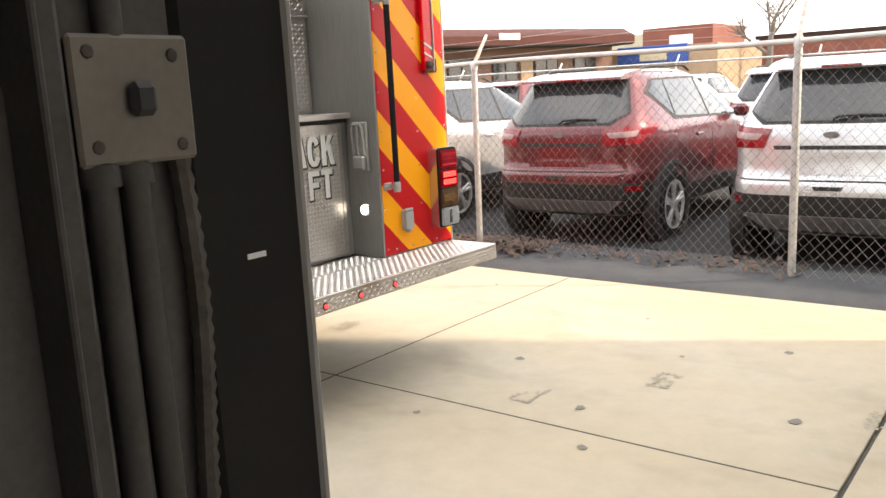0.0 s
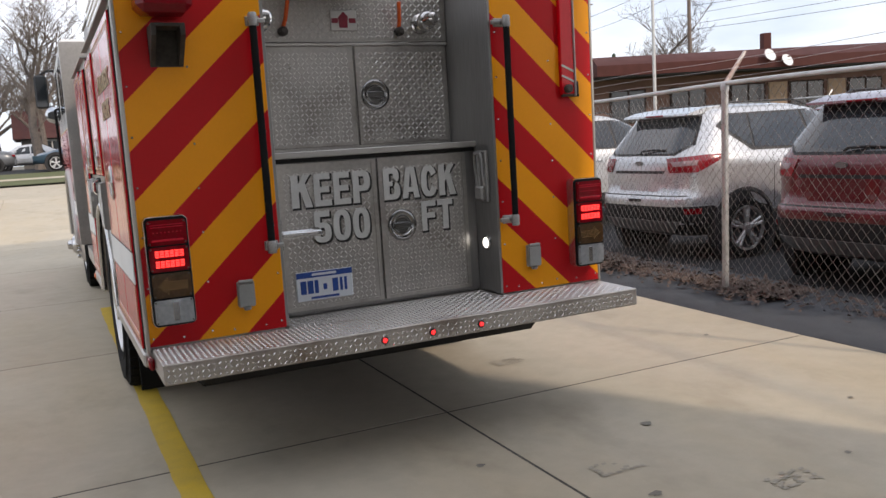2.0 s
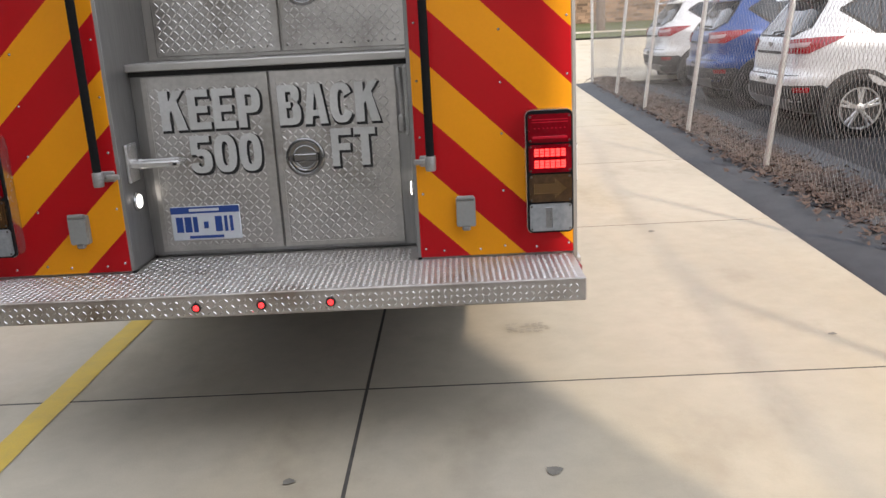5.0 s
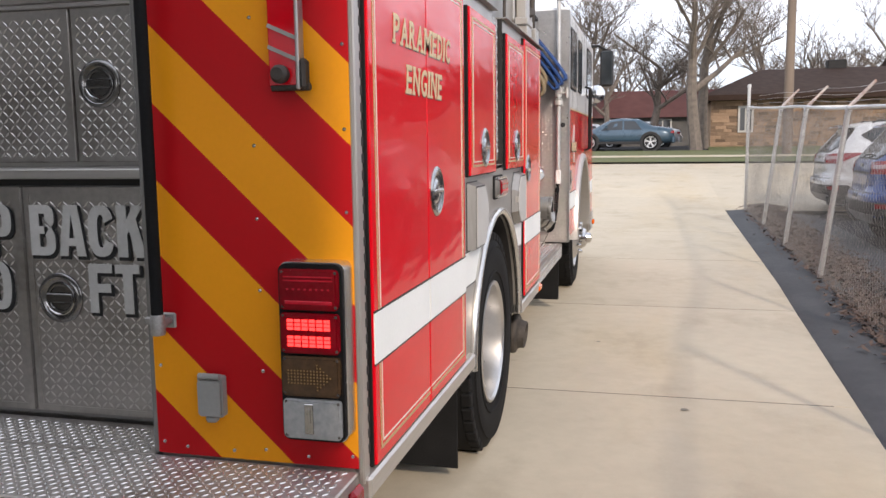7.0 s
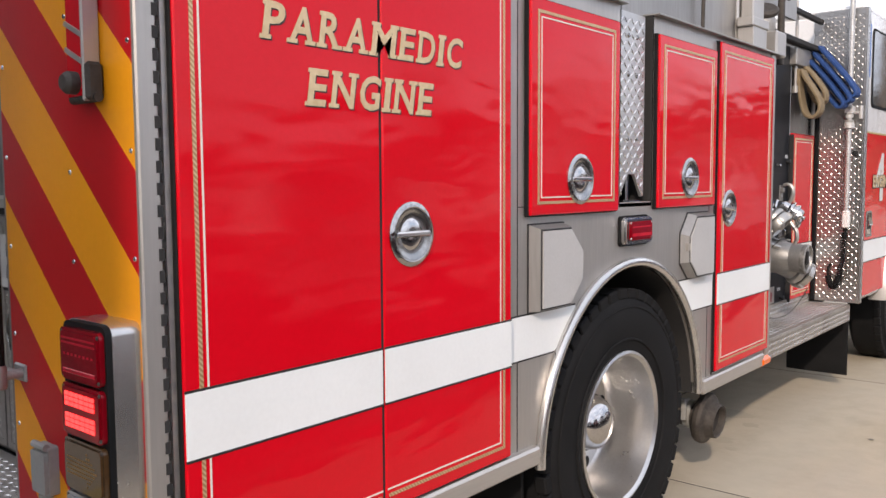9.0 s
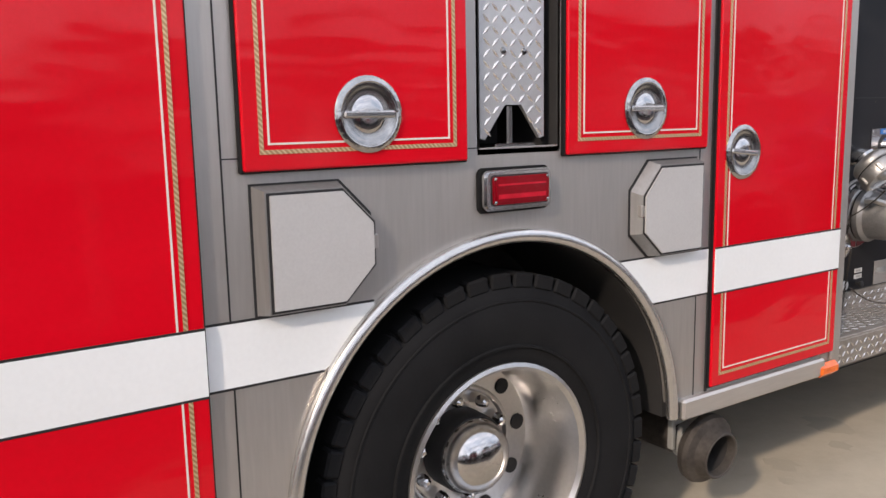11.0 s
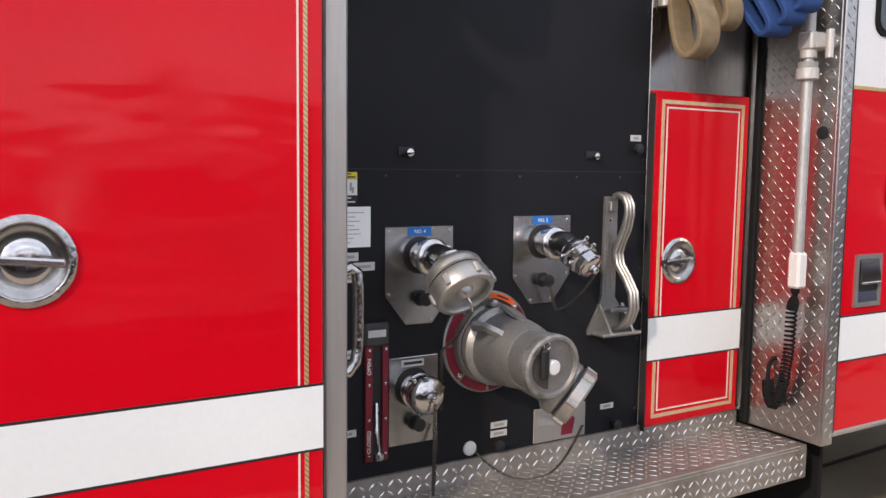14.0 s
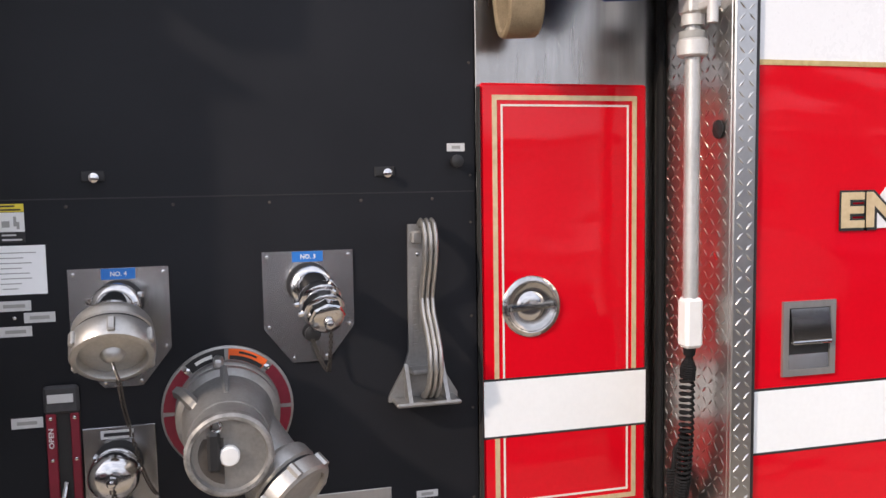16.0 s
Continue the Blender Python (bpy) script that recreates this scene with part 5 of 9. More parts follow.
part("running_board_far", M().box(-1.222, -0.86, 3.70, 5.462, 0.53, 0.648, 0.004), DIAMOND_WORN, truck, mirror=1)
part("mud_guard", M().box(0.75, 1.18, 5.60, 5.62, 0.10, 0.62, 0.004), RUBBER, truck, "black rubber guard")


def shield_plate(y0, y1, zt, zb, lab):
    p = part("outlet_plate", M().prism([(y0, zt), (y1, zt), (y1, zb + 0.085), (y1 - 0.066, zb), (y0 + 0.066, zb), (y0, zb + 0.085)], "x", PX, PX + 0.005), PANELSTEEL, pump, "brushed steel plate with cut lower corners")
    part("screw", rivet_row(M(), [(PX + 0.005, y, z) for y, z in ((y0 + 0.012, zt - 0.012), (y1 - 0.012, zt - 0.012), (y0 + 0.012, zb + 0.09), (y1 - 0.012, zb + 0.09), (y0 + 0.07, zb + 0.012), (y1 - 0.07, zb + 0.012))], (1, 0, 0), 0.005), CHROME, p)
    ym = (y0 + y1) / 2
    part("number_label", M().box(PX + 0.005, PX + 0.0065, ym - 0.038, ym + 0.036, zt - 0.026, zt - 0.001), BLUE, p, "blue label with white number")
    lettering("label_text", lab, PAPER, p, (PX + 0.0066, ym - 0.018, zt - 0.019), (0, 1, 0), (0, 0, 1), 0.036, 0.011, 0.0005, 0.02)
    part("bore", M().lathe([(0.053, 0.0), (0.053, 0.002), (0.051, 0.003), (0.044, 0.0032)], (PX + 0.005, ym, zt - 0.080), (1, 0, 0), 36), INK, p, "dark clearance hole round the pipe")
    part("drain_knob", M().lathe([(0.023, 0), (0.023, 0.003), (0.015, 0.004), (0.015, 0.022), (0.019, 0.026), (0.019, 0.036), (0.010, 0.040)], (PX + 0.005, ym + 0.004, zb + 0.074), (1, 0, 0), 18), INK, p, "black drain knob")
    return p


p4 = shield_plate(3.966, 4.184, 1.420, 1.143, "NO. 4")
p3 = shield_plate(4.397, 4.615, 1.443, 1.171, "NO. 3")


def chain(name, pts, parent, r=0.0042):
    """A small linked chain that hangs along the points."""
    m = M()
    pts = [Vector(q) for q in pts]
    for a, b in zip(pts, pts[1:]):
        k = max(1, round((b - a).length / 0.013))
        for i in range(k):
            c, e = a.lerp(b, i / k), a.lerp(b, (i + 0.85) / k)
            off = Vector((r * 0.7, 0, 0)) if i % 2 else Vector((0, r * 0.7, 0))
            m.tube([c + off, e + off], r * 0.55, 5).tube([c - off, e - off], r * 0.55, 5)
    return part(name, m, EXHAUST, parent, "thin dark chain")


def sag(a, b, drop, n=12):
    a, b = Vector(a), Vector(b)
    return [a.lerp(b, i / n) - Vector((0, 0, drop * 4 * (i / n) * (1 - i / n))) for i in range(n + 1)]


# outlet no. 4: elbow with a large coupling cap
d4v = Vector((0.74, 0.06, -0.67)).normalized()
k4 = Vector((1.188, 4.085, 1.250))
c4 = k4 - d4v * 0.108
out4 = part("outlet_valve", M().lathe([(0.043, 0), (0.043, 0.055), (0.050, 0.058), (0.053, 0.064), (0.053, 0.078), (0.049, 0.084), (0.041, 0.088), (0.041, 0.095)], (PX + 0.006, 4.075, 1.340), (1, 0, 0), 32)
            .tube([(1.03, 4.075, 1.340), (1.055, 4.076, 1.339), (1.078, 4.077, 1.334), (1.10, 4.079, 1.324), c4 + d4v * 0.01], 0.041, 24)
            .lathe([(0.044, -0.022), (0.049, -0.018), (0.049, -0.004), (0.046, 0.0)], c4, d4v, 28), CHROME, pump, "chrome elbow outlet")
part("collar_lug", M().box(1.004, 1.022, 4.117, 4.135, 1.357, 1.371, 0.004), CHROME, out4)
part("collar_lug", M().box(1.004, 1.022, 4.012, 4.030, 1.347, 1.361, 0.004), CHROME, out4)
cap4 = part("coupling_cap", M().lathe([(0.046, -0.006), (0.062, -0.002), (0.074, 0.008), (0.079, 0.016), (0.080, 0.024), (0.080, 0.036), (0.076, 0.040), (0.076, 0.044), (0.081, 0.047), (0.084, 0.056), (0.084, 0.090), (0.081, 0.097), (0.076, 0.099), (0.069, 0.099), (0.066, 0.092), (0.065, 0.082), (0.057, 0.084), (0.026, 0.088)], c4, d4v, 44), WORNCAST, out4, "worn cast aluminium coupling cap")
part("cap_button", M().lathe([(0.026, 0.087), (0.022, 0.095), (0.016, 0.102), (0.009, 0.106), (0.003, 0.107)], c4, d4v, 20), WORNCAST, cap4)
part("cap_groove", M().lathe([(0.0772, 0.0398), (0.0772, 0.0440), (0.07, 0.0440)], c4, d4v, 40), INK, cap4)
lug = M()
u = Vector((0, 1, 0)) - d4v * d4v.y
u = u.normalized()
w = d4v.cross(u)
for k in range(6):
    a = 2 * math.pi * k / 6 + 0.45
    out = u * math.cos(a) + w * math.sin(a)
    tng = d4v.cross(out)
    m4 = Matrix(((tng.x, out.x, d4v.x, 0), (tng.y, out.y, d4v.y, 0), (tng.z, out.z, d4v.z, 0), (0, 0, 0, 1)))
    lug.box(-0.008, 0.008, 0.079, 0.0915, 0.058, 0.092, 0.003, m=Matrix.Translation(c4) @ m4)
part("cap_lugs", lug, WORNCAST, out4)
part("chain_hook", M().tube([k4, k4 + Vector((0.010, 0.004, -0.012)), k4 + Vector((0.006, 0.010, -0.034))], 0.0035, 8), CHROME, out4)
chain("cap_chain", sag(k4 + Vector((0.006, 0.010, -0.034)), (1.045, 4.092, 1.085), 0.012) + sag((1.045, 4.092, 1.085), (0.965, 4.140, 0.885), 0.03), out4)

# outlet no. 3: slimmer elbow
d3v = Vector((0.83, 0.15, -0.53)).normalized()
e3 = Vector((1.172, 4.531, 1.292))
c3 = e3 - d3v * 0.150
out3 = part("outlet_valve", M().lathe([(0.042, 0), (0.041, 0.05), (0.047, 0.053), (0.050, 0.058), (0.050, 0.070), (0.046, 0.075), (0.038, 0.078), (0.038, 0.088)], (PX + 0.006, 4.506, 1.363), (1, 0, 0), 32)
            .tube([(1.025, 4.506, 1.363), (1.038, 4.507, 1.364), c3 + d3v * 0.012, c3 + d3v * 0.055], 0.039, 24)
            .lathe([(0.040, 0.036), (0.046, 0.040), (0.049, 0.046), (0.049, 0.060), (0.045, 0.064), (0.041, 0.066), (0.041, 0.076)], c3, d3v, 28), CHROME, pump, "chrome elbow outlet with end cap")
part("end_cap", M().lathe([(0.043, 0.074), (0.047, 0.078), (0.047, 0.094), (0.043, 0.098), (0.040, 0.099)], c3, d3v, 28).lathe([(0.042, 0.098), (0.042, 0.118), (0.038, 0.122)], c3, d3v, 8).lathe([(0.036, 0.121), (0.036, 0.126), (0.030, 0.130), (0.012, 0.1315), (0.010, 0.136), (0.012, 0.141), (0.011, 0.147), (0.006, 0.151), (0.002, 0.152)], c3, d3v, 24), CHROME, out3, "chrome end cap with small ball")
lug = M()
for dist, rad in ((0.053, 0.049), (0.086, 0.047)):
    for a in (0.3, 2.4, 4.5):
        out = d3v.orthogonal().normalized()
        out = out * math.cos(a) + d3v.cross(out) * math.sin(a)
        q = c3 + d3v * dist + out * (rad + 0.002)
        lug.lathe([(0.007, -0.004), (0.007, 0.006), (0.004, 0.009)], q, out, 8)
part("cap_lugs", lug, CHROME, out3)
chain("cap_chain", sag(e3, (0.975, 4.545, 1.150), 0.02) + sag((0.975, 4.545, 1.150), (0.985, 4.508, 1.235), 0.012), out3)

# main intake
IY, IZ = 4.307, 1.070
fl = part("intake_flange", M().lathe([(0.154, 0), (0.154, 0.008), (0.149, 0.012), (0.10, 0.012)], (PX, IY, IZ), (1, 0, 0), 56), BODYCAST, pump, "round intake flange with maroon ring")


def ring_segment(a0, a1, r0, r1, x0, x1, material, lab=""):
    """A flat piece of a ring, between two angles, on the flange."""
    n_ = max(4, int(abs(a1 - a0) / 0.12))
    v = []
    for i in range(n_ + 1):
        a = a0 + (a1 - a0) * i / n_
        v += [(x, IY + rr * math.cos(a), IZ + rr * math.sin(a)) for x in (x0, x1) for rr in (r0, r1)]
    f = []
    for i in range(n_):
        p_, q_ = 4 * i, 4 * i + 4
        f += [(p_, q_, q_ + 1, p_ + 1), (p_ + 2, p_ + 3, q_ + 3, q_ + 2), (p_, p_ + 2, q_ + 2, q_), (p_ + 1, q_ + 1, q_ + 3, p_ + 3)]
    f += [(0, 1, 3, 2), (4 * n_, 4 * n_ + 2, 4 * n_ + 3, 4 * n_ + 1)]
    return part("ring_segment", M().add(v, f), material, fl, lab)


for a0, a1, mt, lab in ((92, 130, INK, "black ring label with pale writing"), (50, 88, ORANGE, "orange and black warning label"), (135, 178, MAROON, ""), (182, 225, MAROON, ""), (229, 268, MAROON, ""), (272, 312, MAROON, ""), (316, 358, MAROON, ""), (2, 44, MAROON, "")):
    ring_segment(radians(a0), radians(a1), 0.122, 0.148, PX + 0.0118, PX + 0.0136, mt, lab)
    if mt is INK:
        ring_segment(radians(104), radians(122), 0.131, 0.139, PX + 0.0134, PX + 0.0142, PAPER)
    if mt is ORANGE:
        ring_segment(radians(51), radians(87), 0.1225, 0.132, PX + 0.0134, PX + 0.0142, INK)
        ring_segment(radians(60), radians(78), 0.138, 0.143, PX + 0.0134, PX + 0.0142, INK)
part("flange_bolt", rivet_row(M(), [(PX + 0.012, IY + 0.135 * math.cos(radians(a)), IZ + 0.135 * math.sin(radians(a))) for a in (47, 132, 222, 314)], (1, 0, 0), 0.0095, 0.008), CHROME, fl)
i0 = Vector((PX + 0.012, IY, IZ))
di = Vector((1.0, 0.0, -0.03)).normalized()
body = M().lathe([(0.120, 0), (0.121, 0.022), (0.117, 0.028), (0.112, 0.030), (0.112, 0.036), (0.118, 0.040), (0.118, 0.062), (0.112, 0.070), (0.104, 0.078), (0.101, 0.10), (0.100, 0.15), (0.094, 0.19), (0.086, 0.22)], i0, di, 48)
face = Vector((1.250, 4.307, 1.060))
dface = Vector((1.0, 0.0, -0.06)).normalized()
body.lathe([(0.082, -0.09), (0.085, -0.03), (0.087, 0.0), (0.088, 0.012), (0.084, 0.018), (0.078, 0.018), (0.074, 0.008), (0.02, 0.008)], face, dface, 44)
br0, dbr = Vector((1.095, 4.335, 1.045)), Vector((0.60, 0.58, -0.55)).normalized()
body.lathe([(0.082, -0.03), (0.080, 0.03), (0.072, 0.09), (0.070, 0.14)], br0, dbr, 36)
intake = part("intake_valve", body, BODYCAST, pump, "worn cast intake valve body")
part("body_gap", M().lathe([(0.1135, 0.0295), (0.1135, 0.0365), (0.10, 0.0365)], i0, di, 44), INK, intake)
part("face_rim", M().lathe([(0.0882, -0.012), (0.0895, 0.0), (0.0895, 0.014), (0.084, 0.0195), (0.077, 0.0190)], face, dface, 44, (0, 0)), CHIPPED, intake, "chipped dark rim")
half = [(0.062 * math.cos(radians(a)), 0.062 * math.sin(radians(a))) for a in range(100, 261, 8)]
part("face_recess", M().prism([(face.y + p_, face.z + q_) for p_, q_ in half], "x", face.x + 0.009, face.x + 0.0102), EXHAUST, intake, "dark crescent recess")
part("valve_handle", M().box(0, 0.018, -0.013, 0.013, -0.040, 0.042, 0.006, m=Matrix.Translation(face + dface * 0.010 + Vector((0, -0.030, 0.010)))), INK, intake, "black bleeder handle")
part("handle_ring", M().tube([(face.x + 0.020, face.y - 0.024 + 0.010 * math.cos(radians(a)), face.z + 0.062 + 0.010 * math.sin(radians(a))) for a in range(0, 361, 30)], 0.0035, 6), CHROME, intake)
part("valve_stem", M().lathe([(0.021, 0.006), (0.021, 0.020), (0.018, 0.024), (0.004, 0.025)], face, dface, 22), PAPER, intake, "white stem button")
part("valve_lever", M().tube([(1.040, 4.200, 1.142), (1.075, 4.212, 1.145), (1.115, 4.238, 1.128), (1.150, 4.262, 1.098)], [0.015, 0.014, 0.015, 0.008], 6), WORNCAST, intake, "short cast lever")
part("cast_lug", M().box(0.955, 1.020, 4.276, 4.300, 1.182, 1.205, 0.006), WORNCAST, intake)
part("rib", M().tube([(1.03, 4.300, 1.190), (1.08, 4.302, 1.170), (1.14, 4.304, 1.158)], [0.008, 0.010, 0.005], 6), BODYCAST, intake)
sto = part("storz_cap", M().lathe([(0.071, 0.105), (0.080, 0.112), (0.084, 0.120), (0.084, 0.146), (0.078, 0.151), (0.078, 0.157), (0.086, 0.161), (0.086, 0.192), (0.080, 0.198), (0.070, 0.198), (0.066, 0.190), (0.004, 0.190)], br0, dbr, 40), WORNCAST, intake, "bright cast coupling cap")
lug = M()
u_ = dbr.orthogonal().normalized()
w_ = dbr.cross(u_)
for k in range(6):
    q = br0 + dbr * 0.177 + (u_ * math.cos(k * 1.047) + w_ * math.sin(k * 1.047)) * 0.085
    lug.cyl(q - dbr * 0.016, q + dbr * 0.016, 0.010, n=8)
part("cap_lugs", lug, WORNCAST, intake)
part("cap_seam", M().lathe([(0.0792, 0.1512), (0.0792, 0.1566), (0.06, 0.1566)], br0, dbr, 36), INK, intake)
end = br0 + dbr * 0.19 + Vector((0.02, 0.0, -0.07))
chain("cap_chain", sag(end, (1.12, 4.42, 0.70), 0.02) + sag((1.12, 4.42, 0.70), (0.962, 4.262, 0.742), 0.045, 14), intake)

# small drain outlet with cap, on its plate
cp = part("gate_plate", M().box(PX, PX + 0.005, 3.979, 4.140, 0.795, 1.050, 0.002), PANELSTEEL, pump, "steel plate of small outlet")
part("plate_label", M().box(PX + 0.005, PX + 0.0062, 4.019, 4.091, 1.022, 1.042), SMALLLABEL, cp)
part("label_bars", M().box(PX + 0.0062, PX + 0.0068, 4.026, 4.086, 1.028, 1.036), INK, cp)
part("bore", M().lathe([(0.056, 0), (0.056, 0.002), (0.048, 0.003)], (PX + 0.005, 4.055, 0.962), (1, 0, 0), 32), INK, cp)
so = part("small_outlet", M().lathe([(0.046, 0), (0.046, 0.034), (0.052, 0.037), (0.052, 0.046), (0.046, 0.049), (0.046, 0.056), (0.054, 0.059), (0.055, 0.066), (0.055, 0.088), (0.050, 0.100), (0.038, 0.109), (0.020, 0.114), (0.014, 0.115)], (PX + 0.005, 4.054, 0.960), (1, 0, -0.02), 36), CHROME, cp, "chrome capped outlet")
part("cap_nut", M().lathe([(0.013, 0.112), (0.013, 0.122), (0.010, 0.126), (0.008, 0.130), (0.002, 0.132)], (PX + 0.005, 4.054, 0.960), (1, 0, -0.02), 6), CHROME, so)
lug = M()
for a in (0.2, 2.3, 4.4):
    lug.box(PX + 0.066, PX + 0.090, 4.054 + 0.056 * math.cos(a) - 0.006, 4.054 + 0.056 * math.cos(a) + 0.006, 0.960 + 0.056 * math.sin(a) - 0.006, 0.960 + 0.056 * math.sin(a) + 0.006, 0.003)
part("cap_lugs", lug, CHROME, so)
part("drain_knob", M().lathe([(0.022, 0), (0.022, 0.003), (0.015, 0.004), (0.015, 0.022), (0.019, 0.026), (0.019, 0.036), (0.010, 0.040)], (PX + 0.005, 4.062, 0.858), (1, 0, 0), 16), INK, cp, "black drain knob")
chain("cap_chain", sag((1.075, 4.055, 0.945), (1.035, 4.075, 0.668), 0.0) + sag((1.035, 4.075, 0.668), (0.965, 4.125, 0.84), 0.03), cp)
# lever gate
lv = part("lever_gate", M().box(PX, PX + 0.004, 3.903, 3.978, 0.760, 1.120, 0.003), INK, pump, "black lever gate slot between maroon strips")
for y0, y1 in ((3.905, 3.927), (3.957, 3.976)):
    part("gate_strip", M().box(PX + 0.004, PX + 0.012, y0, y1, 0.765, 1.092, 0.002), MAROON, lv, "maroon side strip")
    part("screw", rivet_row(M(), [(PX + 0.012, (y0 + y1) / 2, z) for z in (1.082, 0.985, 0.885, 0.785)], (1, 0, 0), 0.005, 0.003), CHROME, lv)
part("gate_top", M().box(PX, PX + 0.014, 3.902, 3.978, 1.092, 1.157, 0.010), DARKPLASTIC, lv, "dark smoked cap")
part("gate_badge", M().box(PX + 0.014, PX + 0.0155, 3.911, 3.966, 1.118, 1.138, 0.002), SMALLLABEL, lv)
lettering("gate_text", "OPEN", PAPER, lv, (PX + 0.0122, 3.921, 1.013), (0, 0, 1), (0, -1, 0), 0.046, 0.011, 0.0005, 0.02)
lettering("gate_text", "CLOSED", PAPER, lv, (PX + 0.0122, 3.921, 0.790), (0, 0, 1), (0, -1, 0), 0.066, 0.011, 0.0005, 0.02)
part("gate_rod", M().tube([(PX + 0.006, 3.942, 0.93), (PX + 0.032, 3.930, 0.86), (PX + 0.040, 3.932, 0.800)], 0.006, 8), CHROME, lv)
part("rod_knob", M().lathe([(0.010, 0), (0.015, 0.006), (0.016, 0.016), (0.011, 0.024)], (PX + 0.040, 3.932, 0.803), (0.1, 0.05, -1), 14), CHROME, lv)
# grab handle on the forward face of the pillar
grab = part("panel_handle", M().tube([(1.195, 3.722, 1.335), (1.195, 3.748, 1.345), (1.195, 3.765, 1.335), (1.195, 3.770, 1.300), (1.195, 3.770, 1.160), (1.195, 3.764, 1.120), (1.195, 3.742, 1.095), (1.195, 3.722, 1.095)], [0.016, 0.016, 0.015, 0.014, 0.014, 0.015, 0.016, 0.017], 12), LATCHSTEEL, pump, "polished grab handle")
part("handle_foot", M().box(1.172, 1.218, 3.720, 3.730, 1.062, 1.125, 0.004).box(1.172, 1.218, 3.720, 3.730, 1.31, 1.362, 0.004), LATCHSTEEL, grab)
# labels
for y0, y1, z0, z1, mt in ((3.831, 3.883, 1.553, 1.571, YELLOWLABEL), (3.831, 3.883, 1.509, 1.552, PAPER), (3.831, 3.883, 1.485, 1.508, INK), (3.788, 3.923, 1.368, 1.478, WHITESHEET), (3.818, 3.887, 1.331, 1.354, PAPER), (3.871, 3.936, 1.303, 1.326, PAPER), (3.819, 3.886, 1.273, 1.296, PAPER),
                           (3.832, 3.898, 1.062, 1.086, PAPER), (3.826, 3.882, 0.842, 0.862, PAPER), (4.330, 4.390, 0.795, 0.815, PAPER), (4.330, 4.390, 0.768, 0.788, PAPER), (4.766, 4.822, 0.795, 0.813, PAPER), (4.860, 4.906, 1.680, 1.700, PAPER)):
    small = mt is PAPER and z1 - z0 < 0.04
    lb = part("label", M().box(PX, PX + 0.0015, y0, y1, z0, z1), SMALLLABEL if small else mt, pump, "printed white instruction sheet" if mt is WHITESHEET else "small printed label")
    bars = M()
    if mt is WHITESHEET:
        for i, (p_, q_) in enumerate(((0.030, 0.020), (0.040, 0.046), (0.036, 0.030), (0.042, 0.050), (0.036, 0.034), (0.042, 0.030), (0.040, 0.052), (0.044, 0.060))):
            zz = z1 - 0.016 - 0.0115 * i
            bars.box(PX + 0.0015, PX + 0.0019, y0 + p_, y1 - q_, zz - 0.0010, zz + 0.0010)
    elif mt is PAPER and not small:
        bars.box(PX + 0.0015, PX + 0.0021, y0 + 0.006, y0 + 0.022, z0 + 0.010, z0 + 0.024).box(PX + 0.0015, PX + 0.0021, y0 + 0.030, y0 + 0.036, z0 + 0.012, z0 + 0.034).box(PX + 0.0015, PX + 0.0021, y0 + 0.036, y0 + 0.042, z0 + 0.006, z0 + 0.022)
    elif small:
        zz = (z0 + z1) / 2
        bars.box(PX + 0.0015, PX + 0.0021, y0 + 0.012, y1 - 0.012, zz - 0.004, zz + 0.004)
    else:
        for i in range(2):
            zz = z0 + (z1 - z0) * (i + 0.6) / 2.2
            bars.box(PX + 0.0015, PX + 0.0021, y0 + 0.005, y1 - 0.006 - 0.012 * i, zz - 0.0018, zz + 0.0018)
    part("label_bars", bars, SMALLLABEL if mt is INK else INK if mt is YELLOWLABEL else GREYBOX, lb)
mp = part("maker_plate", M().box(PX, PX + 0.004, 4.491, 4.70, 0.722, 0.833, 0.002), STEEL, pump, "steel maker's plate with red mark")
part("label_bars", M().box(PX + 0.004, PX + 0.005, 4.505, 4.585, 0.775, 0.800), GREYBOX, mp)
part("maker_mark", M().prism([(4.60, 0.735), (4.645, 0.735), (4.655, 0.785), (4.63, 0.805), (4.605, 0.785)], "x", PX + 0.004, PX + 0.0055), MAROON, mp)
for y, z in ((4.03, 1.63), (4.70, 1.632)):
    kb = part("push_knob", M().box(PX, PX + 0.004, y - 0.025, y + 0.025, z - 0.012, z + 0.012, 0.003), INK, pump, "small chrome knob on black plate")
    part("knob", M().lathe([(0.008, 0), (0.008, 0.012), (0.011, 0.014), (0.011, 0.020), (0.004, 0.024)], (PX + 0.003, y + 0.004, z - 0.004), (1, 0, 0), 14), CHROME, kb)
for y, z in ((4.88, 1.655), (4.82, 0.742), (4.35, 0.745)):
    part("pull_knob", M().lathe([(0.008, 0), (0.008, 0.012), (0.016, 0.016), (0.016, 0.028), (0.006, 0.032)], (PX, y, z), (1, 0, 0), 16), INK, pump, "small black knob")
part("pull_knob", M().lathe([(0.004, 0), (0.004, 0.006), (0.001, 0.008)], (PX, 3.853, 1.316), (1, 0, 0), 10), CHROME, pump)
part("round_plug", M().lathe([(0.022, 0), (0.022, 0.006), (0.016, 0.010), (0.004, 0.011)], (PX, 4.254, 0.748), (1, 0, 0), 20), PAPER, pump, "small pale round plug")
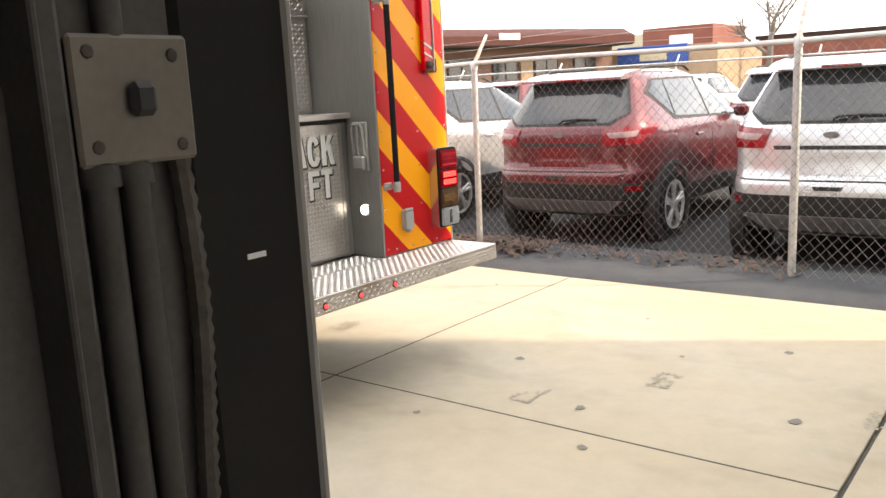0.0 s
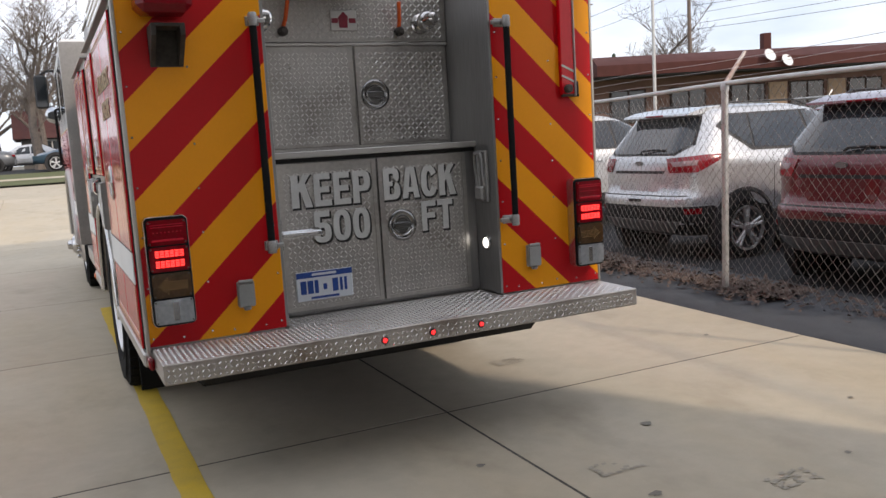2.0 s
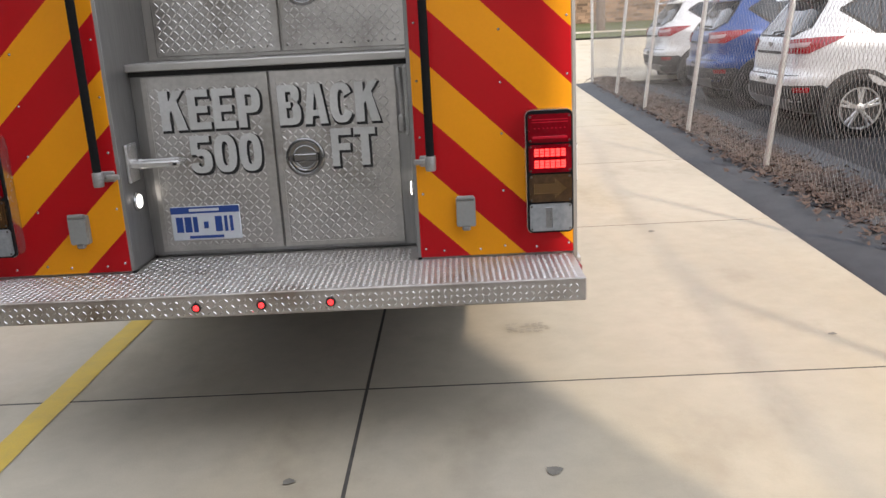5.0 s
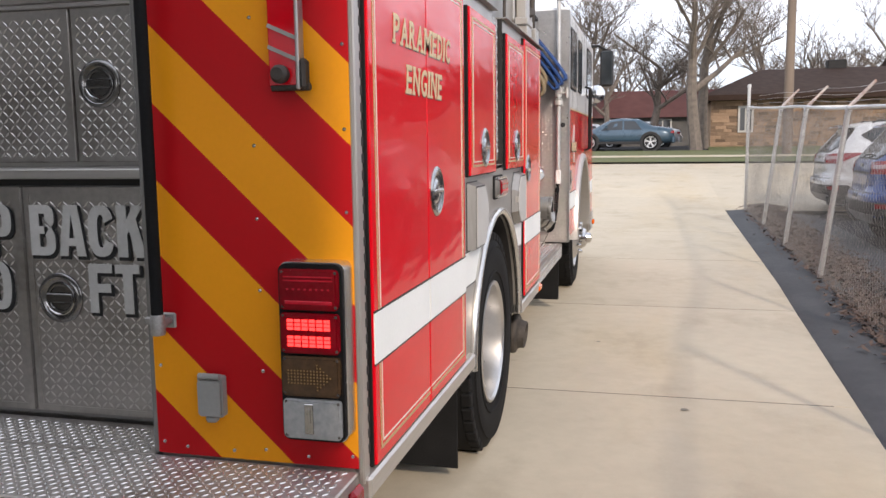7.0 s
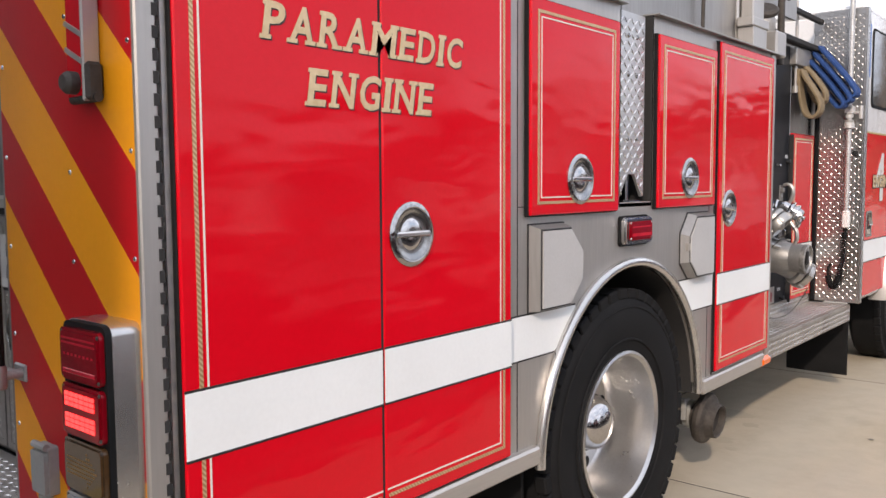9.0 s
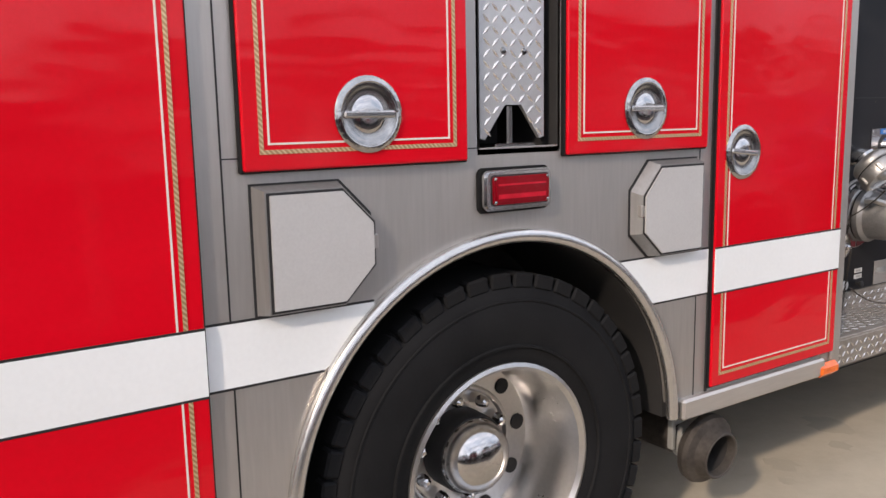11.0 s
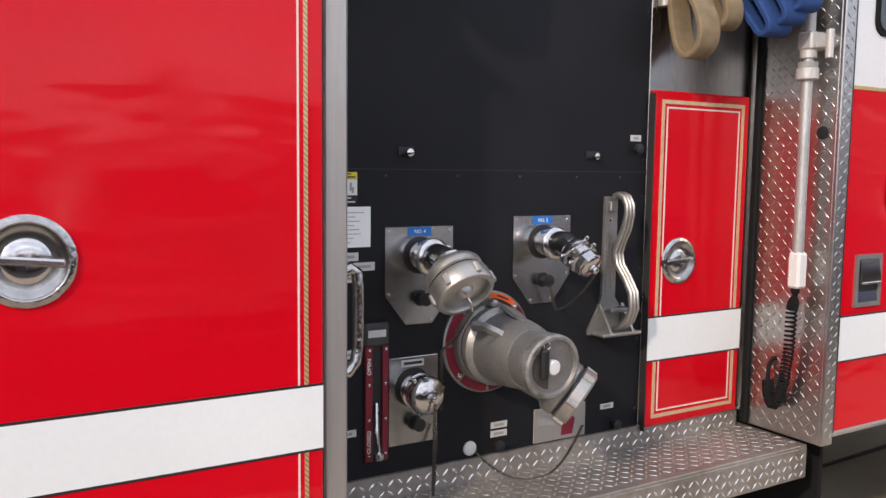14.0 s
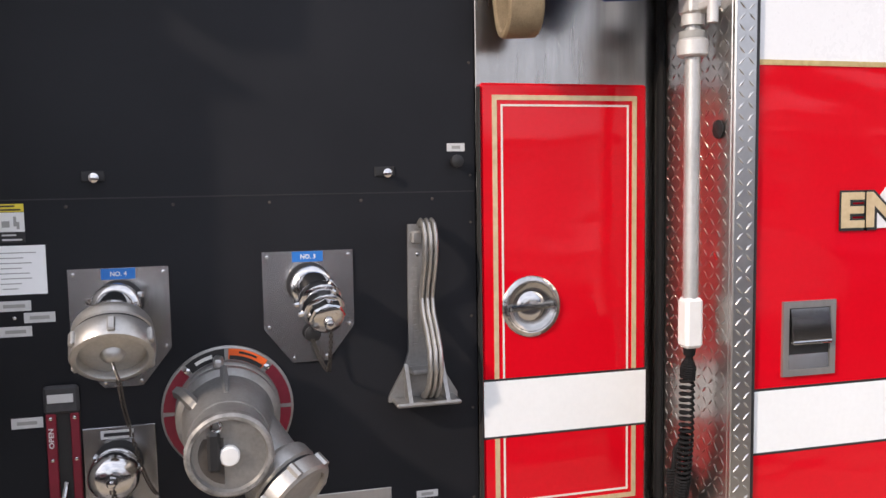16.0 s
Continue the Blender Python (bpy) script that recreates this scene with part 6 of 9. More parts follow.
# spanner wrench holder
wr = part("wrench_holder", M().prism([(4.754, 1.500), (4.806, 1.500), (4.806, 1.17), (4.842, 1.125), (4.876, 1.068), (4.876, 1.053), (4.697, 1.053), (4.697, 1.068), (4.738, 1.14), (4.750, 1.18)], "x", PX, PX + 0.010), BODYCAST, pump, "cast wrench holder")
part("holder_foot", M().box(PX + 0.008, PX + 0.075, 4.705, 4.870, 1.053, 1.064, 0.004), BODYCAST, wr)
for y in (4.742, 4.836):
    part("holder_web", M().prism([(PX + 0.008, 1.062), (PX + 0.072, 1.062), (PX + 0.050, 1.095), (PX + 0.012, 1.150)], "y", y - 0.005, y + 0.005), BODYCAST, wr)
part("holder_shelf", M().box(PX + 0.008, PX + 0.060, 4.748, 4.830, 1.128, 1.142, 0.004), BODYCAST, wr)
part("holder_block", M().box(PX + 0.008, PX + 0.030, 4.760, 4.786, 1.452, 1.484, 0.004), WORNCAST, wr)
part("screw", rivet_row(M(), [(PX + 0.010, 4.777, 1.425)], (1, 0, 0), 0.006, 0.003), CHROME, wr)
bow = [(0.958, 1.500), (0.976, 1.508), (1.000, 1.500), (1.016, 1.475), (1.018, 1.445), (1.006, 1.400), (0.982, 1.355), (0.970, 1.318), (0.980, 1.280), (1.016, 1.240), (1.046, 1.198), (1.052, 1.150), (1.034, 1.108), (1.000, 1.080), (0.965, 1.068)]
for k in range(3):
    v, f = [], []
    n_ = len(bow)
    for i, (xx, zz) in enumerate(bow):
        xa, za = bow[max(0, i - 1)]
        xb, zb = bow[min(n_ - 1, i + 1)]
        d = Vector((xb - xa, 0, zb - za)).normalized()
        nrm = Vector((d.z, 0, -d.x))
        for a in range(10):
            c_, s_ = math.cos(a * math.pi / 5), math.sin(a * math.pi / 5)
            v.append(Vector((xx, 4.781 + 0.0135 * k + 0.0062 * c_, zz)) + nrm * 0.0095 * s_)
    for i in range(n_ - 1):
        f += [(10 * i + a, 10 * i + (a + 1) % 10, 10 * i + 10 + (a + 1) % 10, 10 * i + 10 + a) for a in range(10)]
    f += [tuple(range(10)), tuple(range(10 * n_ - 10, 10 * n_))]
    part("wrench", M().add(v, f), WORNCAST, wr, "pale curved spanner handle")
tx = M()
for k, (z0, z1) in enumerate(((1.19, 1.405), (1.20, 1.36))):
    for j in range(int((z1 - z0) / 0.016)):
        tx.box(PX + 0.010, PX + 0.0125, 4.762 + k * 0.020, 4.774 + k * 0.020, z0 + j * 0.016, z0 + j * 0.016 + 0.010)
part("raised_marks", tx, BODYCAST, wr)

# door ahead of the panel, steel behind it
part("steel_surround", M().box(0.90, PX, 4.937, 5.45, 0.70, 2.45, 0.002), SURROUND, truck, "brushed steel surround")
dg = part("compartment_door", M().box(PX - 0.002, PX + 0.026, 4.941, 5.400, 0.712, 1.849, 0.006), RED, truck, "narrow red door with gold leaf border")
part("reflective_band", M().box(PX + 0.024, PX + 0.028, 4.942, 5.399, *STRIPE), TAPE, dg, "white reflective band")
part("band_edge", M().box(PX + 0.024, PX + 0.0276, 4.941, 5.40, STRIPE[0] - 0.006, STRIPE[0]).box(PX + 0.024, PX + 0.0276, 4.941, 5.40, STRIPE[1], STRIPE[1] + 0.006), INK, dg)
gx = PX + 0.026
g, w = M(), M()
for m, i, wd, px in ((g, 0.030, 0.0125, 0.0020), (w, 0.053, 0.0050, 0.0016)):
    for a, b, lo, hi in ((0.712, STRIPE[0] - 0.006, 1, 0), (STRIPE[1] + 0.006, 1.849, 0, 1)):
        za, zb = a + i * lo, b - i * hi
        m.box(gx - 0.001, gx + px, 4.941 + i, 4.941 + i + wd, za, zb).box(gx - 0.001, gx + px, 5.40 - i - wd, 5.40 - i, za, zb)
        if lo:
            m.box(gx - 0.001, gx + px, 4.941 + i + wd, 5.40 - i - wd, za, za + wd)
        if hi:
            m.box(gx - 0.001, gx + px, 4.941 + i + wd, 5.40 - i - wd, zb - wd, zb)
part("gold_border", g, PALEGOLD, dg, "gold leaf border line")
part("pinstripe", w, PIN, dg, "thin white pinstripe")
latch(dg, gx, 5.072, 1.280, "x", 1, turn=4, r=0.080)
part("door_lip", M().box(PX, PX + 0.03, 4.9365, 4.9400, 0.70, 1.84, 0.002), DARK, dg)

# ---- cab ----
CX = 1.275
cab = part("cab", M().box(-CX + 0.02, CX - 0.02, 5.47, 6.20, 0.66, 2.70, 0.02).box(-CX + 0.02, CX - 0.02, 6.20, 7.85, 1.40, 2.70, 0.02).box(-CX + 0.02, CX - 0.02, 7.85, 8.60, 0.66, 2.70, 0.04).box(-0.7, 0.7, 6.2, 7.85, 0.7, 1.40), WHITE, truck, "white upper cab")
part("cab_roof", M().box(-CX + 0.01, CX - 0.01, 5.46, 8.62, 2.69, 2.745, 0.02).box(-1.0, 1.0, 6.6, 8.3, 2.745, 2.82, 0.02), WHITE, cab)
back = M().box(0.93, CX, 5.447, 5.475, 0.66, 2.72, 0.003).treads((0.955, 5.447, 0.68), (1, 0, 0), (0, 0, 1), 0.315, 2.02, 0.026, 0.0012, 0.0130)
back.tread = False
back.box(CX - 0.002, CX + 0.012, 5.447, 5.505, 0.66, 2.72, 0.003).treads((CX + 0.012, 5.452, 0.68), (0, 1, 0), (0, 0, 1), 0.05, 2.02, 0.025, 0.002, 0.012)
part("cab_corner", back, POLISHED_PLATE, truck, "diamond plate cab corner")
part("cab_corner_far", M().box(-CX - 0.01, -0.93, 5.447, 5.505, 0.66, 2.72, 0.003), POLISHED_PLATE, truck, "steel cab corner")
part("corner_strip", M().box(0.956, 0.984, 5.430, 5.449, 0.66, 2.45, 0.006), RUBBER, truck, "black rubber strip along cab corner")
part("corner_gasket", M().box(CX + 0.0, CX + 0.010, 5.502, 5.512, 0.70, 2.70), INK, truck)
part("cable_hole", M().lathe([(0.022, 0), (0.022, 0.003), (0.018, 0.004)], (1.228, 5.445, 1.717), (0, -1, 0), 18), INK, truck)
for s in (1, -1):
    low = M()
    arched_skin(low, CX - 0.025, CX, 5.512, 8.60, 0.70, 1.865, 7.02, 0.60, 0.80)
    side = part("cab_side", low, RED, truck, "red lower cab side", s)
    part("cab_upper_side", M().box(CX - 0.025, CX, 5.512, 8.60, 1.865, 2.70, 0.004), WHITE, truck, "white upper cab side", s)
    part("gold_line", M().box(CX - 0.001, CX + 0.0025, 5.515, 8.58, 1.862, 1.874), GOLD, side, mirror=s)
    part("reflective_band", M().box(CX - 0.001, CX + 0.0025, 5.515, 6.26, 0.945, 1.095).box(CX - 0.001, CX + 0.0025, 7.78, 8.58, 0.945, 1.095), TAPE, side, "white reflective band", s)
    part("band_edge", M().box(CX - 0.001, CX + 0.002, 5.515, 6.26, 0.939, 0.945).box(CX - 0.001, CX + 0.002, 5.515, 6.26, 1.095, 1.101), INK, side, mirror=s)
    for a, b, z0, z1 in ((5.62, 6.22, 2.045, 2.60), (6.42, 6.86, 2.06, 2.58), (7.55, 8.28, 2.06, 2.62)):
        def rounded(y0, y1, za, zb, r, n=6):
            q = []
            for cy, cz, st in ((y1 - r, zb - r, 0), (y0 + r, zb - r, 1), (y0 + r, za + r, 2), (y1 - r, za + r, 3)):
                q += [(cy + r * math.cos((st + i / n) * math.pi / 2), cz + r * math.sin((st + i / n) * math.pi / 2)) for i in range(n + 1)]
            return q
        win = part("cab_window", M().prism(rounded(a, b, z0, z1, 0.05), "x", CX - 0.002, CX + 0.006), RUBBER, truck, "dark cab window in rubber seal", s)
        part("window_glass", M().prism(rounded(a + 0.018, b - 0.018, z0 + 0.018, z1 - 0.018, 0.04), "x", CX + 0.004, CX + 0.009), GLASS, win, mirror=s)
    part("door_gap", M().box(CX - 0.001, CX + 0.0015, 6.34, 6.35, 1.40, 2.68).box(CX - 0.001, CX + 0.0015, 7.46, 7.47, 1.40, 2.68), INK, side, mirror=s)
    hd = part("cab_handle", M().frame_x(5.590, 5.737, 1.126, 1.307, 0.016, CX, CX + 0.008).box(CX, CX + 0.0015, 5.604, 5.723, 1.140, 1.293), DIMSTEEL, side, "recessed cab door handle in grey frame", s)
    part("handle_cup", M().box(CX + 0.0016, CX + 0.003, 5.606, 5.721, 1.142, 1.291), INK, hd, mirror=s)
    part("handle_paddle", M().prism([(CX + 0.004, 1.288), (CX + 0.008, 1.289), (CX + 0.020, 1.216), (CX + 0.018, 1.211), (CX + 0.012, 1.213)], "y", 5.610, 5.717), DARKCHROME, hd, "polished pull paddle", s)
    part("paddle_edge", M().box(CX + 0.010, CX + 0.022, 5.609, 5.718, 1.205, 1.213, 0.002), CHROME, hd, mirror=s)
    part("cup_floor", M().prism([(CX + 0.003, 1.142), (CX + 0.007, 1.142), (CX + 0.0045, 1.178), (CX + 0.003, 1.178)], "y", 5.608, 5.719), CHROME, hd, mirror=s)
    part("cab_grab_bar", M().tube([(CX + 0.01, 7.22, 2.16), (CX + 0.06, 7.22, 2.15), (CX + 0.06, 7.22, 1.50), (CX + 0.01, 7.22, 1.48)], 0.014, 8).tube([(CX + 0.01, 7.40, 2.16), (CX + 0.06, 7.40, 2.15), (CX + 0.06, 7.40, 1.50), (CX + 0.01, 7.40, 1.48)], 0.014, 8), RUBBER, side, "black cab grab bars", s)
    v, f = [], []
    for c, n_ in arc:
        for rr, xx in ((0.785, 1.18), (0.785, 1.30), (0.80, 1.315), (0.835, 1.305), (0.85, 1.27), (0.85, 1.18)):
            v.append((xx, 7.02 + rr * c, 0.60 + rr * n_))
    for i in range(40):
        f += [(6 * i + k, 6 * i + (k + 1) % 6, 6 * i + 6 + (k + 1) % 6, 6 * i + 6 + k) for k in range(6)]
    f += [tuple(range(6)), tuple(range(240, 246))]
    part("fender", M().add(v, f), STEEL_H, truck, "polished front fender lip", s)
    part("wheel_well", M().box(0.70, 0.74, 6.2, 7.85, 0.5, 1.42).box(0.70, 1.24, 6.2, 7.85, 1.36, 1.41), DARK, truck, mirror=s)
    mirror = part("side_mirror", M().box(1.37, 1.53, 8.44, 8.58, 2.24, 2.68, 0.03).tube([(1.27, 8.40, 2.72), (1.35, 8.46, 2.73), (1.47, 8.50, 2.67)], 0.018, 8).tube([(1.27, 8.40, 2.02), (1.32, 8.46, 2.02), (1.36, 8.50, 2.27)], 0.016, 8), INK, truck, "black side mirror on arms", s)
    part("round_mirror", M().lathe([(0.11, 0), (0.11, 0.02), (0.10, 0.025), (0.05, 0.032), (0.004, 0.034)], (1.325, 8.46, 2.15), (0.1, -1, 0), 24), MIRROR, mirror, mirror=s)
    part("mirror_glass", M().box(1.385, 1.515, 8.432, 8.441, 2.26, 2.66, 0.01), GLASS, mirror, mirror=s)
lettering("cab_number", "4", WHITE, truck, (CX + 0.002, 5.835, 1.375), (0, 1, 0), (0, 0, 1), 0.255, 0.355, 0.0025, 0.05)["label"] = "large white figure four"
lettering("letter_shadow", "ENGINE", INK, truck, (CX + 0.0045, 5.741, 1.470), (0, 1, 0), (0, 0, 1), 0.516, 0.100, 0.001, 0.085)
lettering("letters", "ENGINE", PALEGOLD, truck, (CX + 0.0056, 5.746, 1.477), (0, 1, 0), (0, 0, 1), 0.505, 0.088, 0.0012, 0.035)["label"] = "gold lettering with black edge"
part("front_bumper", M().box(-1.26, 1.26, 8.62, 9.05, 0.42, 0.72, 0.03).treads((1.262, 8.64, 0.44), (0, 1, 0), (0, 0, 1), 0.38, 0.26, 0.034, 0.002, 0.016), DIAMOND, truck, "diamond plate front bumper")
part("amber_marker", M().box(1.26, 1.29, 8.9, 8.98, 0.50, 0.56, 0.01), AMBER, truck, "lit amber marker lens")
part("cab_stripe_lamp", M().box(1.245, 1.282, 5.52, 5.56, 2.25, 2.62, 0.005), BLUE, truck, "tall slim blue and red lamp")

# grab pole on the corner, with a coiled cord
pole = part("lift_pole", M().cyl((1.194, 5.395, 1.22), (1.194, 5.395, 2.80), 0.0185, n=20), GALV, truck, "satin metal telescoping lamp pole")
part("pole_collar", M().lathe([(0.030, 0), (0.036, 0.004), (0.036, 0.036), (0.031, 0.042)], (1.194, 5.395, 1.888), (0, 0, 1), 24).cyl((1.194, 5.395, 1.96), (1.194, 5.395, 1.985), 0.027, n=18).box(1.166, 1.222, 5.37, 5.448, 1.985, 2.045, 0.006).box(1.222, 1.272, 5.39, 5.42, 1.990, 2.008, 0.003).cyl((1.267, 5.40, 1.955), (1.267, 5.40, 2.045), 0.013, n=12), SATIN, pole)
part("collar_ring", M().lathe([(0.0325, 0), (0.0325, 0.016), (0.024, 0.018)], (1.194, 5.395, 1.930), (0, 0, 1), 22), GREYBOX, pole)
part("pole_foot", M().box(1.172, 1.218, 5.371, 5.419, 1.195, 1.318, 0.008), PAPER, pole, "white plastic pole end")
part("cord_plug", M().lathe([(0.016, 0), (0.014, -0.018), (0.008, -0.026)], (1.192, 5.395, 1.196), (0, 0, 1), 14), RUBBER, pole)
part("pole_head", M().box(1.10, 1.26, 5.34, 5.50, 2.85, 2.955, 0.012), WHITE, pole, "white lamp head")
part("lamp_glass", M().box(1.258, 1.266, 5.355, 5.485, 2.862, 2.942, 0.004), GLASS, pole)
part("lamp_knuckle", M().cyl((1.20, 5.395, 2.79), (1.20, 5.395, 2.852), 0.028).tube([(1.15, 5.42, 2.95), (1.16, 5.42, 2.985), (1.20, 5.42, 2.995), (1.22, 5.42, 2.95)], 0.014, 8), INK, pole, "black lamp knuckle and handle")
hang = [(1.192, 5.395, 1.170), (1.183, 5.395, 1.12), (1.178, 5.397, 0.98), (1.160, 5.400, 0.86), (1.140, 5.404, 0.790), (1.115, 5.408, 0.768), (1.092, 5.414, 0.790), (1.080, 5.420, 0.850)]
coil, turns = [], 62
for k in range(turns * 8):
    tt = k / (turns * 8 - 1) * (len(hang) - 1)
    i = min(int(tt), len(hang) - 2)
    q, ax = Vector(hang[i]).lerp(Vector(hang[i + 1]), tt - i), (Vector(hang[i + 1]) - Vector(hang[i])).normalized()
    side = Vector((0, 1, 0))
    wide = min(1.0, 0.3 + k / 50)
    coil.append(q + (side * math.cos(k * math.pi / 4) + ax.cross(side) * math.sin(k * math.pi / 4)) * 0.0165 * wide)
part("coiled_cord", M().tube(coil, 0.0042, 5), RUBBER, pole, "black coiled cord")
part("cord_tail", M().tube([(1.080, 5.420, 0.850), (1.076, 5.428, 0.90), (1.085, 5.440, 0.925), (1.095, 5.447, 0.93)], 0.0075, 8), RUBBER, pole)


def hose_loop(name, mt, pts, width, label):
    """A flat hose folded over in a hanging loop."""
    m = M()
    raw = [Vector(q) for q in pts]
    pts = []
    for i in range(len(raw) - 1):
        a, b, c, d = raw[max(0, i - 1)], raw[i], raw[i + 1], raw[min(len(raw) - 1, i + 2)]
        for k in range(5):
            h = k / 5
            pts.append(b + (c - a) * 0.5 * h + (a * 2 - b * 5 + c * 4 - d) * 0.5 * h * h + (b * 3 - a - c * 3 + d) * 0.5 * h ** 3)
    pts.append(raw[-1])
    v, f = [], []
    t = 0.010
    for i, q in enumerate(pts):
        d = (pts[min(i + 1, len(pts) - 1)] - pts[max(i - 1, 0)]).normalized()
        side = Vector((0.08, 1, 0.05)).normalized()
        nrm = d.cross(side).normalized()
        for a, b in ((-0.5, -0.6), (-0.44, -1), (0.44, -1), (0.5, -0.6), (0.5, 0.6), (0.44, 1), (-0.44, 1), (-0.5, 0.6)):
            v.append(q + side * width * a + nrm * t * b)
    for i in range(len(pts) - 1):
        f += [(8 * i + k, 8 * i + (k + 1) % 8, 8 * i + 8 + (k + 1) % 8, 8 * i + 8 + k) for k in range(8)]
    f += [tuple(range(8)), tuple(range(8 * len(pts) - 8, 8 * len(pts)))]
    return part(name, m.add(v, f), mt, truck, label)


def drop(y, q):
    """A line across the truck at y, through points (x, z)."""
    return [(x, y, z) for x, z in q]


hose_loop("hose", TAN_HOSE, drop(5.01, [(0.975, 2.28), (0.978, 2.20), (0.985, 2.12), (1.000, 2.04), (1.022, 1.98), (1.050, 1.955), (1.082, 1.958), (1.108, 1.985), (1.115, 2.03), (1.100, 2.08), (1.06, 2.15), (1.02, 2.21), (0.99, 2.27)]), 0.085, "tan canvas hose hanging in loop")
hose_loop("hose", TAN_HOSE, drop(5.12, [(0.97, 2.31), (1.03, 2.245), (1.08, 2.175), (1.11, 2.12), (1.112, 2.075), (1.09, 2.05), (1.06, 2.06), (1.02, 2.13), (0.98, 2.24)]), 0.075, "tan canvas hose hanging in loop")
for dx, dy, dz, w in ((0.0, -0.01, 0.0, 0.105), (0.032, 0.02, 0.035, 0.10), (0.060, 0.055, 0.075, 0.10)):
    hose_loop("hose", BLUE_HOSE, drop(5.235 + dy, [(0.93 + dx, 2.33 + dz), (1.02 + dx, 2.22 + dz), (1.11 + dx, 2.10 + dz), (1.155 + dx, 2.045 + dz), (1.175 + dx, 2.025 + dz), (1.20 + dx, 2.03 + dz), (1.205 + dx, 2.055 + dz), (1.18 + dx, 2.10 + dz), (1.10 + dx, 2.21 + dz), (0.96 + dx, 2.38 + dz)]), w, "blue hose folded in hanging loop")
part("hose_rail", M().box(0.935, 0.985, 4.90, 5.42, 2.30, 2.42, 0.006).cyl((0.957, 4.975, 2.14), (0.957, 4.975, 2.73), 0.011).cyl((0.957, 4.975, 2.12), (0.957, 4.975, 2.165), 0.022), STEEL, truck, "steel hose rail")
part("panel_edge_bar", M().box(PX, PX + 0.06, 3.735, 3.757, 1.72, 2.42, 0.005), STEEL, truck, "steel edge bar beside panel")
# ---- ground and setting ----
def gz(y):
    """Height of the paving: level round the truck, then rising towards the road."""
    return 0.0 if y < 6 else 0.020 * (y - 6) if y < 15 else 0.18 + 0.045 * (y - 15) if y < 28.5 else 0.7875 + 0.040 * min(y - 28.5, 11.5)


def sheet(name, xs, ys, dz, material, label, category, thick=0.0):
    m = M()
    v, f = [], []
    for y in ys:
        for x in xs:
            v.append((x, y, gz(y) + dz))
    n = len(xs)
    for j in range(len(ys) - 1):
        for i in range(n - 1):
            f.append((j * n + i, j * n + i + 1, (j + 1) * n + i + 1, (j + 1) * n + i))
    m.rv, m.rf = v, f
    m.v, m.f = [], []
    me = bpy.data.meshes.new(name)
    me.from_pydata(v, [], f)
    return tagged(part(name, me, material), label, category, kind="structure")


FAR_Y = [-700, -60, -20, -8, -3.5, 0, 3, 6, 10, 15, 20, 25, 30, 35, 40, 60, 120, 300, 800]
sheet("ground", [-800, -200, -60, -20, -8, 0, 8, 20, 60, 200, 800], FAR_Y, -0.16, EARTH, "dull open ground reaching to the horizon", "ground")


def edge_x(y):
    return 3.09 + (0.0 if y < 0 else 0.037 * y if y < 7 else 0.259 + 0.012 * (y - 7))


# parking lot
sheet("lot", [2.6, 4.2, 5, 8, 14, 30, 60], [-30, -10, -3, 0, 3, 6, 9, 12, 15.4], -0.09, ASPHALT, "dark asphalt car lot behind the fence", "parking lot")
# low asphalt berm between concrete and fence
bm_ = M()
v, f = [], []
ys = [-9 + 0.35 * i for i in range(70)]
for y in ys:
    e = edge_x(y)
    h = 0.02 * math.sin(y * 3.1) + 0.015 * math.sin(y * 7.7)
    for a, z in ((0.0, -0.02), (0.03 + h, 0.004), (0.30, 0.030 + h * 0.4), (0.62, 0.055 + h), (0.82, 0.05), (1.3, -0.05), (1.9, -0.10)):
        v.append((e + a, y, gz(y) + z))
for i in range(len(ys) - 1):
    f += [(7 * i + k, 7 * i + k + 1, 7 * i + 8 + k, 7 * i + 7 + k) for k in range(6)]
me = bpy.data.meshes.new("asphalt_kerb")
me.from_pydata(v, [], f)
me.polygons.foreach_set("use_smooth", [True] * len(f))
tagged(part("asphalt_kerb", me, KERBASPHALT), "low patched asphalt kerb along the fence", "kerb", kind="structure")

# concrete slabs
paving = tagged(part("pavement", M().box(-9, 3.07, -2.515, 5.9, -0.13, -0.0015), JOINT), "pale concrete apron in jointed slabs", "pavement", kind="structure")
XJ = [-8.4, -5.5, -2.6, 0.31, None]
YJ = [-2.523, 0.19, 3.05, 5.95, 8.85, 11.75, 14.65, 17.55, 20.45, 23.35]
G = 0.005
for j in range(len(YJ) - 1):
    for i in range(len(XJ) - 1):
        y0, y1 = YJ[j] + G, YJ[j + 1] - G
        xa, xb = XJ[i] + G, XJ[i + 1]
        m = M()
        if xb is None:
            q = [(xa, y0), (edge_x(y0), y0), (edge_x((y0 + y1) / 2), (y0 + y1) / 2), (edge_x(y1), y1), (xa, y1)]
        else:
            q = [(xa, y0), (xb - G, y0), (xb - G, y1), (xa, y1)]
        k = len(q)
        m.add([(x, y, gz(y) - 0.12) for x, y in q] + [(x, y, gz(y) - 0.004) for x, y in q]
              + [(x + (0.004 if x < q[1][0] - 1 else -0.004), y + (0.004 if y < y0 + 1 else -0.004), gz(y)) for x, y in q],
              [tuple(range(k)), tuple(range(2 * k, 3 * k))] + [(a, (a + 1) % k, k + (a + 1) % k, k + a) for a in range(k)]
              + [(k + a, k + (a + 1) % k, 2 * k + (a + 1) % k, 2 * k + a) for a in range(k)])
        part("slab", m, CONCRETE, paving)
for y in YJ[3:-1]:
    part("joint", M().box(-9, edge_x(y) - 0.01, y - 0.009, y + 0.009, gz(y) - 0.03, gz(y) - 0.001), JOINT, paving)
